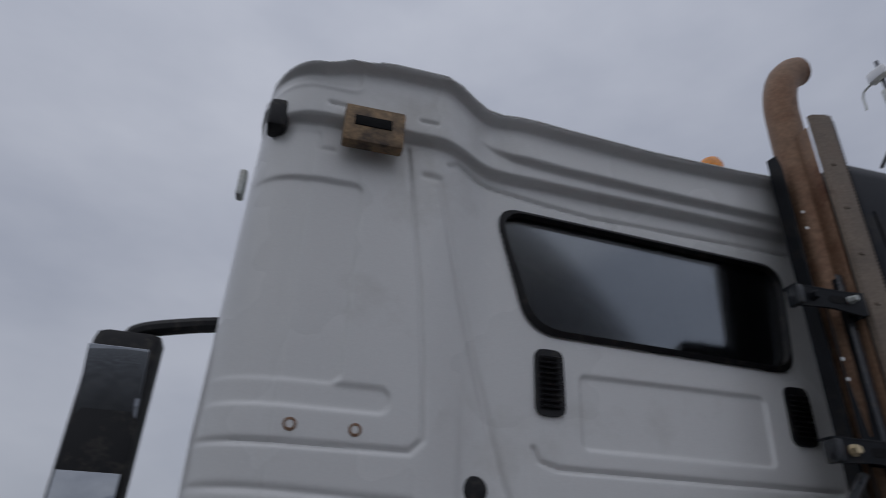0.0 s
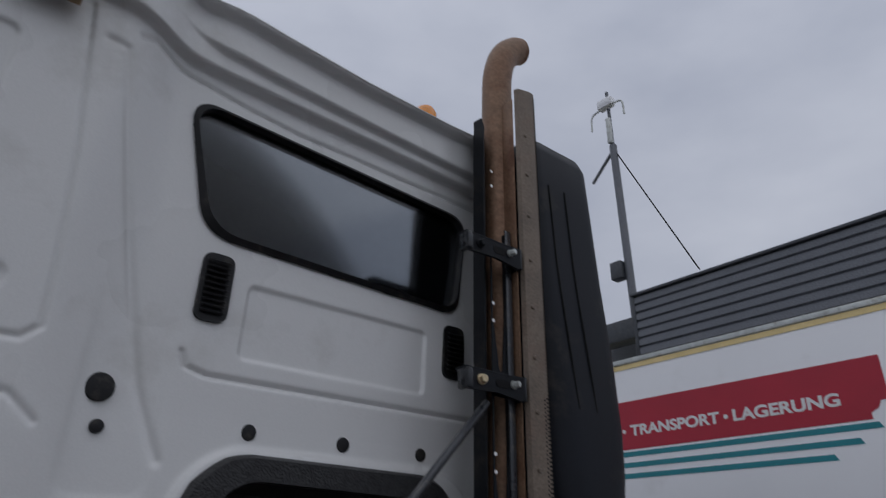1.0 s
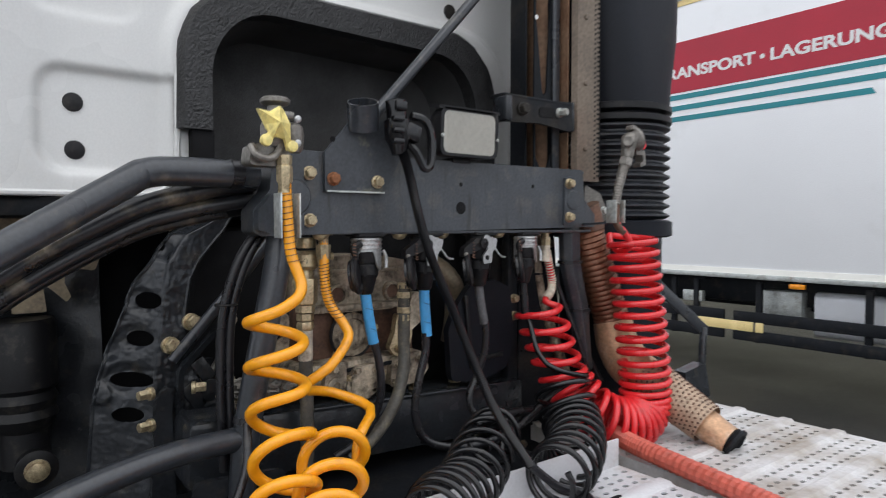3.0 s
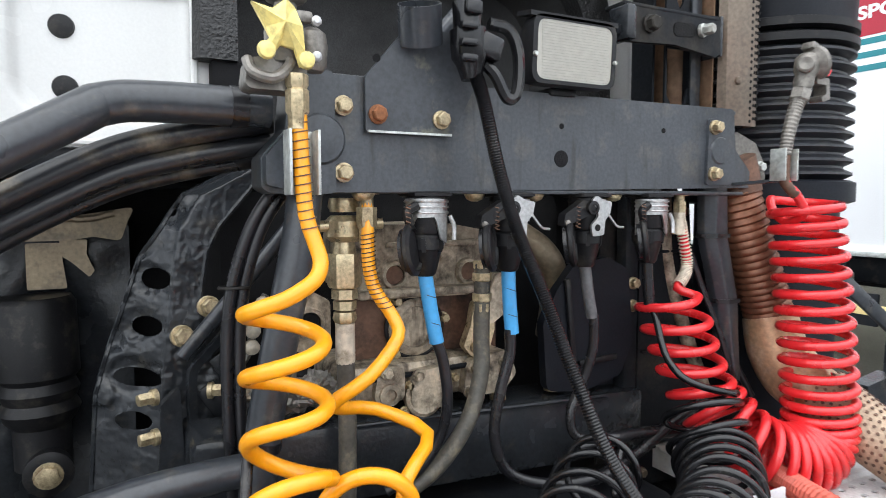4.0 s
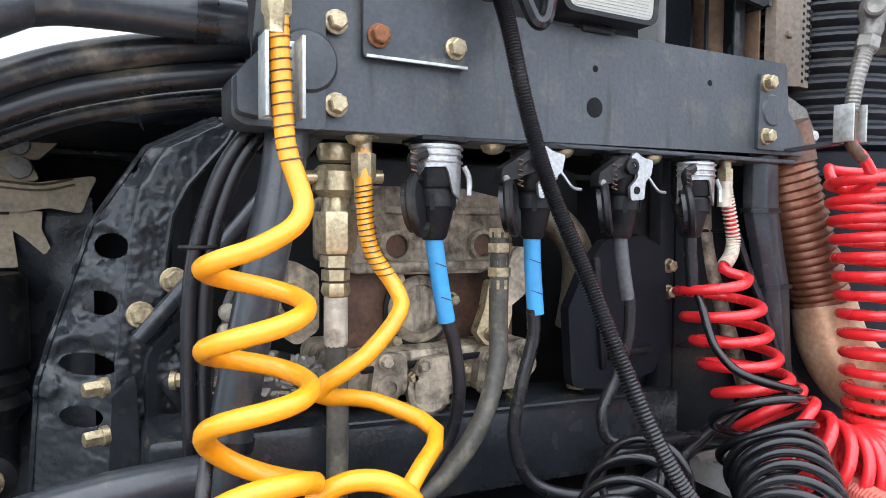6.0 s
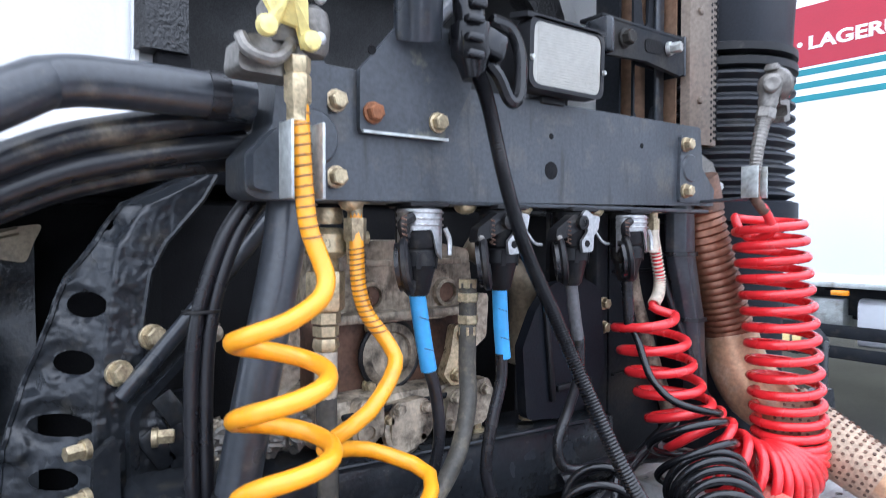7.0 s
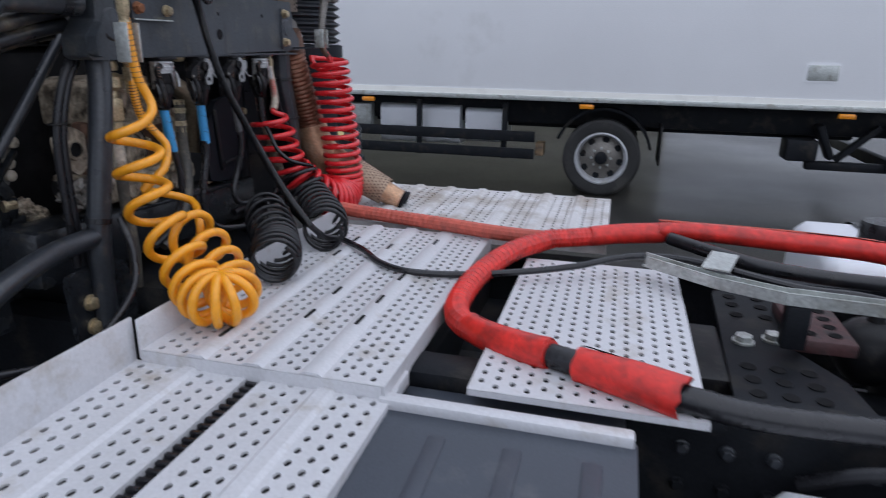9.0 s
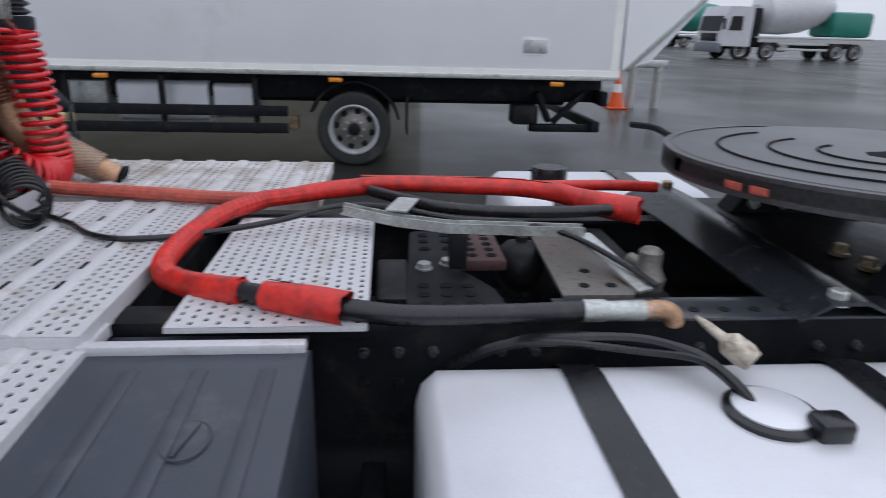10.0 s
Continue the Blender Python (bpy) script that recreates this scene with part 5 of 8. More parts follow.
# ---- behind the cab: cross beam and what is fixed to it ----
def connection_beam():
    b = thing("connection_beam", (0, 0.03, 1.53), "dark grey pressed steel beam carrying the trailer connections", "beam")
    face = rounded([(-0.425, 1.685), (0.396, 1.69), (0.404, 1.615), (0.452, 1.57), (0.45, 1.546), (-0.425, 1.531)], 0.008, 3)
    part("face", Shape().prism(face, "y", 0.0, 0.006), BEAM, b, "dark grey beam face")
    part("top_flange", Shape().box((-0.008, 0.045, 1.684), (0.825, 0.085, 0.007), 0.002), BEAM, b)
    part("bottom_flange", Shape().box((0.006, 0.04, 1.535), (0.855, 0.075, 0.007), 0.002), BEAM, b)
    end = rounded([(-0.372, 1.688), (-0.43, 1.688), (-0.437, 1.61), (-0.468, 1.575), (-0.468, 1.537), (-0.455, 1.53), (-0.372, 1.53)], 0.01, 3)
    part("end_bracket", Shape().prism(end, "y", -0.009, 0.05), BEAM, b, "folded end bracket")
    part("bracket_cheek", Shape().prism(rounded([(-0.434, 1.612), (-0.466, 1.575), (-0.466, 1.54), (-0.44, 1.535)], 0.006, 3), "y", -0.03, -0.006), BEAM, b)
    part("embossed_boss", Shape().lathe((-0.392, -0.008, 1.6), (0, -1, 0), [(0.034, 0), (0.03, 0.006), (0.012, 0.008), (0.0, 0.008)], 24), BEAM, b)
    plate = rounded([(0.326, 1.668), (0.35, 1.672), (0.39, 1.655), (0.4, 1.57), (0.386, 1.55), (0.322, 1.55)], 0.006, 3)
    part("end_plate", Shape().prism(plate, "y", -0.006, 0.002), BEAM, b)
    part("end_boss", Shape().lathe((0.355, -0.005, 1.612), (0, -1, 0), [(0.026, 0), (0.023, 0.004), (0.0, 0.005)], 20), BEAM, b)
    tab = rounded([(0.465, 1.66), (0.53, 1.637), (0.556, 1.598), (0.562, 1.563), (0.465, 1.56)], 0.008, 3)
    part("guard_tab", Shape().prism(tab, "y", 0.052, 0.057), DULL, b, "pale grey plate behind the beam's end")
    part("bolt", Shape().hex_bolt((0.542, 0.052, 1.59), (0, -1, 0), 0.0095, 0.012), GALV, b)
    for x, z, m in ((-0.36, 1.645, ZINC), (-0.36, 1.558, ZINC), (0.338, 1.653, ZINC), (0.338, 1.57, ZINC)):
        part("bolt", Shape().hex_bolt((x, -0.006 if x > 0 else -0.004, z), (0, -1, 0), 0.0105, 0.016), m, b)
    # uncut: each hole is a black disc painted with its inner shade
    for x, z, r in ((0.0, 1.587, 0.0135), (-0.0, 1.638, 0.0045), (0.219, 1.642, 0.0045)):
        part("drilled_hole", Shape().lathe((x, 0.001, z), (0, -1, 0), [(r, 0), (r, 0.0016)], 16), FELT_SHADE, b)
    for x in (-0.32, -0.14, -0.03, 0.135):
        part("underside_nut", Shape().lathe((x, 0.03, 1.533), (0, 0, -1), [(0.016, 0), (0.016, 0.004), (0.012, 0.01), (0.005, 0.013)], 16), BRASS, b)
    g = thing("strut_gusset", (-0.25, -0.005, 1.61), "dark grey gusset plate bolted on the beam", "bracket")
    out = rounded([(-0.33, 1.612), (-0.33, 1.685), (-0.268, 1.757), (-0.195, 1.756), (-0.16, 1.69), (-0.2, 1.612)], 0.006, 3)
    part("plate", Shape().prism(out, "y", -0.009, -0.001), GUSSET, g, "chipped grey plate with yellowish bare patches")
    part("plate_edge", Shape().bar((-0.328, -0.012, 1.613), (-0.203, -0.012, 1.613), 0.004, 0.003), GALV, g)
    part("bolt", Shape().hex_bolt((-0.313, -0.009, 1.636), (0, -1, 0), 0.0105, 0.014), RUSTBOLT, g, "rusty bolt")
    part("bolt", Shape().hex_bolt((-0.218, -0.009, 1.634), (0, -1, 0), 0.0105, 0.014), ZINC, g)
    part("plate_hole", Shape().lathe((-0.314, -0.0085, 1.71), (0, -1, 0), [(0.0055, 0), (0.0055, 0.0014)], 12), FELT_SHADE, g)
    part("pipe_socket", Shape().lathe((-0.25, -0.012, 1.735), (-0.22, -0.36, 0.9), [(0.03, 0), (0.03, 0.052), (0.0275, 0.052), (0.0275, 0.005)], 28, False), STEEL, g, "open grey tube end")
    part("strut", Shape().tube([(-0.225, 0.07, 1.72), (-0.163, 0.08, 1.79), (0.285, 0.09, 2.275)], 0.0155, 12, flat=0.8), STEEL, g, "slanting grey support strut")


connection_beam()


def work_lamp():
    l = thing("work_lamp", (0.0, 0.01, 1.69), "square work lamp in a black housing on the beam", "lamp")
    o = rounded([(-0.083, 1.694), (0.074, 1.694), (0.078, 1.794), (-0.079, 1.794)], 0.018, 5)
    i = [(x * 0.9, 1.744 + (z - 1.744) * 0.88) for x, z in o]
    deep = [(x * 0.75 + 0.005, 1.745 + (z - 1.745) * 0.7) for x, z in o]
    part("housing", Shape().rings([[(x, -0.028, z) for x, z in i], [(x, -0.036, z) for x, z in i], [(x, -0.036, z) for x, z in o], [(x, -0.01, z) for x, z in o], [(x, 0.05, z) for x, z in deep]]), BLACK, l)
    lens = part("lens", Shape().prism(i, "y", -0.0345, -0.027), LENS, l, "pale ribbed glass lens")
    for z in np.arange(1.704, 1.786, 0.0042):
        part("lens_rib", Shape().bar((-0.064, -0.0345, z), (0.062, -0.0345, z), 0.0014, 0.0018), LENS, lens)
    part("visor", Shape().prism([(-0.036, 1.79), (-0.036, 1.797), (0.0, 1.803), (0.0, 1.796)], "x", -0.085, 0.08), BLACK, l)
    for z in (1.735,):
        part("screw", Shape().lathe((0.073, -0.037, z), (0, -1, 0), [(0.004, 0), (0.003, 0.004)], 10), GALV, l)
        part("screw", Shape().lathe((-0.078, -0.037, z), (0, -1, 0), [(0.004, 0), (0.003, 0.004)], 10), GALV, l)
    part("foot", Shape().box((0, 0.015, 1.69), (0.05, 0.04, 0.012), 0.003), BLACK, l)
    c = thing("trailer_plug", (-0.2, -0.045, 1.7), "black plastic trailer plug hanging in its holder", "plug")
    part("body", Shape().lathe((-0.192, -0.05, 1.685), (-0.05, 0.05, 1), [(0.014, 0), (0.02, 0.02), (0.026, 0.03), (0.026, 0.066), (0.02, 0.07), (0.02, 0.104), (0.0155, 0.104), (0.0145, 0.085), (0.0, 0.085)], 20), LOOM, c, "glossy black plug body")
    part("shoulder", Shape().box((-0.172, -0.056, 1.728), (0.036, 0.034, 0.034), 0.006, Euler((0, 0.3, 0)).to_matrix()), LOOM, c)
    part("cap_tab", Shape().box((-0.2, -0.068, 1.776), (0.024, 0.012, 0.018), 0.003), LOOM, c)
    for z in (1.75, 1.728, 1.708):
        part("latch", Shape().box((-0.21, -0.073, z), (0.024, 0.014, 0.01), 0.003), LOOM, c)
    part("grip_loop", Shape().tube([(-0.168, -0.055, 1.762), (-0.138, -0.06, 1.754), (-0.126, -0.065, 1.72), (-0.13, -0.067, 1.67), (-0.144, -0.065, 1.662), (-0.16, -0.062, 1.69), (-0.172, -0.057, 1.705)], 0.0085, 8, 6), LOOM, c, "black plastic grip loop")
    part("holder_clip", Shape().box((-0.185, -0.02, 1.745), (0.03, 0.03, 0.02), 0.004), BLACK, c)


work_lamp()


def socket(x, flap, sleeve, name="trailer_socket"):
    s = thing(name, (x, 0.02, 1.43), "trailer socket with a bright cast cover and black plug", "socket", "trailer sockets")
    y = 0.018
    part("flange", Shape().box((x, y, 1.53), (0.062, 0.062, 0.008), 0.006), BLACK, s)
    part("socket_body", Shape().lathe((x, y, 1.528), (0, 0, -1), [(0.029, 0), (0.03, 0.008), (0.0285, 0.01), (0.0285, 0.05), (0.026, 0.054)], 24), BLACK, s)
    ang = np.linspace(math.pi * 1.02, math.pi * 2.0, 28) if not flap else np.linspace(math.pi * 1.45, math.pi * 2.02, 9)
    r0, r1 = 0.0325, 0.0295
    lo = np.interp(np.linspace(0, 1, 28), [0, 0.05, 0.12, 0.22, 0.5, 0.55, 0.6, 0.75, 0.8, 0.86, 0.9, 1], [1.462, 1.464, 1.482, 1.497, 1.498, 1.48, 1.466, 1.46, 1.466, 1.49, 1.475, 1.456]) if not flap else [1.49] * 9
    v = [(x + r0 * math.cos(a), y + r0 * math.sin(a), 1.524) for a in ang] + [(x + r0 * math.cos(a), y + r0 * math.sin(a), z) for a, z in zip(ang, lo)] + [(x + r1 * math.cos(a), y + r1 * math.sin(a), z) for a, z in zip(ang, lo)]
    m = len(ang)
    cov = Shape().add(v, [(r * m + k, r * m + k + 1, (r + 1) * m + k + 1, (r + 1) * m + k) for r in range(2) for k in range(m - 1)])
    part("cover", cov, ALU, s, "bright cast aluminium cover")
    if not flap:
        for z in (1.52, 1.512, 1.504):
            part("cover_rib", Shape().tube([(x + 0.0335 * math.cos(a), y + 0.0335 * math.sin(a), z) for a in ang], 0.0016, 6), ALU, s)
        part("cover_hook", Shape().tube([(x + 0.03, y - 0.02, 1.5), (x + 0.036, y - 0.022, 1.485), (x + 0.035, y - 0.024, 1.465)], 0.0035, 8, 4), ALU, s)
    else:
        tongue = rounded([(x - 0.018, 1.522), (x - 0.008, 1.53), (x + 0.006, 1.522), (x + 0.024, 1.52), (x + 0.02, 1.5), (x + 0.01, 1.49), (x + 0.008, 1.466), (x - 0.016, 1.464), (x - 0.018, 1.482), (x - 0.004, 1.496), (x - 0.006, 1.506)], 0.005, 4)
        part("cover_tongue", Shape().prism(tongue, "y", -0.019, -0.014), ALU, s, "bright cover tongue with a hole")
        part("tongue_hole", Shape().lathe((x - 0.006, -0.0188, 1.478), (0, -1, 0), [(0.0055, 0), (0.0055, 0.001)], 14), FELT_SHADE, s)
        part("hinge_block", Shape().prism(rounded([(x - 0.07, 1.478), (x - 0.066, 1.5), (x - 0.03, 1.522), (x - 0.01, 1.52), (x - 0.012, 1.5), (x - 0.05, 1.486)], 0.006, 3), "y", -0.013, 0.004), BLACK, s)
        part("hinge_pin", Shape().lathe((x - 0.014, -0.012, 1.51), (0, -1, 0), [(0.011, 0), (0.011, 0.008), (0.006, 0.009), (0.005, 0.006)], 18), BLACK, s)
        part("hinge_pin", Shape().lathe((x - 0.062, -0.012, 1.486), (0, -1, 0), [(0.005, 0), (0.005, 0.004), (0.0025, 0.005)], 14), DULL, s)
        part("spring_wire", Shape().tube([(x + 0.03, y - 0.02, 1.5), (x + 0.045, y - 0.025, 1.48), (x + 0.06, y - 0.025, 1.477)], 0.0022, 6, 4), ALU, s)
    lid = part("lid", Shape().lathe((x - 0.052 if flap else x - 0.036, -0.004, 1.452), (0.72, -0.66, 0.12), [(0.034, 0), (0.037, 0.003), (0.037, 0.008), (0.03, 0.011), (0.027, 0.007), (0.012, 0.009), (0.0, 0.009)], 26), BLACK, s, "hinged black socket lid")
    part("lid_seal", Shape().lathe((x - 0.052 if flap else x - 0.036, -0.004, 1.452), (-0.72, 0.66, -0.12), [(0.031, 0), (0.031, 0.006), (0.026, 0.006), (0.024, 0.001)], 24), RUBBER, lid)
    part("lid_arm", Shape().tube([(x - 0.045 if flap else x - 0.034, -0.006, 1.488), (x - 0.04, -0.008, 1.505), (x - 0.024, -0.006, 1.514)], 0.007, 8, 4), BLACK, s)
    part("lid_spring", Shape().tube([(x - 0.04 + 0.004 * math.cos(q * 1.6), -0.012 + 0.004 * math.sin(q * 1.6), 1.515 - 0.0016 * q) for q in range(24)], 0.0009, 5), STAIN, s)
    plug = part("plug", Shape().lathe((x, y, 1.474), (0, 0, -1), [(0.024, 0), (0.027, 0.004), (0.027, 0.022), (0.024, 0.026), (0.016, 0.058), (0.0125, 0.062)], 20), BLACK, s)
    for k in range(6):
        a = k * math.pi / 3
        part("grip_rib", Shape().bar((x + 0.0265 * math.cos(a), y + 0.0265 * math.sin(a), 1.468), (x + 0.0245 * math.cos(a), y + 0.0245 * math.sin(a), 1.448), 0.006, 0.005, 0, (math.cos(a), math.sin(a), 0)), BLACK, plug)
    if sleeve:
        mat, p1, lab = sleeve
        part("sleeve", Shape().tube([(x, y, 1.415), ((x + p1[0]) / 2 - 0.001, y, (1.415 + p1[1]) / 2), (p1[0], y, p1[1])], 0.0112 if mat is BLUE else 0.0098, 12, 3), mat, s, lab)
        if mat is BLUE:
            for q in (0.3, 0.7):
                cx, cz = x + (p1[0] - x) * q, 1.415 + (p1[1] - 1.415) * q
                part("print_mark", Shape().tube([(cx - 0.0113 * math.cos(w), y - 0.0113 * math.sin(w), cz + 0.004 - 0.008 * w / 2.2) for w in np.linspace(0.3, 2.2, 7)], 0.0006, 5), STEEL, s)
    return s


socket(-0.23, False, (BLUE, (-0.211, 1.312), "sky blue cable sleeve"))
socket(-0.086, True, (BLUE, (-0.078, 1.313), "sky blue cable sleeve"))
socket(0.066, True, (WORN, (0.083, 1.325), "worn grey cable sleeve"))
socket(0.206, False, (RUBBER, (0.216, 1.325), "black cable sleeve"))


def hose(name, pts, r, mat, label, category="hose", seg=12, smooth=6, group=""):
    return whole(name, Shape().tube(pts, r, seg, smooth), mat, label, category, group)


hose("socket_cable", [(-0.212, 0.018, 1.315), (-0.2, 0.018, 1.28), (-0.192, 0.02, 1.22), (-0.2, 0.03, 1.16), (-0.235, 0.04, 1.11), (-0.28, 0.05, 1.085)], 0.0085, RUBBER, "black cable running down from a blue sleeve", "cable")
hose("socket_cable", [(-0.082, 0.018, 1.32), (-0.082, 0.018, 1.28), (-0.098, 0.02, 1.22), (-0.108, 0.02, 1.15), (-0.085, 0.01, 1.09), (-0.02, -0.02, 1.07), (0.06, -0.04, 1.075), (0.12, -0.03, 1.09)], 0.009, RUBBER, "black cable sweeping along below the sockets", "cable")
hose("socket_cable", [(0.087, 0.018, 1.33), (0.088, 0.02, 1.27), (0.075, 0.03, 1.21), (0.05, 0.03, 1.16), (0.06, 0.02, 1.12), (0.13, 0.0, 1.115)], 0.0085, RUBBER, "black cable below a grey sleeve", "cable")
hose("air_pipe", [(-0.102, 0.07, 1.42), (-0.103, 0.07, 1.3), (-0.11, 0.06, 1.24), (-0.14, 0.05, 1.17), (-0.19, 0.05, 1.11), (-0.25, 0.05, 1.075)], 0.0135, GRIMY, "grimy black air pipe curving down behind the sockets", "hose")
n = thing("air_pipe_nut", (-0.102, 0.07, 1.36), "stack of dirty brass pipe nuts on an air pipe", "pipe fitting")
for z, r in ((1.425, 0.015), (1.405, 0.0165), (1.388, 0.013), (1.372, 0.0165), (1.355, 0.014)):
    part("nut", Shape().lathe((-0.102, 0.07, z), (0, 0, -1), [(r, 0), (r, 0.012), (r * 0.85, 0.014)], 6), BRASS, n)

c = thing("brass_coupling", (-0.335, 0.07, 1.28), "dirty brass air coupling with hexagon nuts", "pipe fitting")
for name, prof, z, seg in (("collar", [(0.021, 0), (0.023, 0.012), (0.02, 0.02)], 1.525, 18), ("body", [(0.02, 0), (0.028, 0.008), (0.028, 0.03), (0.02, 0.038)], 1.5, 20), ("neck", [(0.016, 0), (0.018, 0.02)], 1.463, 16), ("hexagon", [(0.024, 0), (0.025, 0.003), (0.025, 0.045), (0.022, 0.05)], 1.445, 6), ("nut", [(0.019, 0), (0.019, 0.014)], 1.393, 6), ("nut", [(0.017, 0), (0.017, 0.013)], 1.376, 6), ("nut", [(0.016, 0), (0.018, 0.01), (0.015, 0.016)], 1.36, 6), ("ferrule", [(0.0145, 0), (0.0145, 0.055), (0.013, 0.06)], 1.343, 16)):
    part(name, Shape().lathe((-0.335, 0.07, z), (0, 0, -1), prof, seg), BRASS if name != "ferrule" else PALE, c)
part("side_port", Shape().cyl((-0.39, 0.07, 1.484), (-0.28, 0.06, 1.488), 0.0085, 12), BRASS, c)
part("pipe", Shape().tube([(-0.335, 0.07, 1.29), (-0.333, 0.07, 1.2), (-0.338, 0.06, 1.08), (-0.345, 0.06, 1.0)], 0.0135, 12, 4), GRIMY, c)


def gladhand(at, flap, lean, label, cast):
    """A palm coupling standing on its holder, with the hose nut below."""
    x, y, z = at
    g = thing("palm_coupling", (x, y, z - 0.09), label, "air coupling", "palm couplings")
    part("holder", Shape().prism(rounded([(x - 0.05, z - 0.068), (x + 0.02, z - 0.068), (x + 0.022, z - 0.03), (x + 0.004, z - 0.022), (x - 0.046, z - 0.035)], 0.01, 4), "y", y - 0.012, y + 0.03), cast, g)
    part("holder_hook", Shape().tube([(x - 0.047, y - 0.012, z - 0.036), (x - 0.042, y - 0.022, z - 0.052), (x - 0.02, y - 0.026, z - 0.057), (x - 0.002, y - 0.02, z - 0.042), (x + 0.0, y - 0.014, z - 0.03)], 0.0065, 10, 5), cast, g)
    part("head", Shape().lathe((x + lean * 0.01, y, z - 0.035), (lean * 0.2, 0, 1), [(0.02, 0), (0.024, 0.012), (0.025, 0.035), (0.018, 0.048), (0.013, 0.056), (0.013, 0.068), (0.022, 0.071), (0.025, 0.074), (0.025, 0.079), (0.02, 0.083), (0.0, 0.085)], 22), cast, g, "dull grey cast coupling head")
    part("side_barrel", Shape().lathe((x + 0.028, y - 0.004, z - 0.042), (0.05, 0, 1), [(0.014, 0), (0.018, 0.006), (0.019, 0.03), (0.016, 0.044), (0.008, 0.05), (0.0, 0.051)], 20), cast, g, "dull grey cast barrel")
    part("ear", Shape().box((x + 0.014, y - 0.01, z + 0.018), (0.03, 0.012, 0.014), 0.004), cast, g)
    for dz in (-0.028, 0.012):
        part("pin", Shape().lathe((x + 0.03, y - 0.02, z + dz), (0, -1, 0), [(0.006, 0), (0.006, 0.005), (0.003, 0.007)], 10), ALU, g)
    if flap is YELLOW:
        f0 = y - 0.033
        wing = ((-0.046, 0.02), (-0.021, 0.019), (-0.008, 0.028), (0.004, 0.023), (0.01, 0.0), (0.015, -0.025), (0.019, -0.037), (0.009, -0.043), (0.001, -0.025), (-0.013, -0.021), (-0.023, -0.033), (-0.033, -0.033), (-0.035, -0.025), (-0.025, -0.015), (-0.03, -0.003))
        rim = [(x + a, f0 - 0.006 * math.cos(3 * n), z + b) for n, (a, b) in enumerate(wing)]
        mid = (x - 0.012, f0 - 0.018, z)
        k = len(rim)
        p = Shape().add(rim + [mid] + [(u, v + 0.007, w) for u, v, w in rim] + [(mid[0], mid[1] + 0.007, mid[2])], [(i, (i + 1) % k, k) for i in range(k)] + [((i + 1) % k + k + 1, i + k + 1, 2 * k + 1) for i in range(k)] + [(i, i + k + 1, (i + 1) % k + k + 1, (i + 1) % k) for i in range(k)])
        part("dust_flap", p, YELLOW, g, "pale yellow butterfly dust flap", angle=20)
        for dx, dz in ((0.014, -0.036), (-0.03, -0.029)):
            part("flap_knob", Shape().lathe((x + dx, f0 + 0.004, z + dz), (0, -1, 0), [(0.009, 0), (0.0105, 0.005), (0.009, 0.011), (0.0, 0.013)], 14), YELLOW, g)
    else:
        part("dust_flap", Shape().prism(rounded([(x + 0.015, z + 0.03), (x + 0.03, z + 0.035), (x + 0.036, z + 0.005), (x + 0.022, z - 0.005)], 0.005, 3), "y", y - 0.03, y - 0.02), RED, g, "red dust flap")
    return g


gladhand((-0.447, -0.06, 1.715), YELLOW, 0.0, "grey cast palm coupling with a yellow dust flap", DULL)
y0 = -0.08
n = thing("hose_clip", (-0.435, y0, 1.54), "bright steel clip holding the orange hose upright", "clip")
part("hose_nut", Shape().lathe((-0.44, y0, 1.665), (0, 0, -1), [(0.013, 0), (0.013, 0.012), (0.011, 0.016), (0.0135, 0.018), (0.0135, 0.042), (0.011, 0.046), (0.011, 0.062)], 6), BRASS, n)
for dx in (-0.0165, 0.0165):
    part("clip_arm", Shape().box((-0.435 + dx, y0, 1.565), (0.0035, 0.028, 0.075), 0.001), GALV, n)
part("clip_back", Shape().box((-0.435, y0 + 0.014, 1.565), (0.037, 0.003, 0.075), 0.001), GALV, n)


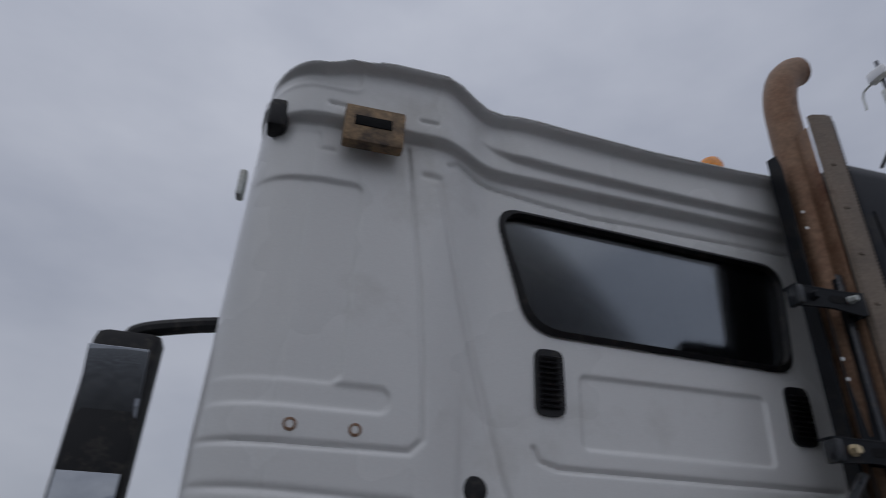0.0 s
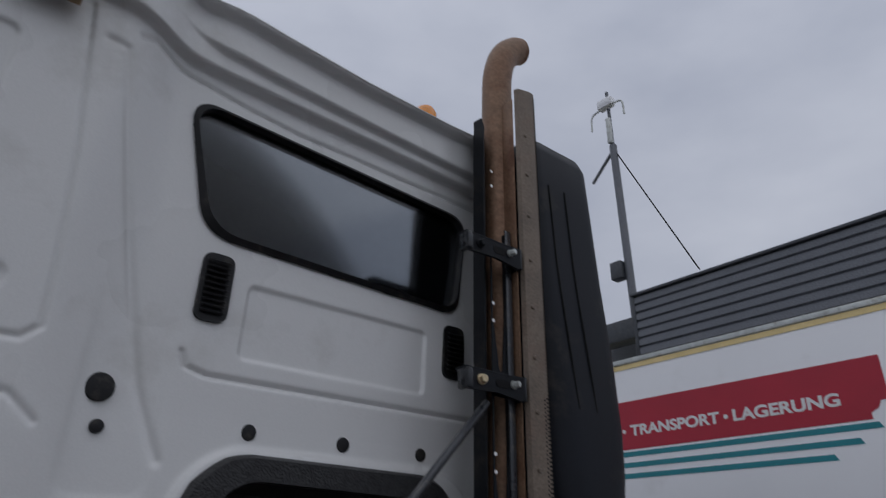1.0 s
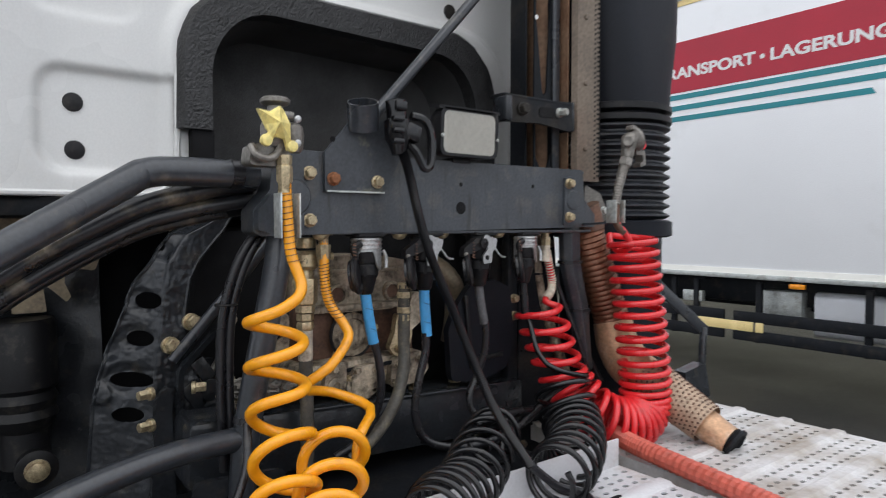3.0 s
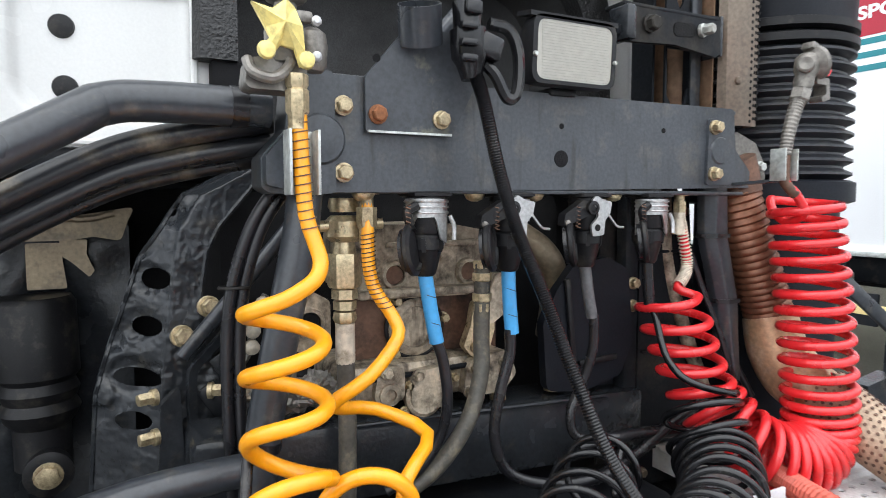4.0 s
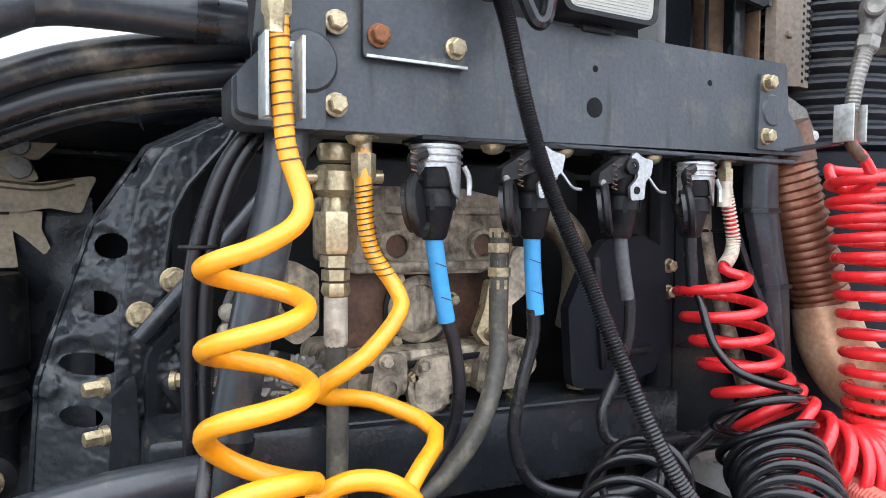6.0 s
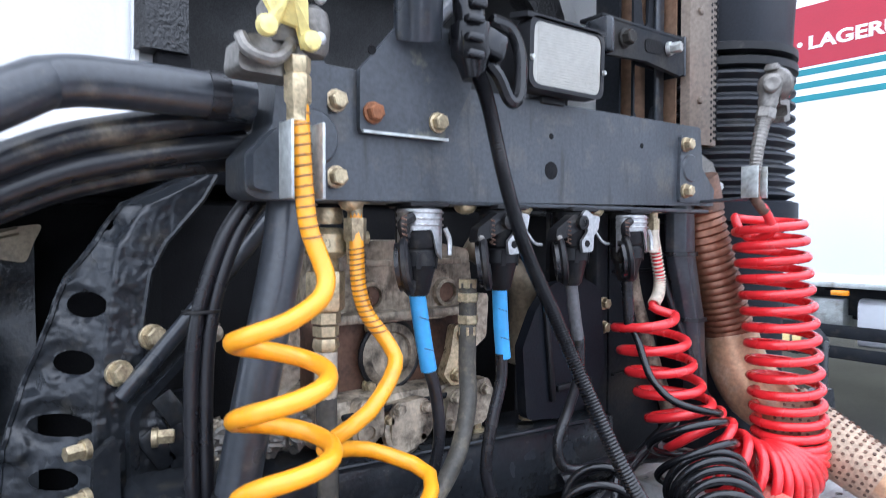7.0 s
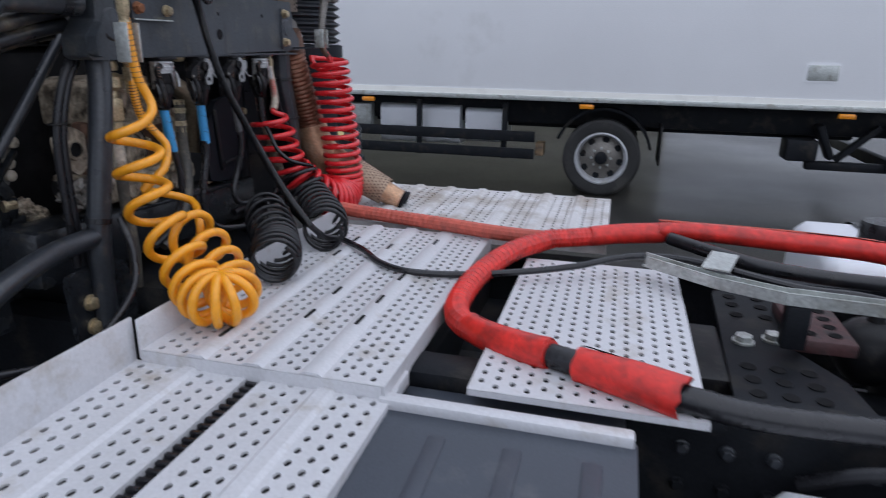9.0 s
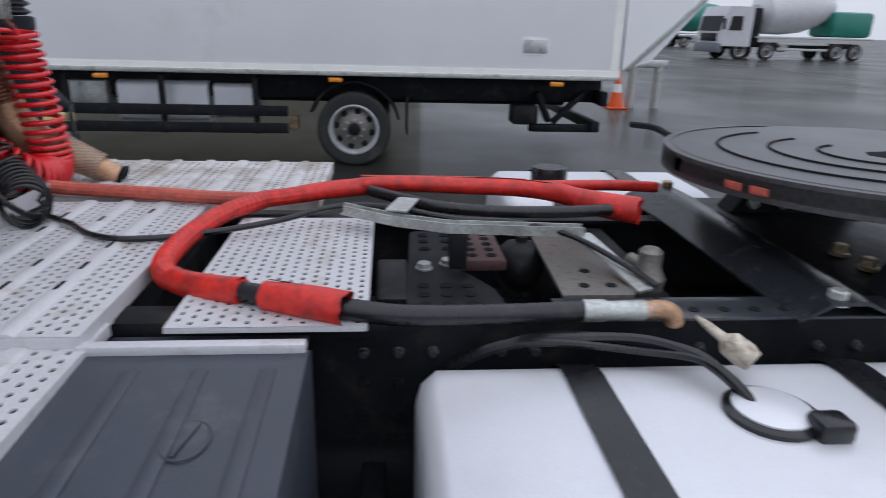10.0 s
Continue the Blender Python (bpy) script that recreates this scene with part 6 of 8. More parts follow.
def hanging_coupling():
    """The right-hand palm coupling on its slanting hose neck, seen from its edge."""
    y = -0.1
    g = thing("palm_coupling", (0.44, y, 1.62), "grey cast palm coupling with a red dust flap", "air coupling", "palm couplings")
    neck = curve([(0.404, y, 1.6), (0.41, y, 1.635), (0.424, y, 1.675), (0.436, y, 1.7)], 12)
    part("hose_neck", Shape().tube(neck, [0.0095 + 0.0009 * (k % 2) + 0.00008 * k for k in range(len(neck))], 14), DULL, g, "ribbed grey hose neck", angle=20)
    part("hose_nut", Shape().lathe((0.434, y, 1.693), (0.35, 0, 1), [(0.014, 0), (0.017, 0.003), (0.017, 0.02), (0.014, 0.024)], 6), DULL, g)
    part("body", Shape().lathe((0.442, y, 1.715), (0.3, 0, 1), [(0.014, 0), (0.017, 0.012), (0.016, 0.024), (0.021, 0.034), (0.022, 0.052), (0.017, 0.06), (0.0, 0.062)], 20), DULL, g, "grey cast coupling body")
    part("boss", Shape().lathe((0.45, y, 1.752), (-0.8, -0.55, 0.05), [(0.013, 0), (0.013, 0.026), (0.0145, 0.028), (0.0145, 0.034), (0.011, 0.036), (0.0, 0.034)], 20), DULL, g, "round grey boss")
    part("palm_face", Shape().lathe((0.452, y, 1.756), (0.9, -0.2, 0.25), [(0.016, 0), (0.022, 0.01), (0.03, 0.016), (0.03, 0.024), (0.024, 0.026), (0.0, 0.024)], 22), DULL, g)
    part("crown", Shape().box((0.466, y, 1.787), (0.03, 0.024, 0.014), 0.004, Euler((0, 0.3, 0)).to_matrix()), DULL, g)
    part("claw", Shape().prism(rounded([(0.464, 1.738), (0.5, 1.736), (0.504, 1.7), (0.482, 1.694), (0.48, 1.704), (0.493, 1.708), (0.491, 1.725), (0.466, 1.724)], 0.004, 3), "y", y - 0.012, y + 0.012), DULL, g)
    part("dust_flap", Shape().prism(rounded([(0.478, 1.772), (0.49, 1.775), (0.503, 1.748), (0.494, 1.738), (0.484, 1.745)], 0.003, 3), "y", y - 0.014, y + 0.008), RED, g, "red dust flap")
    c = thing("hose_clip", (0.402, y, 1.55), "bright steel clip holding the red hose", "clip")
    for dx in (-0.017, 0.015):
        part("clip_arm", Shape().box((0.403 + dx, y, 1.583), (0.003, 0.03, 0.055), 0.001), GALV, c)
    part("clip_back", Shape().box((0.402, y + 0.014, 1.583), (0.032, 0.003, 0.055), 0.001), GALV, c)
    part("clip_bracket", Shape().bar((0.4, y + 0.016, 1.556), (0.408, 0.01, 1.552), 0.022, 0.005), BEAM, c)
    part("end_hose", Shape().tube([(0.404, y, 1.6), (0.404, y, 1.56), (0.41, y - 0.004, 1.545), (0.424, y - 0.008, 1.532)], 0.0088, 12, 5), STAIN, c, "brown spring guard")


hanging_coupling()


def coil_hose(name, before, rows, after, r, mat, label, turn0=0.0, steps=20, level=False):
    pts = np.concatenate([np.array(p, float).reshape(-1, 3) for p in (before, helix(rows, steps, turn0, level), after) if len(p)])
    pts = curve(pts, 3)
    t = thing(name, tuple(pts[len(pts) // 2]), label, "air hose", "coiled hoses")
    part("tube", Shape().tube(pts, r, 12), mat, t)
    return t, pts


orange, _ = coil_hose("coiled_air_hose", [(-0.438, -0.078, 1.63), (-0.437, -0.083, 1.565), (-0.434, -0.088, 1.505), (-0.426, -0.096, 1.472), (-0.422, -0.104, 1.449), (-0.433, -0.112, 1.43), (-0.464, -0.113, 1.412), (-0.494, -0.103, 1.401)], [
    (-0.461, -0.086, 1.394, 0.044, 0.0), (-0.461, -0.09, 1.322, 0.045, 1.0), (-0.462, -0.103, 1.248, 0.046, 2.0), (-0.475, -0.15, 1.183, 0.047, 2.95), (-0.498, -0.205, 1.128, 0.048, 4.05),
    (-0.526, -0.252, 1.095, 0.048, 5.5), (-0.538, -0.288, 1.082, 0.048, 7.5), (-0.515, -0.31, 1.08, 0.048, 9.7), (-0.478, -0.294, 1.09, 0.048, 11.5), (-0.447, -0.245, 1.115, 0.048, 12.9), (-0.41, -0.185, 1.142, 0.05, 14.1), (-0.365, -0.11, 1.165, 0.052, 15.2)],
    [(-0.32, -0.115, 1.178), (-0.262, -0.055, 1.205), (-0.315, 0.0, 1.232), (-0.39, -0.035, 1.257), (-0.345, -0.055, 1.295), (-0.295, -0.03, 1.335), (-0.292, -0.01, 1.36), (-0.31, 0.01, 1.395), (-0.317, 0.018, 1.43), (-0.316, 0.025, 1.48), (-0.315, 0.03, 1.52)], 0.0095, ORANGE, "orange coiled air hose piled on the white deck", math.pi)
for zs, xs, ys, ends, n_w in (([1.44, 1.472, 1.505, 1.565, 1.63], [-0.426, -0.426, -0.434, -0.437, -0.438], [-0.108, -0.096, -0.088, -0.083, -0.078], (1.63, 1.49), 15), ([1.36, 1.395, 1.43, 1.48, 1.52], [-0.292, -0.31, -0.317, -0.316, -0.315], [-0.01, 0.01, 0.018, 0.025, 0.03], (1.475, 1.375), 17)):
    for z in np.linspace(*ends, n_w):
        x, y = np.interp(z, zs, xs), np.interp(z, zs, ys)
        part("guard_wire", Shape().tube([(x + 0.0101 * math.cos(a), y + 0.0101 * math.sin(a), z + 0.002 * math.cos(a)) for a in np.arange(14) * math.pi / 7], 0.0008, 5, closed=True), STAIN, orange)
n = thing("hose_fitting", (-0.315, 0.03, 1.47), "zinc-plated hose fitting below the beam", "pipe fitting")
for prof, z, seg in (([(0.018, 0), (0.018, 0.005)], 1.535, 18), ([(0.01, 0), (0.01, 0.02)], 1.53, 12), ([(0.0145, 0), (0.0145, 0.026), (0.012, 0.03)], 1.512, 6), ([(0.0115, 0), (0.0105, 0.03)], 1.485, 14)):
    part("piece", Shape().lathe((-0.315, 0.03, z), (0, 0, -1), prof, seg), ZINC, n)

red, _ = coil_hose("coiled_air_hose", [(0.404, -0.1, 1.56), (0.41, -0.104, 1.545), (0.424, -0.108, 1.534)], [
    (0.48, -0.085, 1.53, 0.05, 0.0), (0.49, -0.082, 1.515, 0.057, 0.6), (0.494, -0.09, 1.43, 0.058, 3.5), (0.498, -0.105, 1.3, 0.058, 7.9), (0.502, -0.115, 1.18, 0.058, 12.0), (0.492, -0.125, 1.11, 0.058, 15.4), (0.452, -0.13, 1.07, 0.058, 19.6), (0.395, -0.118, 1.07, 0.057, 23.1), (0.336, -0.088, 1.105, 0.056, 25.9), (0.304, -0.028, 1.178, 0.058, 28.5), (0.287, 0.008, 1.26, 0.058, 30.9), (0.268, 0.018, 1.328, 0.058, 32.6), (0.272, 0.02, 1.35, 0.042, 33.05)],
    [(0.286, 0.022, 1.362), (0.312, 0.028, 1.385), (0.318, 0.03, 1.41), (0.306, 0.03, 1.456), (0.296, 0.03, 1.491), (0.294, 0.03, 1.52)], 0.0082, RED, "glossy red coiled air hose hanging in a loop", 2.6, level=True)
sleeve = curve([(0.29, 0.022, 1.368), (0.312, 0.028, 1.385), (0.318, 0.03, 1.41), (0.306, 0.03, 1.456), (0.296, 0.03, 1.49)], 7)
for p, q in zip(sleeve, sleeve[1:]):
    d = Vector(q - p).normalized()
    u = d.cross(Vector((0, 1, 0))).normalized()
    w = d.cross(u)
    part("guard_wire", Shape().tube([Vector(p) + (u * math.cos(a) + w * math.sin(a)) * 0.0098 for a in np.arange(12) * math.pi / 6], 0.0017, 6, closed=True), PALE, red)
n = thing("hose_fitting", (0.294, 0.03, 1.46), "zinc-plated hose fitting with a pale guard sleeve", "pipe fitting")
for prof, z, seg, m in (([(0.016, 0), (0.016, 0.005)], 1.535, 18, ZINC), ([(0.009, 0), (0.009, 0.02)], 1.53, 12, ZINC), ([(0.0125, 0), (0.0125, 0.02)], 1.52, 6, ZINC), ([(0.0115, 0), (0.011, 0.04)], 1.5, 14, PALE)):
    part("piece", Shape().lathe((0.295, 0.03, z), (0, 0, -1), prof, seg), m, n)

black1, _ = coil_hose("coiled_cable", [(0.216, 0.018, 1.34), (0.212, 0.0, 1.315), (0.203, -0.03, 1.262), (0.2, -0.06, 1.236), (0.21, -0.08, 1.222), (0.24, -0.1, 1.21), (0.29, -0.105, 1.197), (0.312, -0.085, 1.19)], [
    (0.252, -0.068, 1.178, 0.06, 0.0), (0.242, -0.088, 1.14, 0.066, 1.1), (0.23, -0.115, 1.105, 0.064, 2.3), (0.19, -0.165, 1.084, 0.06, 4.6), (0.11, -0.225, 1.08, 0.058, 6.8), (0.03, -0.265, 1.078, 0.058, 9.0), (-0.02, -0.28, 1.076, 0.05, 10.2)],
    [], 0.0062, LOOM, "black coiled cable tangled with the red hose", 0.0)
black2, _ = coil_hose("coiled_cable", [(0.12, -0.03, 1.09), (0.08, -0.06, 1.12)], [
    (0.05, -0.08, 1.11, 0.045, 0.0), (0.0, -0.1, 1.11, 0.055, 0.9), (-0.08, -0.16, 1.095, 0.058, 2.8), (-0.17, -0.225, 1.084, 0.054, 5.6), (-0.25, -0.265, 1.082, 0.058, 9.0), (-0.29, -0.285, 1.078, 0.048, 11.4)],
    [], 0.0056, LOOM, "black coiled cable lying at the front of the deck", 0.0)

loom = thing("cable_loom", (-0.1, -0.08, 1.2), "black corrugated cable conduit hanging from the plug", "cable")
lp = curve([(-0.19, -0.052, 1.7), (-0.182, -0.066, 1.655), (-0.163, -0.077, 1.56), (-0.14, -0.09, 1.475), (-0.116, -0.118, 1.39), (-0.1, -0.158, 1.3), (-0.078, -0.204, 1.2), (-0.03, -0.245, 1.1)], 56)
part("conduit", Shape().tube(lp, [0.0086 + 0.0015 * (k % 2 == 0) for k in range(len(lp))], 12), LOOM, loom, angle=28)
part("cable", Shape().tube([(-0.03, -0.245, 1.1), (0.03, -0.262, 1.05), (0.075, -0.29, 1.033), (0.01, -0.385, 1.03), (-0.075, -0.465, 1.029), (-0.118, -0.56, 1.028), (-0.1, -0.69, 1.028), (-0.055, -0.82, 1.033), (0.0, -0.96, 1.045), (0.06, -1.06, 1.058), (0.075, -1.14, 1.066), (0.05, -1.25, 1.07), (-0.04, -1.45, 1.06), (-0.05, -1.6, 1.055), (-0.12, -1.75, 1.04), (-0.25, -1.87, 1.0), (-0.32, -1.93, 0.97)], 0.0085, 8, 6), RUBBER, loom)

# ---- pipes, rails and brackets on the driver's side ----
hand = thing("side_rail_tube", (-0.7, 0.0, 1.0), "grey painted bent guard tube beside the beam", "guard rail")
part("upper_tube", Shape().tube(curve([(-0.45, 0.02, 1.638), (-0.58, 0.02, 1.638), (-0.635, 0.018, 1.632), (-0.678, 0.004, 1.608), (-0.89, -0.045, 1.475), (-0.935, -0.055, 1.435), (-0.952, -0.057, 1.37), (-0.945, -0.055, 1.0)], 8), 0.0245, 16), STEEL, hand)
part("tube_clamp", Shape().lathe((-0.478, 0.02, 1.638), (-1, 0, 0), [(0.026, 0), (0.026, 0.02)], 16), RUBBER, hand)
part("standpipe", Shape().tube(curve([(-0.402, 0.03, 1.54), (-0.412, 0.025, 1.47), (-0.438, 0.022, 1.35), (-0.465, 0.026, 1.21), (-0.477, 0.028, 1.1), (-0.482, 0.03, 0.95)], 8), 0.024, 16), STEEL, hand, "grey standpipe below the beam")
part("pipe_band", Shape().lathe((-0.466, 0.026, 1.205), (-0.2, 0, -1), [(0.0265, 0), (0.0265, 0.012)], 16), RUBBER, hand)
part("lower_tube", Shape().tube([(-0.475, 0.03, 1.168), (-0.62, 0.02, 1.163), (-0.79, -0.015, 1.135), (-0.94, -0.05, 1.07)], 0.022, 14, 4), STEEL, hand)
for k, (r, dy, dz) in enumerate(((0.017, 0.06, 0.018), (0.0145, 0.065, -0.012), (0.011, 0.1, -0.03))):
    hose("air_pipe", [(-0.44, dy, 1.61 + dz), (-0.555, dy, 1.586 + dz), (-0.66, dy + 0.005, 1.55 + dz), (-0.83, dy, 1.45 + dz), (-0.95, dy, 1.33 + dz), (-1.0, dy, 1.1 + dz)], r, DUSTY, "thick black air pipe under the guard tube", "hose", group="air pipes")
for k, (x0, x1) in enumerate(((-0.44, -0.452), (-0.425, -0.436))):
    hose("air_pipe", [(x0 + 0.01, 0.06, 1.545), (x0 - 0.03, 0.065, 1.48), (x1 - 0.045, 0.07, 1.38), (x1 - 0.05, 0.07, 1.25), (x1 - 0.045, 0.07, 1.1)], 0.0085, RUBBER, "thin black pipe beside the standpipe", "hose", group="thin pipes")
part("cable_tie", Shape().tube([(-0.49 + 0.02 * math.cos(a), 0.07 + 0.014 * math.sin(a), 1.405) for a in np.arange(14) * math.pi / 7], 0.0022, 6, closed=True), BLACK, hand)
part("diagonal_stay", Shape().tube([(-0.3, 0.215, 1.575), (-0.43, 0.228, 1.412), (-0.542, 0.238, 1.28)], 0.0145, 14, 3, flat=0.8), STEEL, hand, "grey diagonal stay")


def suspension_bracket():
    b = thing("cab_bracket", (-0.55, 0.27, 1.05), "dark pressed steel cab bracket with oval holes", "bracket")
    zz = np.arange(1.0, 1.578, 0.0025)
    right = np.interp(zz, [1.0, 1.22, 1.3, 1.36, 1.44, 1.48, 1.54, 1.575], [-0.48, -0.482, -0.51, -0.512, -0.5, -0.48, -0.43, -0.41])
    fold = np.interp(zz, [1.0, 1.24, 1.34, 1.41, 1.48, 1.53, 1.56, 1.575], [-0.58, -0.572, -0.56, -0.552, -0.538, -0.505, -0.45, -0.425])
    left = np.interp(zz, [1.0, 1.21, 1.27, 1.37, 1.43, 1.53, 1.57, 1.575], [-0.68, -0.665, -0.648, -0.615, -0.595, -0.53, -0.455, -0.44])
    n_col = 90
    gx = right[:, None] + (left - right)[:, None] * np.linspace(0, 1, n_col)[None, :]
    gz = zz[:, None] + 0 * gx
    gy = 0.262 + 0.9 * np.maximum(0, fold[:, None] - gx)
    gy += 0.006 / (1 + np.exp(np.clip((gx - fold[:, None]) / 0.0015, -40, 40)))
    # pressed dimples along the wing
    for px, pz, dip, rad in ((-0.546, 1.5, 0.012, 0.018), (-0.604, 1.448, 0.012, 0.019), (-0.632, 1.383, -0.01, 0.017), (-0.64, 1.299, 0.012, 0.02), (-0.658, 1.21, -0.012, 0.02), (-0.585, 1.398, 0.008, 0.024), (-0.603, 1.323, 0.008, 0.022), (-0.615, 1.24, 0.01, 0.03)):
        e = np.hypot(gx - px, gz - pz)
        gy += dip / (1 + np.exp(np.clip((e - rad) / 0.0028, -40, 40)))
    gy += np.array([[0.0035 * noise.noise((x * 34, z * 34, 3)) + 0.0016 * noise.noise((x * 110, z * 110, 7)) for x, z in zip(rx_, rz_)] for rx_, rz_ in zip(gx, gz)])
    gone = np.zeros(gx.shape, bool)
    for px, pz, rx, rz in ((-0.573, 1.398, 0.02, 0.017), (-0.588, 1.322, 0.021, 0.016), (-0.604, 1.239, 0.034, 0.015), (-0.612, 1.17, 0.026, 0.015), (-0.546, 1.506, 0.007, 0.009)):
        e = np.sqrt(((gx - px) / rx) ** 2 + ((gz - pz) / rz) ** 2) + 1e-6
        inside = e < 1
        flat = inside & (gx < fold[:, None] - 0.001)
        inside = flat
        gone |= inside & np.roll(inside, -1, 0) & np.roll(inside, -1, 1) & np.roll(np.roll(inside, -1, 0), -1, 1)
        gx, gz = np.where(inside, px + (gx - px) / e, gx), np.where(inside, pz + (gz - pz) / e, gz)
    web = Shape()
    web.v = [tuple(p) for p in np.stack([gx, gy, gz], -1).reshape(-1, 3)]
    web.f = [(i * n_col + j, i * n_col + j + 1, (i + 1) * n_col + j + 1, (i + 1) * n_col + j) for i in range(len(zz) - 1) for j in range(n_col - 1) if not gone[i, j]]
    part("pressed_web", web, BRACKET, b, "pressed steel web with punched holes", angle=30)
    part("web_edge", Shape().tube([(x, 0.264, z) for x, z in zip(right, zz)], 0.004, 6), BRACKET, b)
    part("web_edge", Shape().tube([(x, y, z) for x, y, z in zip(left, gy[:, -1], zz)], 0.004, 6), BRACKET, b)
    part("top_cap", Shape().tube([(-0.54, 0.3, 1.575), (-0.48, 0.3, 1.6), (-0.4, 0.3, 1.6)], 0.03, 12, 4, flat=0.7), INTAKE, b)
    for x, y, z in ((-0.5, 0.262, 1.352), (-0.541, 0.262, 1.308)):
        part("bolt", Shape().hex_bolt((x, y, z), (0.1, -1, 0.1), 0.014, 0.03), ZINC, b, "pale zinc-plated bolt")
    for x, z in ((-0.585, 1.222), (-0.518, 1.222), (-0.518, 1.163), (-0.585, 1.16)):
        part("bolt", Shape().hex_bolt((x + (0.012 if x > -0.55 else 0.004), 0.236, z), (1 if x > -0.55 else -1, -0.35, 0), 0.0105, 0.028), ZINC, b)
    part("hook_bar", Shape().tube(curve([(-0.455, 0.235, 1.335), (-0.505, 0.233, 1.285), (-0.526, 0.232, 1.262), (-0.531, 0.23, 1.235), (-0.53, 0.23, 1.15)], 5), 0.012, 4, flat=0.7), BRACKET, b, angle=20)
    for p0, p1 in (((-0.49, 0.262, 1.272), (-0.462, 0.262, 1.23)), ((-0.462, 0.262, 1.23), (-0.468, 0.262, 1.18)), ((-0.51, 0.262, 1.222), (-0.478, 0.262, 1.172)), ((-0.478, 0.262, 1.172), (-0.435, 0.262, 1.172))):
        part("stiffener", Shape().bar(p0, p1, 0.03, 0.012, 0.003, (0, 1, 0)), BRACKET, b)
    part("side_plate", Shape().prism(rounded([(-0.575, 1.21), (-0.548, 1.236), (-0.538, 0.95), (-0.59, 0.95)], 0.006, 3), "y", 0.228, 0.25), BRACKET, b)
    cross = thing("cab_cross_tube", (0, 0.2, 1.05), "dark grey cross beam below the connections", "beam")
    part("beam", Shape().bar((-0.545, 0.18, 1.117), (0.3, 0.17, 1.085), 0.12, 0.13, 0.015), BRACKET, cross)
    part("seam", Shape().bar((-0.3, 0.115, 1.165), (0.2, 0.105, 1.145), 0.006, 0.004), RAIL, cross)
    for x in (-0.02, 0.1):
        part("bolt", Shape().hex_bolt((x, 0.15, 1.163), (0, 0, 1), 0.012, 0.02), ZINC, cross)
    cheek = part("cheek_plate", Shape().prism(rounded([(-0.56, 1.1), (-0.39, 1.09), (-0.37, 0.94), (-0.55, 0.94)], 0.02, 3), "y", 0.04, 0.055), BRACKET, cross, "dark cheek plate")
    for z in (1.025, 0.97):
        part("bolt", Shape().hex_bolt((-0.51, 0.04, z), (0, -1, 0), 0.015, 0.016), BRASS, cheek, "pale bolt")
    hose("thin_cable", [(-0.5, -0.06, 1.22), (-0.52, -0.1, 1.15), (-0.58, -0.13, 1.085), (-0.72, -0.14, 1.035), (-0.86, -0.13, 1.06), (-0.97, -0.1, 1.1)], 0.007, RUBBER, "thin black cable sagging beside the deck", "cable")
    lev = thing("cab_lock_lever", (-0.73, 0.65, 1.35), "dirty galvanised cab lock lever and pivot", "lever")
    part("ear", Shape().prism(rounded([(-0.807, 1.613), (-0.659, 1.609), (-0.624, 1.594), (-0.652, 1.565), (-0.681, 1.535), (-0.807, 1.535)], 0.008, 4), "y", 0.655, 0.675), DUSTZINC, lev)
    part("lower_ear", Shape().prism(rounded([(-0.795, 1.542), (-0.694, 1.535), (-0.678, 1.497), (-0.795, 1.497)], 0.008, 4), "y", 0.640, 0.655), DUSTZINC, lev)
    for x, z, y in ((-0.711, 1.56, 0.655), (-0.707, 1.519, 0.64)):
        part("pivot_boss", Shape().lathe((x, y, z), (0, -1, 0), [(0.019, 0), (0.018, 0.01), (0.0, 0.011)], 20), DULL, lev)
    part("arm", Shape().prism(rounded([(-0.807, 1.510), (-0.685, 1.494), (-0.640, 1.501), (-0.588, 1.510), (-0.603, 1.480), (-0.616, 1.441), (-0.665, 1.451), (-0.704, 1.444), (-0.807, 1.444)], 0.012, 4), "y", 0.625, 0.650), DUSTZINC, lev, "dusty beige lever arm")
    part("arm_fold", Shape().tube([(-0.795, 0.625, 1.499), (-0.685, 0.625, 1.486), (-0.627, 0.625, 1.497)], 0.0075, 8, 4), DUSTZINC, lev)
    part("hook", Shape().prism(rounded([(-0.724, 1.445), (-0.676, 1.445), (-0.678, 1.415), (-0.665, 1.382), (-0.674, 1.369), (-0.704, 1.400), (-0.724, 1.415)], 0.004, 3), "y", 0.640, 0.650), DUSTZINC, lev)
    part("pale_panel", Shape().prism(rounded([(-0.782, 1.439), (-0.724, 1.439), (-0.714, 1.348), (-0.782, 1.348)], 0.004, 3), "y", 0.650, 0.655), DUSTZINC, lev, "pale dusty panel")
    sh = thing("cab_damper", (-0.76, 0.62, 0.9), "black rubber cab suspension damper", "damper")
    part("boot", Shape().lathe((-0.77, 0.62, 1.34), (0.02, 0, -1), [(0.064, 0), (0.072, 0.012), (0.072, 0.15), (0.062, 0.162), (0.07, 0.18), (0.062, 0.2), (0.07, 0.218), (0.062, 0.236), (0.05, 0.25), (0.05, 0.33)], 24), BLACK, sh)
    part("bearing_housing", Shape().lathe((-0.75, 0.56, 1.02), (0, -1, 0), [(0.04, 0), (0.042, 0.03), (0.03, 0.035)], 20), BLACK, sh)
    part("pivot_bolt", Shape().hex_bolt((-0.75, 0.525, 1.02), (0, -1, 0), 0.02, 0.015), ZINC, sh)


suspension_bracket()


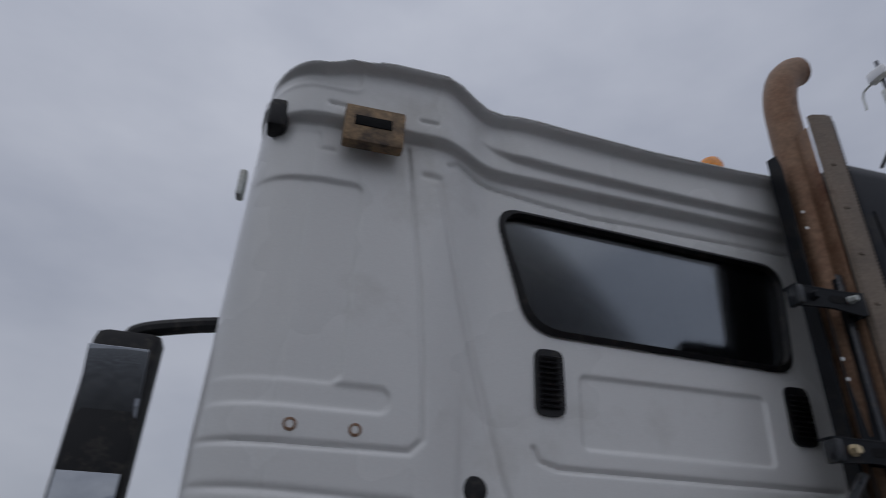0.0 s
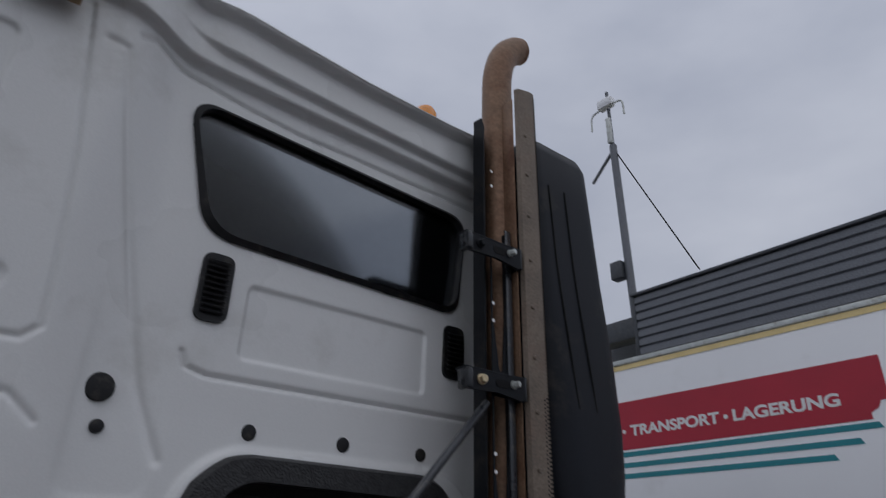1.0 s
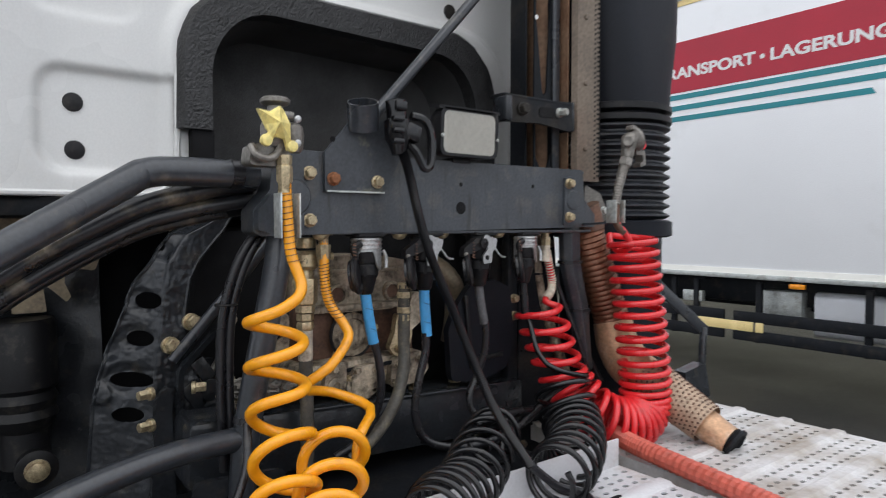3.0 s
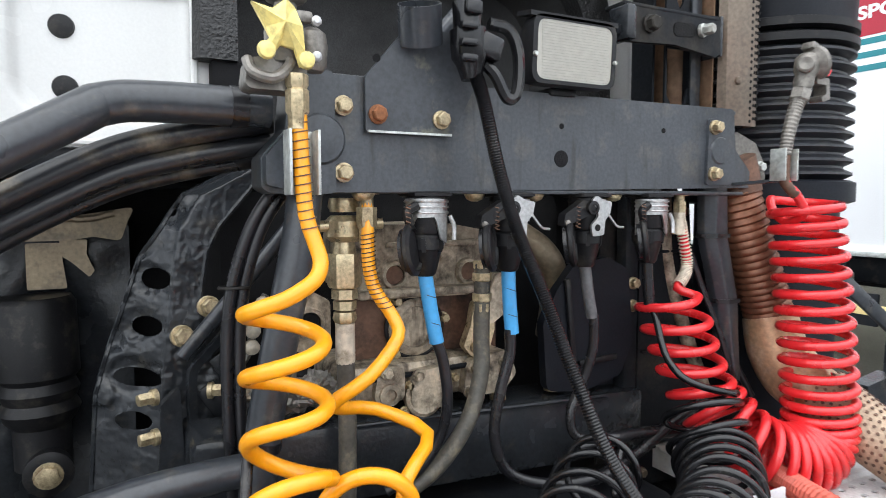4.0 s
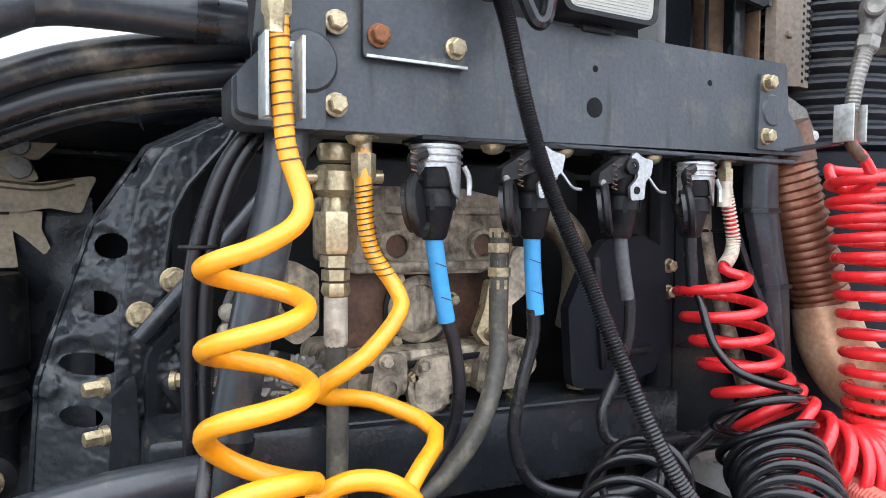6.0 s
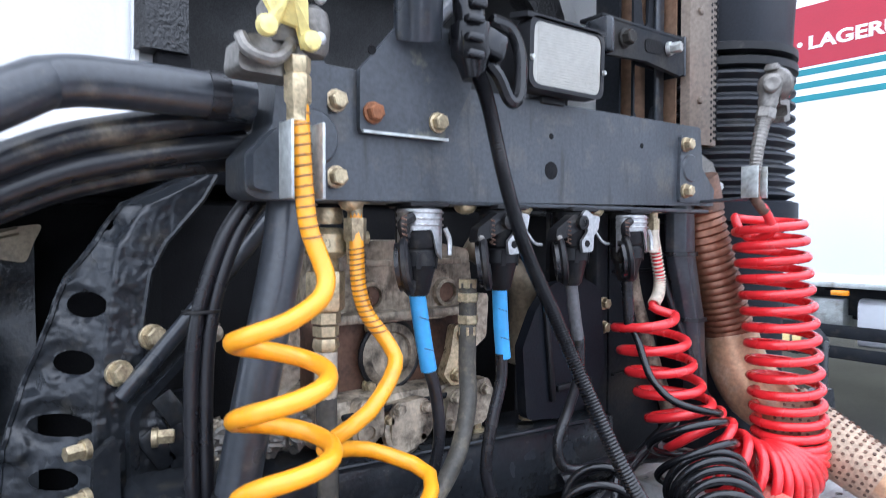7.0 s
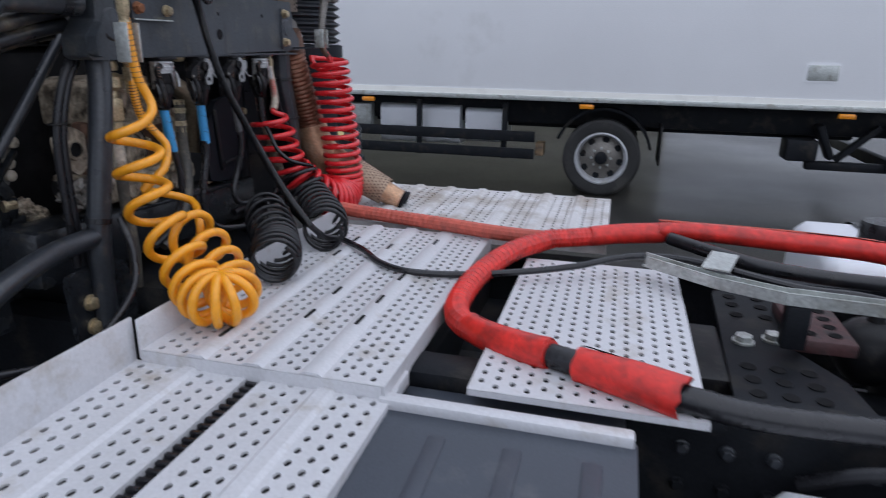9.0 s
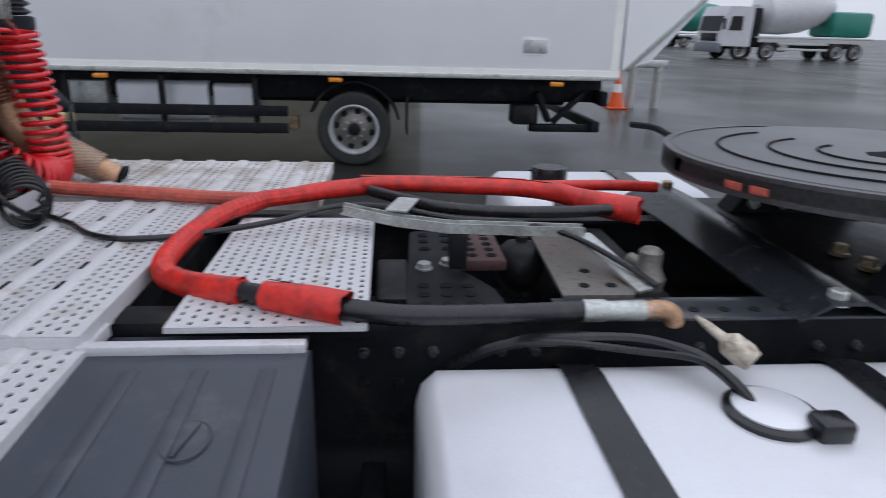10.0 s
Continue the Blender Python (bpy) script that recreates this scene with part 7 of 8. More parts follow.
def gear_housing():
    g = thing("gearbox_top", (-0.18, 0.2, 1.15), "grimy cast gearbox top with round ports", "gearbox")
    part("top_casting", Shape().prism(rounded([(-0.31, 1.375), (-0.31, 1.47), (-0.27, 1.485), (-0.13, 1.485), (-0.05, 1.47), (-0.04, 1.38), (-0.1, 1.36), (-0.25, 1.362)], 0.012, 3), "y", 0.14, 0.3), CAST, g)
    for x in (-0.24, -0.1):
        part("port_ring", Shape().lathe((x, 0.14, 1.402), (0, -1, 0), [(0.024, 0), (0.022, 0.009), (0.017, 0.01), (0.016, -0.004), (0.0, -0.004)], 22), CAST, g)
        part("port_core", Shape().lathe((x, 0.137, 1.402), (0, -1, 0), [(0.0155, 0), (0.0155, 0.001)], 16), STAIN, g)
    part("flange_ledge", Shape().box((-0.19, 0.125, 1.374), (0.24, 0.03, 0.014), 0.004), CAST, g)
    part("round_cover", Shape().lathe((-0.197, 0.16, 1.31), (0, -1, 0), [(0.05, 0), (0.05, 0.012), (0.044, 0.016), (0.036, 0.016), (0.034, 0.01), (0.0, 0.012)], 28), CAST, g, "round grimy cover plate")
    part("cover_seal", Shape().tube([(-0.197 + 0.052 * math.cos(a), 0.15, 1.31 + 0.052 * math.sin(a)) for a in np.arange(28) * math.pi / 14], 0.004, 6, closed=True), BLACK, g)
    for a in (0.2, 2.2, 4.0):
        part("bolt", Shape().hex_bolt((-0.197 + 0.057 * math.cos(a), 0.155, 1.31 + 0.057 * math.sin(a)), (0, -1, 0), 0.008, 0.016), ZINC, g)
    part("lower_casting", Shape().box((-0.19, 0.2, 1.225), (0.3, 0.16, 0.07), 0.016), CAST, g)
    part("lower_cover", Shape().prism(rounded([(-0.225, 1.185), (-0.225, 1.245), (-0.16, 1.25), (-0.15, 1.2), (-0.17, 1.18)], 0.014, 4), "y", 0.1, 0.13), CAST, g)
    part("lower_cover", Shape().prism(rounded([(-0.29, 1.2), (-0.28, 1.26), (-0.235, 1.255), (-0.235, 1.2)], 0.014, 4), "y", 0.105, 0.13), CAST, g)
    part("side_casting", Shape().prism(rounded([(-0.13, 1.19), (-0.12, 1.25), (-0.04, 1.265), (-0.02, 1.22), (-0.05, 1.19)], 0.016, 4), "y", 0.1, 0.16), CAST, g)
    for x, z in ((-0.215, 1.24), (-0.165, 1.235), (-0.27, 1.25), (-0.05, 1.245), (-0.11, 1.24), (-0.12, 1.2)):
        part("bolt", Shape().hex_bolt((x, 0.1, z), (0, -1, 0), 0.008, 0.014), CAST, g)
    part("selector_arm", Shape().prism(rounded([(-0.09, 1.33), (-0.065, 1.4), (-0.04, 1.4), (-0.045, 1.33), (-0.075, 1.31)], 0.01, 3), "y", 0.1, 0.125), CAST, g)
    eye = rounded([(-0.415, 1.30), (-0.42, 1.36), (-0.38, 1.385), (-0.345, 1.365), (-0.345, 1.29), (-0.375, 1.27)], 0.014, 4)
    part("eye_plate", Shape().prism(eye, "y", 0.15, 0.175), CAST, g, "cast lifting eye")
    part("eye_ring", Shape().lathe((-0.38, 0.15, 1.332), (0, -1, 0), [(0.026, 0), (0.024, 0.006), (0.018, 0.006), (0.017, -0.002), (0, -0.002)], 20), CAST, g)
    part("eye_core", Shape().lathe((-0.38, 0.1475, 1.332), (0, -1, 0), [(0.016, 0), (0.016, 0.001)], 16), FELT_SHADE, g)
    part("stained_wall", Shape().box((-0.17, 0.19, 1.31), (0.3, 0.05, 0.15), 0.01), STAIN, g, "brown stained middle wall")
    part("top_ridge", Shape().bar((-0.255, 0.137, 1.452), (-0.07, 0.137, 1.452), 0.012, 0.01, 0.003), CAST, g)
    part("top_ridge", Shape().bar((-0.228, 0.137, 1.45), (-0.228, 0.137, 1.37), 0.01, 0.01, 0.003), CAST, g)
    part("top_ridge", Shape().bar((-0.125, 0.137, 1.45), (-0.125, 0.137, 1.37), 0.01, 0.01, 0.003), CAST, g)
    lug = part("bolt_bracket", Shape().prism(rounded([(-0.1, 1.352), (-0.062, 1.345), (-0.06, 1.3), (-0.072, 1.258), (-0.105, 1.255), (-0.122, 1.275), (-0.108, 1.31)], 0.008, 3), "y", 0.112, 0.13), BRASS, g, "pale bolted bracket")
    for x, z in ((-0.084, 1.336), (-0.098, 1.272)):
        part("bolt", Shape().hex_bolt((x, 0.112, z), (0, -1, 0), 0.009, 0.012), ZINC, lug)
    part("control_rod", Shape().tube([(-0.3, 0.11, 1.238), (-0.06, 0.11, 1.245)], 0.0045, 8), RAIL, g)
    part("oval_cover", Shape().lathe((-0.2, 0.115, 1.2), (0, -1, 0.15), [(0.034, 0), (0.034, 0.01), (0.029, 0.013), (0.024, 0.012), (0.0, 0.012)], 24), CAST, g)
    part("boss", Shape().lathe((-0.262, 0.115, 1.212), (0, -1, 0), [(0.02, 0), (0.018, 0.014), (0.01, 0.015), (0.009, 0.005), (0.0, 0.005)], 18), CAST, g)
    for x, z in ((-0.225, 1.222), (-0.235, 1.18), (-0.142, 1.225), (-0.168, 1.19)):
        part("bolt", Shape().hex_bolt((x, 0.112, z), (0, -1, 0), 0.0065, 0.012), ZINC, g)
    part("wiring_bundle", Shape().tube([(-0.43, 0.17, 1.25), (-0.39, 0.16, 1.245), (-0.35, 0.17, 1.22), (-0.3, 0.17, 1.22)], 0.018, 7, 4), BLACK, g)
    # matt black block put in for the shade behind the castings
    part("bay_shade_block", Shape().box((-0.12, 0.45, 1.3), (0.75, 0.25, 0.5), 0.04), FELT_SHADE, g, "black block standing in for shade behind the gearbox")
    part("cream_pipe", Shape().tube([(0.03, 0.24, 1.48), (0.07, 0.215, 1.452), (0.103, 0.2, 1.425), (0.128, 0.195, 1.385), (0.135, 0.2, 1.32), (0.13, 0.21, 1.25)], 0.028, 16, 5), DUSTZINC, g, "dusty beige bent pipe")
    # added black sheet closes the bay and stands for its darkness
    bay = thing("engine_bay_shade", (-0.1, 0.9, 0.6), "black sheet standing in for shade in the engine bay", "screen")
    part("screen", Shape().box((-0.1, 0.75, 1.09), (2.3, 0.06, 0.98), 0.02), FELT_SHADE, bay)
    part("edge_bead", Shape().tube([(-1.15, 0.72, 1.56), (0.95, 0.72, 1.56)], 0.012, 10), RUBBER, bay)
    for x0, x1 in ((-1.42, -0.85), (0.7, 1.2)):
        a = np.linspace(0.0, math.pi, 20)
        cy = 1.15
        poly = [(cy + 0.62 * math.cos(q), 0.52 + 0.62 * math.sin(q)) for q in a] + [(cy + 0.59 * math.cos(q), 0.52 + 0.59 * math.sin(q)) for q in a[::-1]]
        m = thing("front_mudguard", ((x0 + x1) / 2, cy, 0.5), "black plastic front mudguard under the cab", "mudguard", "front mudguards")
        part("shell", Shape().prism(poly, "x", x0, x1), BLACK, m)
        wheel("front_wheel", ((x0 + x1) / 2, cy, 0.5), 0.5, 0.3, -1 if x0 < 0 else 1, m)


stand(0.018, 0.015, -0.003)
gear_housing()
stand()

# invented black sheet stands for the darkness behind the red coil
coil_shade = thing("coil_shade_panel", (0.36, 0.24, 0.95), "black sheet added to darken the gap behind the red coil", "panel")
part("sheet", Shape().prism(rounded([(0.25, 0.95), (0.25, 1.54), (0.45, 1.54), (0.5, 1.3), (0.5, 0.95)], 0.01, 3), "y", 0.24, 0.25), BLACK, coil_shade)
part("rib", Shape().bar((0.34, 0.237, 1.5), (0.36, 0.237, 1.0), 0.02, 0.01, 0.003, (0, 1, 0)), BLACK, coil_shade)
flap = thing("plastic_guard", (0.15, 0.12, 1.17), "black moulded plastic guard behind the sockets", "guard")
part("panel", Shape().prism(rounded([(0.12, 1.405), (0.2, 1.415), (0.25, 1.39), (0.265, 1.25), (0.235, 1.185), (0.15, 1.165), (0.06, 1.175), (0.05, 1.3), (0.08, 1.36)], 0.02, 4), "y", 0.11, 0.13), INTAKE, flap)
part("ridge", Shape().bar((0.1, 0.106, 1.38), (0.12, 0.106, 1.2), 0.008, 0.012, 0.003), BLACK, flap)
part("ridge", Shape().bar((0.13, 0.106, 1.22), (0.22, 0.106, 1.225), 0.008, 0.012, 0.003), BLACK, flap)
post = thing("support_post", (0.27, 0.14, 0.95), "dark steel support post below the beam", "post")
part("post", Shape().box((0.275, 0.14, 1.25), (0.035, 0.03, 0.58), 0.006), RAIL, post)
for z in (1.36, 1.315):
    part("bolt", Shape().hex_bolt((0.276, 0.125, z), (0, -1, 0), 0.01, 0.014), ZINC, post)
cover = thing("hose_cover", (0.42, 0.04, 1.17), "grey folded sheet cover tied round a hose", "hose cover")
rows = [(0.36, 0.408, 1.545), (0.362, 0.413, 1.455), (0.386, 0.432, 1.38), (0.402, 0.447, 1.328), (0.414, 0.452, 1.26), (0.43, 0.462, 1.17)]
part("sheet", Shape().rings([[(x, y, z) for x, y in rounded([(x0, 0.03), (x0 + 0.012, 0.012), (x1, 0.016), (x1, 0.05), (x0, 0.05)], 0.006, 3)] for x0, x1, z in rows]), STEEL, cover, "grey painted folded sheet", angle=30)
for (x0, x1, z) in (rows[1], rows[3]):
    part("tie", Shape().rings([[(x, y, z + dz) for x, y in rounded([(x0 - 0.003, 0.03), (x0 + 0.01, 0.009), (x1 + 0.003, 0.012), (x1 + 0.003, 0.053), (x0 - 0.003, 0.053)], 0.006, 3)] for dz in (-0.004, 0.004)]), RUBBER, cover, "black cable tie")
hose("thin_wire", [(0.345, 0.045, 1.42), (0.375, 0.035, 1.34), (0.4, 0.02, 1.27), (0.425, 0.005, 1.18), (0.45, -0.01, 1.12)], 0.006, RUBBER, "thin black wire hanging beside the grey cover", "cable", 8, 5)
hose("grey_pipe", [(0.36, 0.13, 1.53), (0.37, 0.13, 1.4), (0.41, 0.12, 1.27), (0.46, 0.1, 1.12)], 0.015, CAST, "grimy grey pipe beside the red coil", "hose")
hose("thin_cable", [(0.43, 0.09, 1.53), (0.435, 0.08, 1.4), (0.46, 0.06, 1.25), (0.5, 0.02, 1.13)], 0.007, RUBBER, "thin black cable along the loom", "cable")

panel = thing("heat_panel", (0.28, 0.2, 0.94), "beige heat panel low behind the sockets", "panel")
part("sheet", Shape().prism(rounded([(0.235, 1.12), (0.36, 0.93), (0.2, 0.93)], 0.008, 3), "y", 0.2, 0.206), PALE, panel)
# made-up black backing, with rim and bolts, for the engine tunnel's shadow
back = thing("tunnel_shade", (0.37, 0.13, 0.92), "black sheets standing in for shadow behind the coiled hoses", "panel")
part("sheet", Shape().prism(rounded([(0.22, 0.92), (0.22, 1.53), (0.43, 1.53), (0.455, 1.3), (0.47, 0.92)], 0.02, 3), "y", 0.158, 0.164), RAIL, back)
part("wing", Shape().prism(rounded([(0.293, 0.94), (0.293, 1.528), (0.425, 1.528), (0.445, 1.3), (0.46, 0.94)], 0.015, 3), "y", 0.124, 0.129), RAIL, back)
part("folded_rim", Shape().box((0.36, 0.142, 1.526), (0.13, 0.03, 0.005), 0.002), RAIL, back)
for z in (1.02, 1.22, 1.42):
    part("rib", Shape().bar((0.3, 0.122, z), (0.43, 0.122, z), 0.012, 0.006, 0.002), RAIL, back)
for x, z in ((0.31, 1.5), (0.41, 1.5), (0.31, 0.97), (0.44, 0.97)):
    part("bolt", Shape().hex_bolt((x, 0.124, z), (0, -1, 0), 0.009, 0.01), DUSTZINC, back)
hose("low_cable", [(0.1, 0.07, 1.075), (0.2, 0.06, 1.085), (0.3, 0.05, 1.08), (0.42, 0.04, 1.06)], 0.012, RUBBER, "black cable running low behind the coils", "cable")
hose("low_cable", [(0.12, 0.05, 1.02), (0.22, 0.05, 1.05), (0.32, 0.045, 1.105), (0.4, 0.05, 1.13)], 0.011, RUBBER, "black cable crossing below the sockets", "cable")


def crumpled(name, at, size, mat, label, category, seed):
    """A lump of torn, folded foil."""
    bm = bmesh.new()
    bmesh.ops.create_icosphere(bm, subdivisions=4, radius=1.0)
    s = Shape()
    bm.verts.index_update()
    v = []
    for p in bm.verts:
        k = 1 + 0.5 * noise.noise(p.co * 2.3 + Vector((seed, 0, 0))) + 0.3 * noise.noise(p.co * 6.1 + Vector((0, seed, 0)))
        v.append(tuple(Vector(at) + Vector([p.co[i] * k * size[i] for i in range(3)])))
    s.add(v, [[p.index for p in f.verts] for f in bm.faces])
    bm.free()
    return whole(name, s, mat, label, category, angle=24)


crumpled("torn_insulation", (-0.415, 0.12, 1.235), (0.04, 0.028, 0.03), DULL, "torn silvery insulation on the gearbox", "insulation", 1.0)
for at, size, seed in (((-0.42, 0.3, 1.185), (0.045, 0.03, 0.028), 2.0), ((-0.465, 0.32, 1.2), (0.03, 0.025, 0.026), 3.0), ((-0.385, 0.29, 1.17), (0.03, 0.022, 0.022), 7.0)):
    crumpled("casting_lump", at, size, CAST, "grimy cast bracket end beside the gearbox", "casting", seed)
link = thing("selector_linkage", (-0.43, 0.3, 1.26), "small dusty shift linkage with bolted joints", "linkage")
part("rod", Shape().tube([(-0.45, 0.3, 1.23), (-0.427, 0.3, 1.27), (-0.424, 0.3, 1.31), (-0.4, 0.3, 1.36)], 0.007, 8, 5), DULL, link)
for z, x in ((1.272, -0.427), (1.3, -0.425), (1.345, -0.407)):
    part("joint", Shape().lathe((x, 0.295, z), (0, -1, 0), [(0.013, 0), (0.013, 0.01), (0.008, 0.014), (0.0, 0.015)], 12), PALE, link)
part("side_bracket", Shape().prism(rounded([(-0.475, 1.26), (-0.44, 1.262), (-0.42, 1.225), (-0.43, 1.2), (-0.47, 1.205)], 0.008, 3), "y", 0.31, 0.325), RAIL, link)
# invented pressed sheet; its sheen lightens the black void under the cab
panel = thing("void_fill_panel", (-0.95, 0.5, 0.75), "black pressed sheet added to fill the void below the cab", "panel")
gx, gz = np.meshgrid(np.linspace(-1.35, -0.6, 76), np.linspace(0.75, 1.47, 73))
gy = 0.672 + 0.02 * np.sin(gx * 24) * np.clip((1.4 - gz) * 8, 0, 1) 
gy += np.array([[0.012 * noise.noise((x * 9, z * 9, 2)) for x, z in zip(u, w)] for u, w in zip(gx, gz)])
sheet = Shape()
sheet.v = [tuple(p) for p in np.stack([gx, gy, gz], -1).reshape(-1, 3)]
sheet.f = [(i * 76 + j, i * 76 + j + 1, (i + 1) * 76 + j + 1, (i + 1) * 76 + j) for i in range(72) for j in range(75)]
part("sheet", sheet, BRACKET, panel, angle=50)
for x, z in ((-0.74, 1.32), (-0.742, 1.295), (-0.9, 1.2), (-0.9, 1.05)):
    part("bolt", Shape().hex_bolt((x, 0.66, z), (0, -1, 0), 0.014, 0.018), DUSTZINC, panel)
crumpled("torn_insulation", (-0.36, 0.13, 1.23), (0.028, 0.022, 0.026), DULL, "torn silvery insulation on the gearbox", "insulation", 5.0)

# ---- exhaust and air intake ----
def exhaust():
    e = thing("exhaust_stack", (0.37, 0.15, 1.66), "tall heat-browned exhaust pipe in a black carrier", "exhaust")
    px, py = 0.425, 0.165
    part("pipe", Shape().tube(curve([(px, py, 1.64), (px, py, 2.0), (px, py, 3.0), (px + 0.001, py, 3.5), (px + 0.01, py, 3.66), (px + 0.045, py, 3.77), (px + 0.1, py, 3.835), (px + 0.14, py, 3.86)], 10), [0.06] * 16 + [0.058, 0.058], 24, caps=False), RUSTPIPE, e, "heat-browned stainless pipe with a bent tip")
    part("left_flange", Shape().prism([(0.115, 1.66), (0.115, 3.31), (0.127, 3.355), (0.168, 3.36), (0.168, 1.66)], "x", 0.305, 0.311), RAIL, e)
    part("back_web", Shape().prism([(0.308, 0.164), (0.368, 0.204), (0.4, 0.236), (0.455, 0.238), (0.455, 0.244), (0.397, 0.242), (0.364, 0.21), (0.304, 0.17)], "z", 1.66, 3.3), RAIL, e)
    part("right_flange", Shape().box((0.392, 0.1, 2.27), (0.006, 0.04, 1.22), 0.002), RAIL, e)
    part("right_strip", Shape().box((0.38, 0.079, 2.27), (0.026, 0.006, 1.22), 0.002), STEEL, e, "grey edge strip of the carrier")
    # front plate between the clamps, cut out in tall wedges
    levels = (1.62, 1.83, 2.32, 2.765)
    for z0, z1 in zip(levels, levels[1:]):
        low, high = z0 + 0.055, z1 - 0.07
        left = [(0.306, z0 - 0.02), (0.341, z0 - 0.02), (0.341, low), (0.334, low + 0.012), (0.311, low + 0.55 * (high - low)), (0.31, z1), (0.306, z1)]
        right = [(0.341, z0 - 0.02), (0.376, z0 - 0.02), (0.376, z1), (0.372, z1), (0.371, low + 0.76 * (high - low)), (0.365, low + 0.7 * (high - low)), (0.35, low + 0.012), (0.341, low)]
        part("front_plate", Shape().prism(left, "y", 0.083, 0.088), RAIL, e, "black front plate with a wedge-shaped cutout")
        part("front_plate", Shape().prism(right, "y", 0.083, 0.088), RAIL, e)
    for z in (2.765, 2.325, 1.83):
        bar = rounded([(0.148, z - 0.024), (0.16, z + 0.026), (0.27, z + 0.03), (0.396, z + 0.036), (0.4, z - 0.032), (0.385, z - 0.04), (0.28, z - 0.028), (0.165, z - 0.034)], 0.006, 3)
        cl = part("clamp", Shape().prism(bar, "y", 0.036, 0.046), RAIL, e, "dark pressed clamp bracket")
        part("clamp_fold", Shape().box((0.275, 0.06, z + 0.03), (0.235, 0.05, 0.007), 0.002), RAIL, cl)
        # the slot is a flat black shape, its depth only coloured in
        part("clamp_slot", Shape().prism(rounded([(0.275, z - 0.013), (0.33, z - 0.01), (0.33, z + 0.014), (0.275, z + 0.012)], 0.011, 4), "y", 0.0345, 0.037), FELT_SHADE, cl)
        part("clamp_end", Shape().box((0.4, 0.075, z), (0.008, 0.08, 0.075), 0.002), BRACKET, cl)
        part("clamp_lug", Shape().box((0.163, 0.045, z - 0.004), (0.022, 0.05, 0.06), 0.006), BRACKET, cl)
        part("bolt", Shape().hex_bolt((0.216, 0.036, z), (0, -1, 0), 0.013, 0.02), BRASS if z == 2.325 else RAIL, cl)
        part("bolt", Shape().hex_bolt((0.345, 0.036, z + 0.004), (0.2, -1, 0), 0.01, 0.026), GALV, cl)
    # white discs drawn as holes, bright as the wall behind them
    for z in (2.6, 2.54, 2.13, 2.08, 3.1, 3.04):
        part("flange_hole", Shape().lathe((0.3125, 0.0828, z), (0, -1, 0), [(0.006, 0), (0.006, 0.0008)], 10), LETTER, e)
    shield = [(0.408, 0.05), (0.414, 0.034), (0.46, 0.02), (0.486, 0.022), (0.49, 0.05), (0.486, 0.05), (0.482, 0.027), (0.46, 0.025), (0.417, 0.039), (0.412, 0.052)]
    part("heat_shield", Shape().prism(shield, "z", 1.665, 3.495), SHIELD, e, "stained perforated heat shield strip")
    # black dots carry the shade of the punched holes
    for z in np.arange(1.68, 3.48, 0.0125):
        part("perforation", Shape().box((0.4845, 0.021, z), (0.006, 0.003, 0.006)), FELT_SHADE, e)
    for k, z in enumerate(np.arange(1.674, 2.3, 0.0125)):
        for x in (0.466, 0.477):
            part("perforation", Shape().lathe((x, 0.0212 + 0.08 * (x - 0.466), z + 0.006 * (x > 0.47)), (0.05, -1, 0), [(0.0033, 0), (0.0033, 0.0012)], 8), FELT_SHADE, e)
    for z in np.arange(1.75, 3.4, 0.17):
        part("rivet", Shape().lathe((0.438, 0.0265, z), (-0.28, -0.96, 0), [(0.008, 0), (0.006, 0.004), (0, 0.005)], 10), SHIELD, e)
    part("inner_sheet", Shape().box((0.402, 0.09, 2.56), (0.004, 0.07, 1.78), 0.001), RUSTPIPE, e, "rust-brown inner sheet")
    # lower flexible run
    stand(0.012, -0.012, 0)
    d = thing("exhaust_hose", (0.55, 0.0, 1.02), "coppery flexible exhaust hose with a tan elbow", "exhaust hose")
    p = curve([(0.44, 0.06, 1.57), (0.47, 0.05, 1.47), (0.505, 0.04, 1.37), (0.535, 0.03, 1.28)], 22)
    part("ribbed_hose", Shape().tube(p, [0.047 + 0.0025 * math.sin(k * 2.1) for k in range(len(p))], 20), COPPER, d, "coppery ribbed hose", angle=60)
    part("elbow", Shape().tube([(0.532, 0.03, 1.29), (0.536, 0.015, 1.23), (0.54, -0.02, 1.18), (0.548, -0.075, 1.145), (0.556, -0.16, 1.1), (0.564, -0.26, 1.05), (0.567, -0.29, 1.037)], [0.052, 0.057, 0.06, 0.055, 0.045, 0.037, 0.035], 20, 6), TAN, d, "tan heat-stained elbow")
    s0, s1 = Vector((0.546, -0.075, 1.147)), Vector((0.56, -0.235, 1.065))
    along = (s1 - s0).normalized()
    over = (Vector((0, 0, 1)) - along * along.z).normalized()
    across = along.cross(over)
    part("sleeve", Shape().tube([s0, (s0 + s1) / 2, s1], [0.062, 0.055, 0.05], 24, 6, caps=False), MESH, d, "brown perforated outlet sleeve")
    for i in range(16):
        for j in range(18):
            a, u = (j + 0.5 * (i % 2)) * math.pi / 13 - 0.6, i / 15.5
            out = across * -math.cos(a) + over * math.sin(a)
            part("perforation", Shape().lathe(s0.lerp(s1, u) + out * (0.0618 - 0.0118 * u), out, [(0.003, 0), (0.003, 0.0014)], 8), STAIN, d)
    end = Vector((0.568, -0.302, 1.033))
    part("outlet_edge", Shape().tube([end + (over * math.sin(a) + across * math.cos(a)) * 0.034 for a in np.arange(20) * math.pi / 10], 0.006, 6, closed=True), RAIL, d)
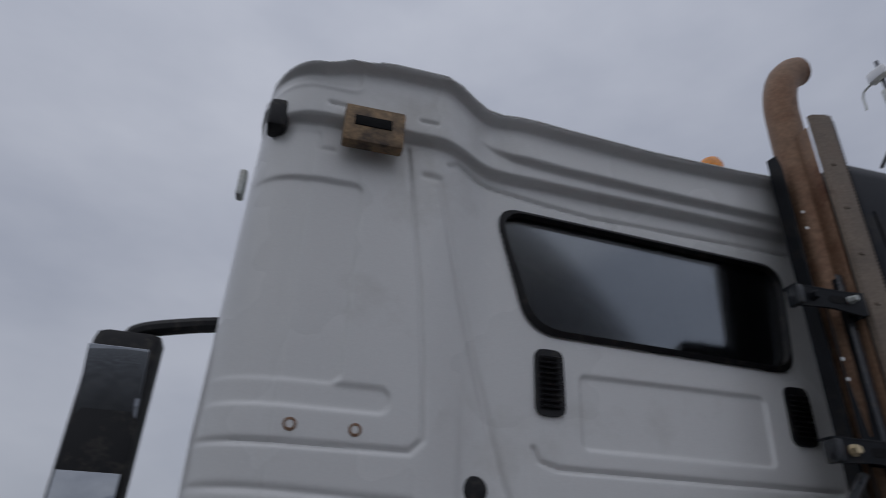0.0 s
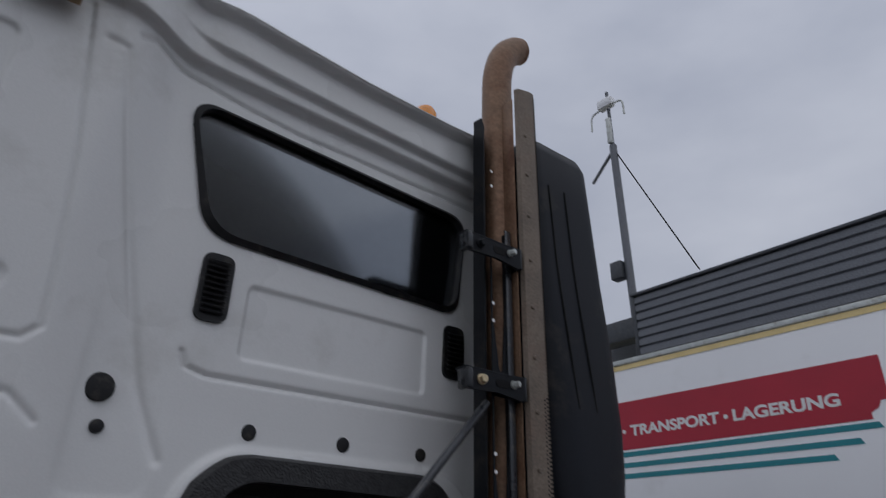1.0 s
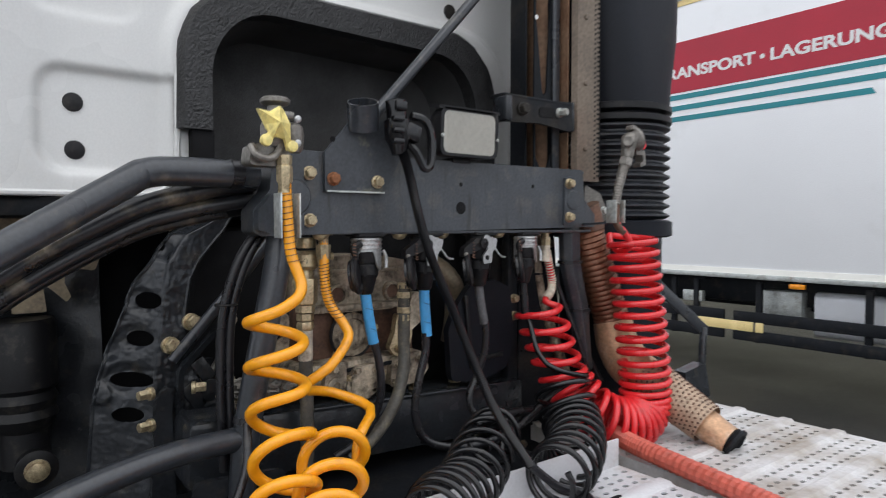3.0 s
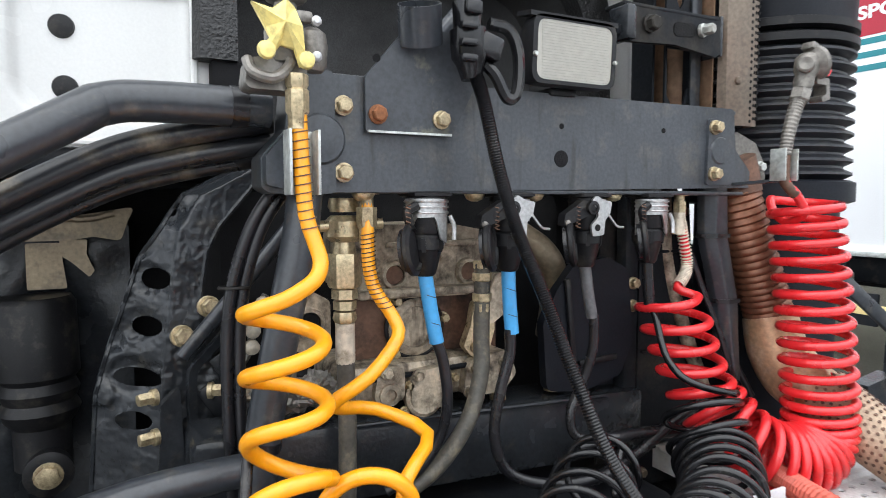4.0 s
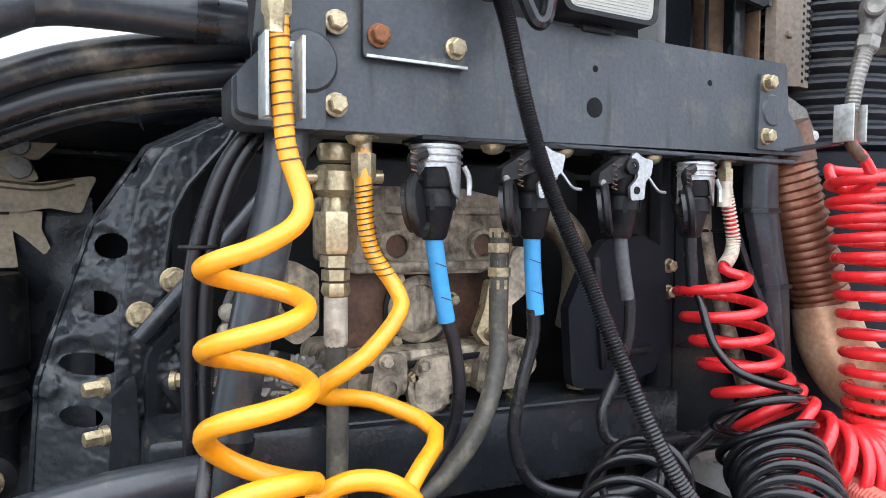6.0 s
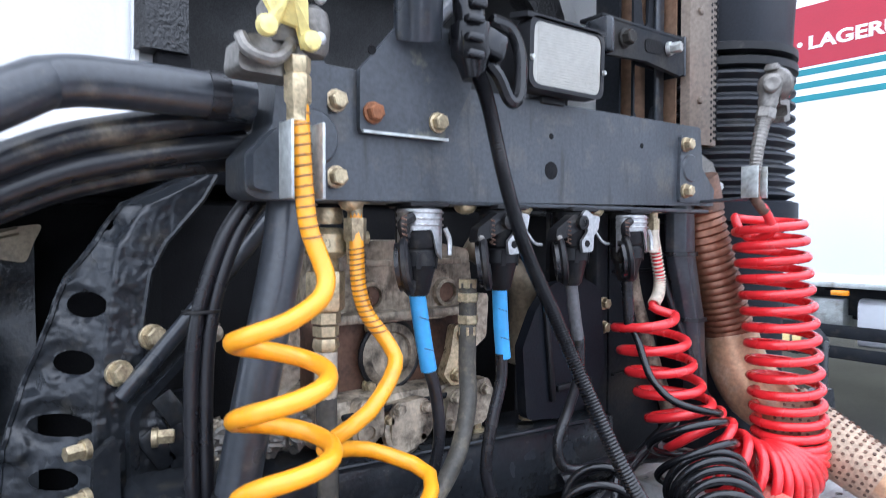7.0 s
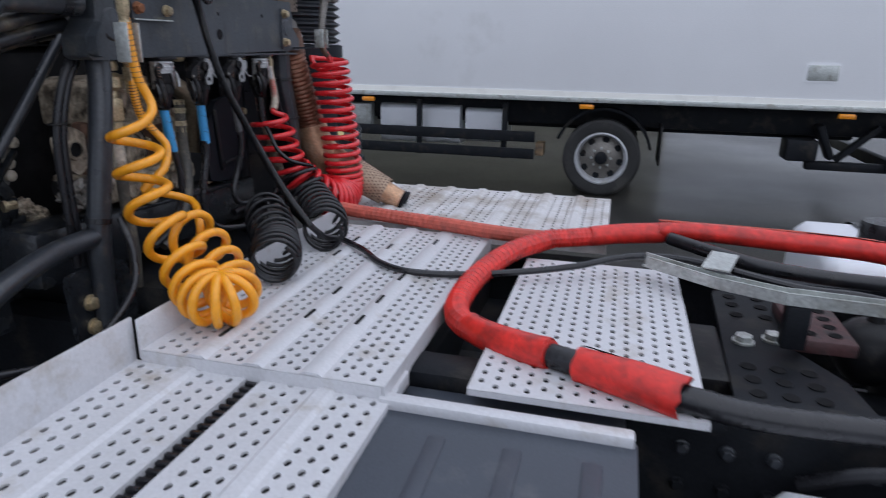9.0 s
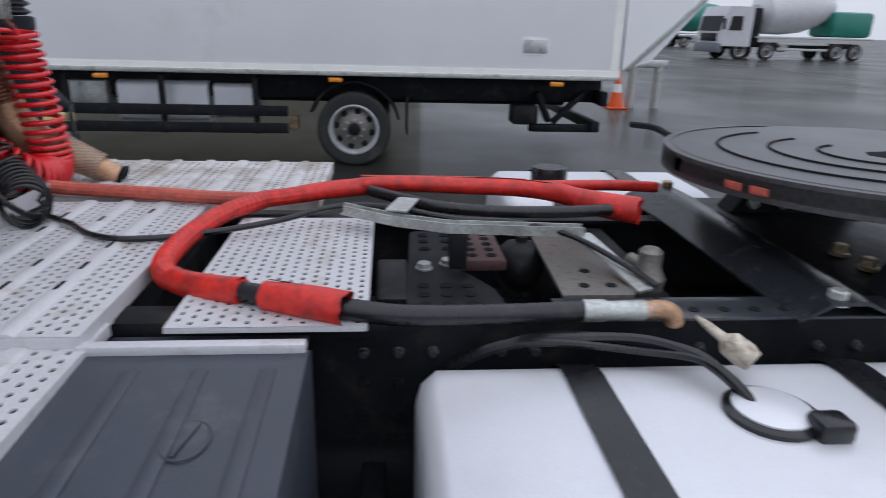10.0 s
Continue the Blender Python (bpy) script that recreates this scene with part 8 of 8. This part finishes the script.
    # a black disc closes the pipe and stands for its dark inside
    part("outlet_mouth", Shape().lathe(end - along * 0.012, along, [(0.035, 0), (0.033, 0.013)], 20), FELT_SHADE, d)
    part("hose_cuff", Shape().tube([(0.435, 0.062, 1.6), (0.445, 0.06, 1.57), (0.452, 0.057, 1.535)], 0.05, 20), STAIN, d, "brown smooth cuff above the ribs")
    # perforated guards standing behind the hose
    stand()
    for name, corners, y in (("upper", [(0.503, 1.563), (0.53, 1.565), (0.583, 1.455), (0.562, 1.45)], 0.05), ("lower", [(0.575, 1.42), (0.625, 1.418), (0.69, 1.235), (0.655, 1.235)], 0.075)):
        g = part("perforated_guard", Shape().prism(corners, "y", y, y + 0.004), GALV, d, "pale perforated guard strip")
        (ax, az), (bx, bz), (qx, qz), (hx, hz) = corners
        n = int((az - hz) / 0.0125)
        for i in range(n):
            for j in range(3):
                u, w = (i + 0.5) / n, (j + 0.5 + 0.25 * (i % 2)) / 3.4
                x = (ax + (hx - ax) * u) * (1 - w) + (bx + (qx - bx) * u) * w
                z = (az + (hz - az) * u) * (1 - w) + (bz + (qz - bz) * u) * w
                # dark dot in place of a punched opening
                part("guard_hole", Shape().lathe((x, y + 0.0005, z), (0, -1, 0), [(0.0036, 0), (0.0036, 0.001)], 8), FELT_SHADE, g)


exhaust()
stand()
stay = thing("intake_stay", (0.95, 0.05, 1.02), "grey flat stay and bracket below the air intake", "bracket")
part("flat_bar", Shape().bar((0.8, 0.06, 1.375), (1.04, 0.04, 1.21), 0.012, 0.035, 0.003), STEEL, stay)
part("foot", Shape().prism(rounded([(0.85, 1.11), (0.96, 1.125), (0.99, 1.018), (0.87, 1.018)], 0.006, 3), "y", -0.01, 0.03), BRACKET, stay)
part("upright", Shape().bar((1.0, 0.03, 1.02), (1.03, 0.04, 1.225), 0.02, 0.03, 0.004), BRACKET, stay)


def air_intake():
    a = thing("air_intake", (0.7, 0.16, 1.2), "black plastic air intake duct with ribbed bellows", "air intake")
    rows = [(3.375, 0.56, 0.8, 0.13, 0.27, 0.05), (3.35, 0.525, 0.845, 0.09, 0.3, 0.06), (3.3, 0.515, 0.862, 0.075, 0.31, 0.06), (3.1, 0.515, 0.872, 0.07, 0.31, 0.06), (2.8, 0.515, 0.888, 0.06, 0.31, 0.07), (2.5, 0.52, 0.915, 0.045, 0.31, 0.09), (2.25, 0.525, 0.925, 0.03, 0.31, 0.12), (2.1, 0.53, 0.91, 0.02, 0.31, 0.13), (1.95, 0.54, 0.875, 0.01, 0.3, 0.14), (1.88, 0.545, 0.87, 0.01, 0.3, 0.14)]
    loops = [[(x, y, z) for x, y in rounded([(x0, y0), (x1, y0), (x1, y1), (x0, y1)], r, 6)] for z, x0, x1, y0, y1, r in rows]
    duct = part("duct", Shape().rings(loops), INTAKE, a, "smooth black duct", angle=50)
    for x in (0.6, 0.69):
        part("moulded_groove", Shape().tube([(x, 0.072, 3.15), (x + 0.01, 0.06, 2.8), (x + 0.03, 0.044, 2.5), (x + 0.045, 0.036, 2.3)], 0.005, 6, 4), FELT_SHADE, duct)
    cx, cy = 0.702, 0.155
    prof = []
    for k in range(11):
        z = 0.028 * k
        prof += [(0.152, z), (0.17, z + 0.009), (0.17, z + 0.014), (0.152, z + 0.023)]
    part("bellows", Shape().lathe((cx, cy, 1.87), (0, 0, -1), prof, 36), BOOT, a, "black ribbed rubber bellows", angle=60)
    for z in (1.895, 1.865):
        part("bellows_band", Shape().lathe((cx, cy, z), (0, 0, -1), [(0.16, 0), (0.174, 0.004), (0.174, 0.02), (0.16, 0.024)], 36), BLACK, a)
    part("bellows_foot", Shape().lathe((cx, cy, 1.565), (0, 0, -1), [(0.165, 0), (0.178, 0.005), (0.178, 0.045), (0.165, 0.05)], 36), INTAKE, a)
    part("lower_duct", Shape().lathe((cx, cy, 1.52), (0, 0, -1), [(0.15, 0), (0.15, 0.35), (0.14, 0.5)], 30), INTAKE, a)


air_intake()

# ---- conduits on the deck ----
def ribbed(pts, r, ridge, every=3, steps=14):
    p = curve(pts, steps)
    return Shape().tube(p, [r + ridge * (k % every == 0) for k in range(len(p))], 12)


con = thing("red_cable_conduit", (0.2, -0.8, 1.02), "red corrugated cable conduit branching across the chassis", "cable conduit")
part("long_conduit", ribbed([(0.37, -0.13, 1.05), (0.345, -0.24, 1.045), (0.29, -0.53, 1.043), (0.245, -0.72, 1.043), (0.225, -0.88, 1.045)], 0.0205, 0.002, 2, 34), FADED, con, "faded salmon-red conduit", angle=20)
part("middle_conduit", ribbed([(0.215, -0.86, 1.045), (0.265, -0.99, 1.052), (0.31, -1.09, 1.06), (0.325, -1.2, 1.064)], 0.0255, 0.002, 2, 22), REDPIPE, con, angle=20)
part("rear_conduit", Shape().tube([(0.31, -1.17, 1.075), (0.315, -1.3, 1.076), (0.325, -1.5, 1.067), (0.32, -1.7, 1.062), (0.27, -1.82, 1.058), (0.18, -1.89, 1.053), (0.1, -1.98, 1.05)], [0.022, 0.026, 0.028, 0.03, 0.033, 0.035, 0.036], 14, 8), REDPIPE, con, "bright red split conduit")
part("thin_conduit", Shape().tube([(0.32, -1.7, 1.066), (0.36, -1.88, 1.062), (0.375, -2.05, 1.06), (0.37, -2.2, 1.055)], 0.019, 12, 6), REDPIPE, con)
part("conduit_seam", Shape().tube([(0.33, -1.17, 1.098), (0.335, -1.5, 1.095), (0.32, -1.72, 1.091)], 0.003, 5, 4), FADED, con)
part("branch", ribbed([(0.23, -0.88, 1.045), (0.09, -0.79, 1.042), (-0.08, -0.735, 1.032), (-0.24, -0.72, 1.022), (-0.33, -0.74, 1.012), (-0.395, -0.81, 1.012), (-0.45, -0.9, 1.022), (-0.475, -0.95, 1.028)], 0.0255, 0.003, 2, 16), REDPIPE, con, "red branch conduit bending round", angle=20)
part("black_conduit", ribbed([(-0.46, -0.92, 1.024), (-0.5, -1.0, 1.03), (-0.57, -1.18, 1.028), (-0.555, -1.3, 1.006), (-0.51, -1.5, 0.985), (-0.485, -1.7, 0.98)], 0.0225, 0.001, 3, 20), RUBBER, con, "black corrugated conduit", angle=60)
def torn(pts, radii, seg=18):
    """A slit sleeve with ragged ends."""
    s = Shape().tube(pts, radii, seg, 6, caps=False)
    v = np.array(s.v)
    for ends, to in ((slice(0, seg), pts[0]), (slice(len(v) - seg, len(v)), pts[-1])):
        d = np.array(pts[-1]) - np.array(pts[0])
        d /= np.linalg.norm(d)
        v[ends] += d * np.array([0.012 * noise.noise((k * 0.9, to[1] * 9, 1)) for k in range(seg)])[:, None]
    s.v = [tuple(p) for p in v]
    return s


def slit(pts, r):
    """The dark wavy seam of a split conduit."""
    p = curve(pts, 9)
    p[:, 2] += r * 0.96
    p[:, 0] += [0.004 * noise.noise((k * 0.35, r, 5)) for k in range(len(p))]
    return Shape().tube(p, [0.0011 + 0.0011 * abs(noise.noise((k * 0.5, 2, r))) for k in range(len(p))], 6)


part("sleeve", torn([(-0.505, -1.0, 1.032), (-0.542, -1.09, 1.034), (-0.575, -1.175, 1.031)], [0.031, 0.035, 0.037]), REDPIPE, con, "red split sleeve over the conduit")
part("conduit_slit", slit([(-0.497, -1.01, 1.034), (-0.535, -1.09, 1.036), (-0.565, -1.16, 1.034)], 0.0318), FELT_SHADE, con)
part("sleeve", torn([(-0.36, -0.77, 1.012), (-0.4, -0.82, 1.013), (-0.45, -0.9, 1.022), (-0.472, -0.945, 1.028)], [0.03, 0.031, 0.031, 0.031]), REDPIPE, con)
part("conduit_slit", slit([(-0.37, -0.79, 1.012), (-0.41, -0.84, 1.014), (-0.452, -0.91, 1.023)], 0.0305), FELT_SHADE, con)
part("conduit_slit", slit([(0.268, -1.0, 1.053), (0.3, -1.08, 1.059), (0.315, -1.17, 1.063)], 0.0275), FELT_SHADE, con)
part("conduit_slit", slit([(0.323, -1.55, 1.067), (0.32, -1.68, 1.063), (0.27, -1.82, 1.059)], 0.031), FELT_SHADE, con)
part("sleeve", torn([(0.26, -0.98, 1.052), (0.295, -1.06, 1.057), (0.32, -1.18, 1.064)], [0.0285, 0.029, 0.03]), REDPIPE, con)
part("sleeve", torn([(0.2, -1.87, 1.055), (0.14, -1.94, 1.052), (0.085, -2.03, 1.05)], [0.037, 0.041, 0.043]), REDPIPE, con)
part("end_fitting", Shape().tube([(-0.485, -1.69, 0.98), (-0.485, -1.74, 0.98), (-0.487, -1.745, 0.98), (-0.49, -1.83, 0.982)], [0.026, 0.026, 0.022, 0.024], 14), GALV, con, "pale metal conduit fitting")
part("end_hose", Shape().tube([(-0.49, -1.83, 0.982), (-0.49, -1.87, 0.985), (-0.485, -1.9, 0.97), (-0.48, -1.91, 0.945)], 0.021, 12, 5), TAN, con)
part("upper_black_conduit", Shape().tube([(0.28, -1.2, 1.06), (0.2, -1.3, 1.055), (0.12, -1.42, 1.05), (0.09, -1.6, 1.045), (0.09, -1.8, 1.045), (0.1, -1.95, 1.05)], 0.0185, 12, 6), RUBBER, con)
chn = thing("cable_channel", (-0.05, -1.5, 1.0), "galvanised U channel carrying cables over the frame", "cable channel")
cp = [(0.05, -1.13, 1.052), (-0.04, -1.28, 1.045), (-0.085, -1.42, 1.04), (-0.09, -1.6, 1.036), (-0.09, -1.8, 1.03)]
for a, b in zip(cp, cp[1:]):
    part("channel_floor", Shape().bar(a, b, 0.034, 0.004), GALV, chn)
    part("channel_side", Shape().bar((a[0] - 0.018, a[1], a[2] + 0.012), (b[0] - 0.018, b[1], b[2] + 0.012), 0.004, 0.028), GALV, chn)
    part("channel_side", Shape().bar((a[0] + 0.018, a[1], a[2] + 0.012), (b[0] + 0.018, b[1], b[2] + 0.012), 0.004, 0.028), GALV, chn)
part("tab", Shape().prism([(0.12, -1.29), (0.1, -1.35), (-0.04, -1.31), (-0.02, -1.25)], "z", 1.078, 1.082), GALV, chn, "bright metal tab")
part("channel_leg", Shape().bar((-0.09, -1.8, 1.03), (-0.33, -1.9, 0.96), 0.05, 0.008), GALV, chn)
part("channel_foot", Shape().box((-0.09, -1.45, 0.985), (0.04, 0.05, 0.1), 0.004), RAIL, chn)
v = thing("air_valve", (-0.25, -1.93, 0.95), "dull grey air valve on the chassis rail", "valve")
part("body", Shape().lathe((-0.26, -1.93, 0.94), (0, 0, 1), [(0.04, 0), (0.045, 0.03), (0.03, 0.06), (0.03, 0.1), (0.02, 0.11)], 18), DULL, v)
part("port", Shape().cyl((-0.26, -1.93, 0.99), (-0.2, -1.9, 1.0), 0.018, 12), DULL, v)
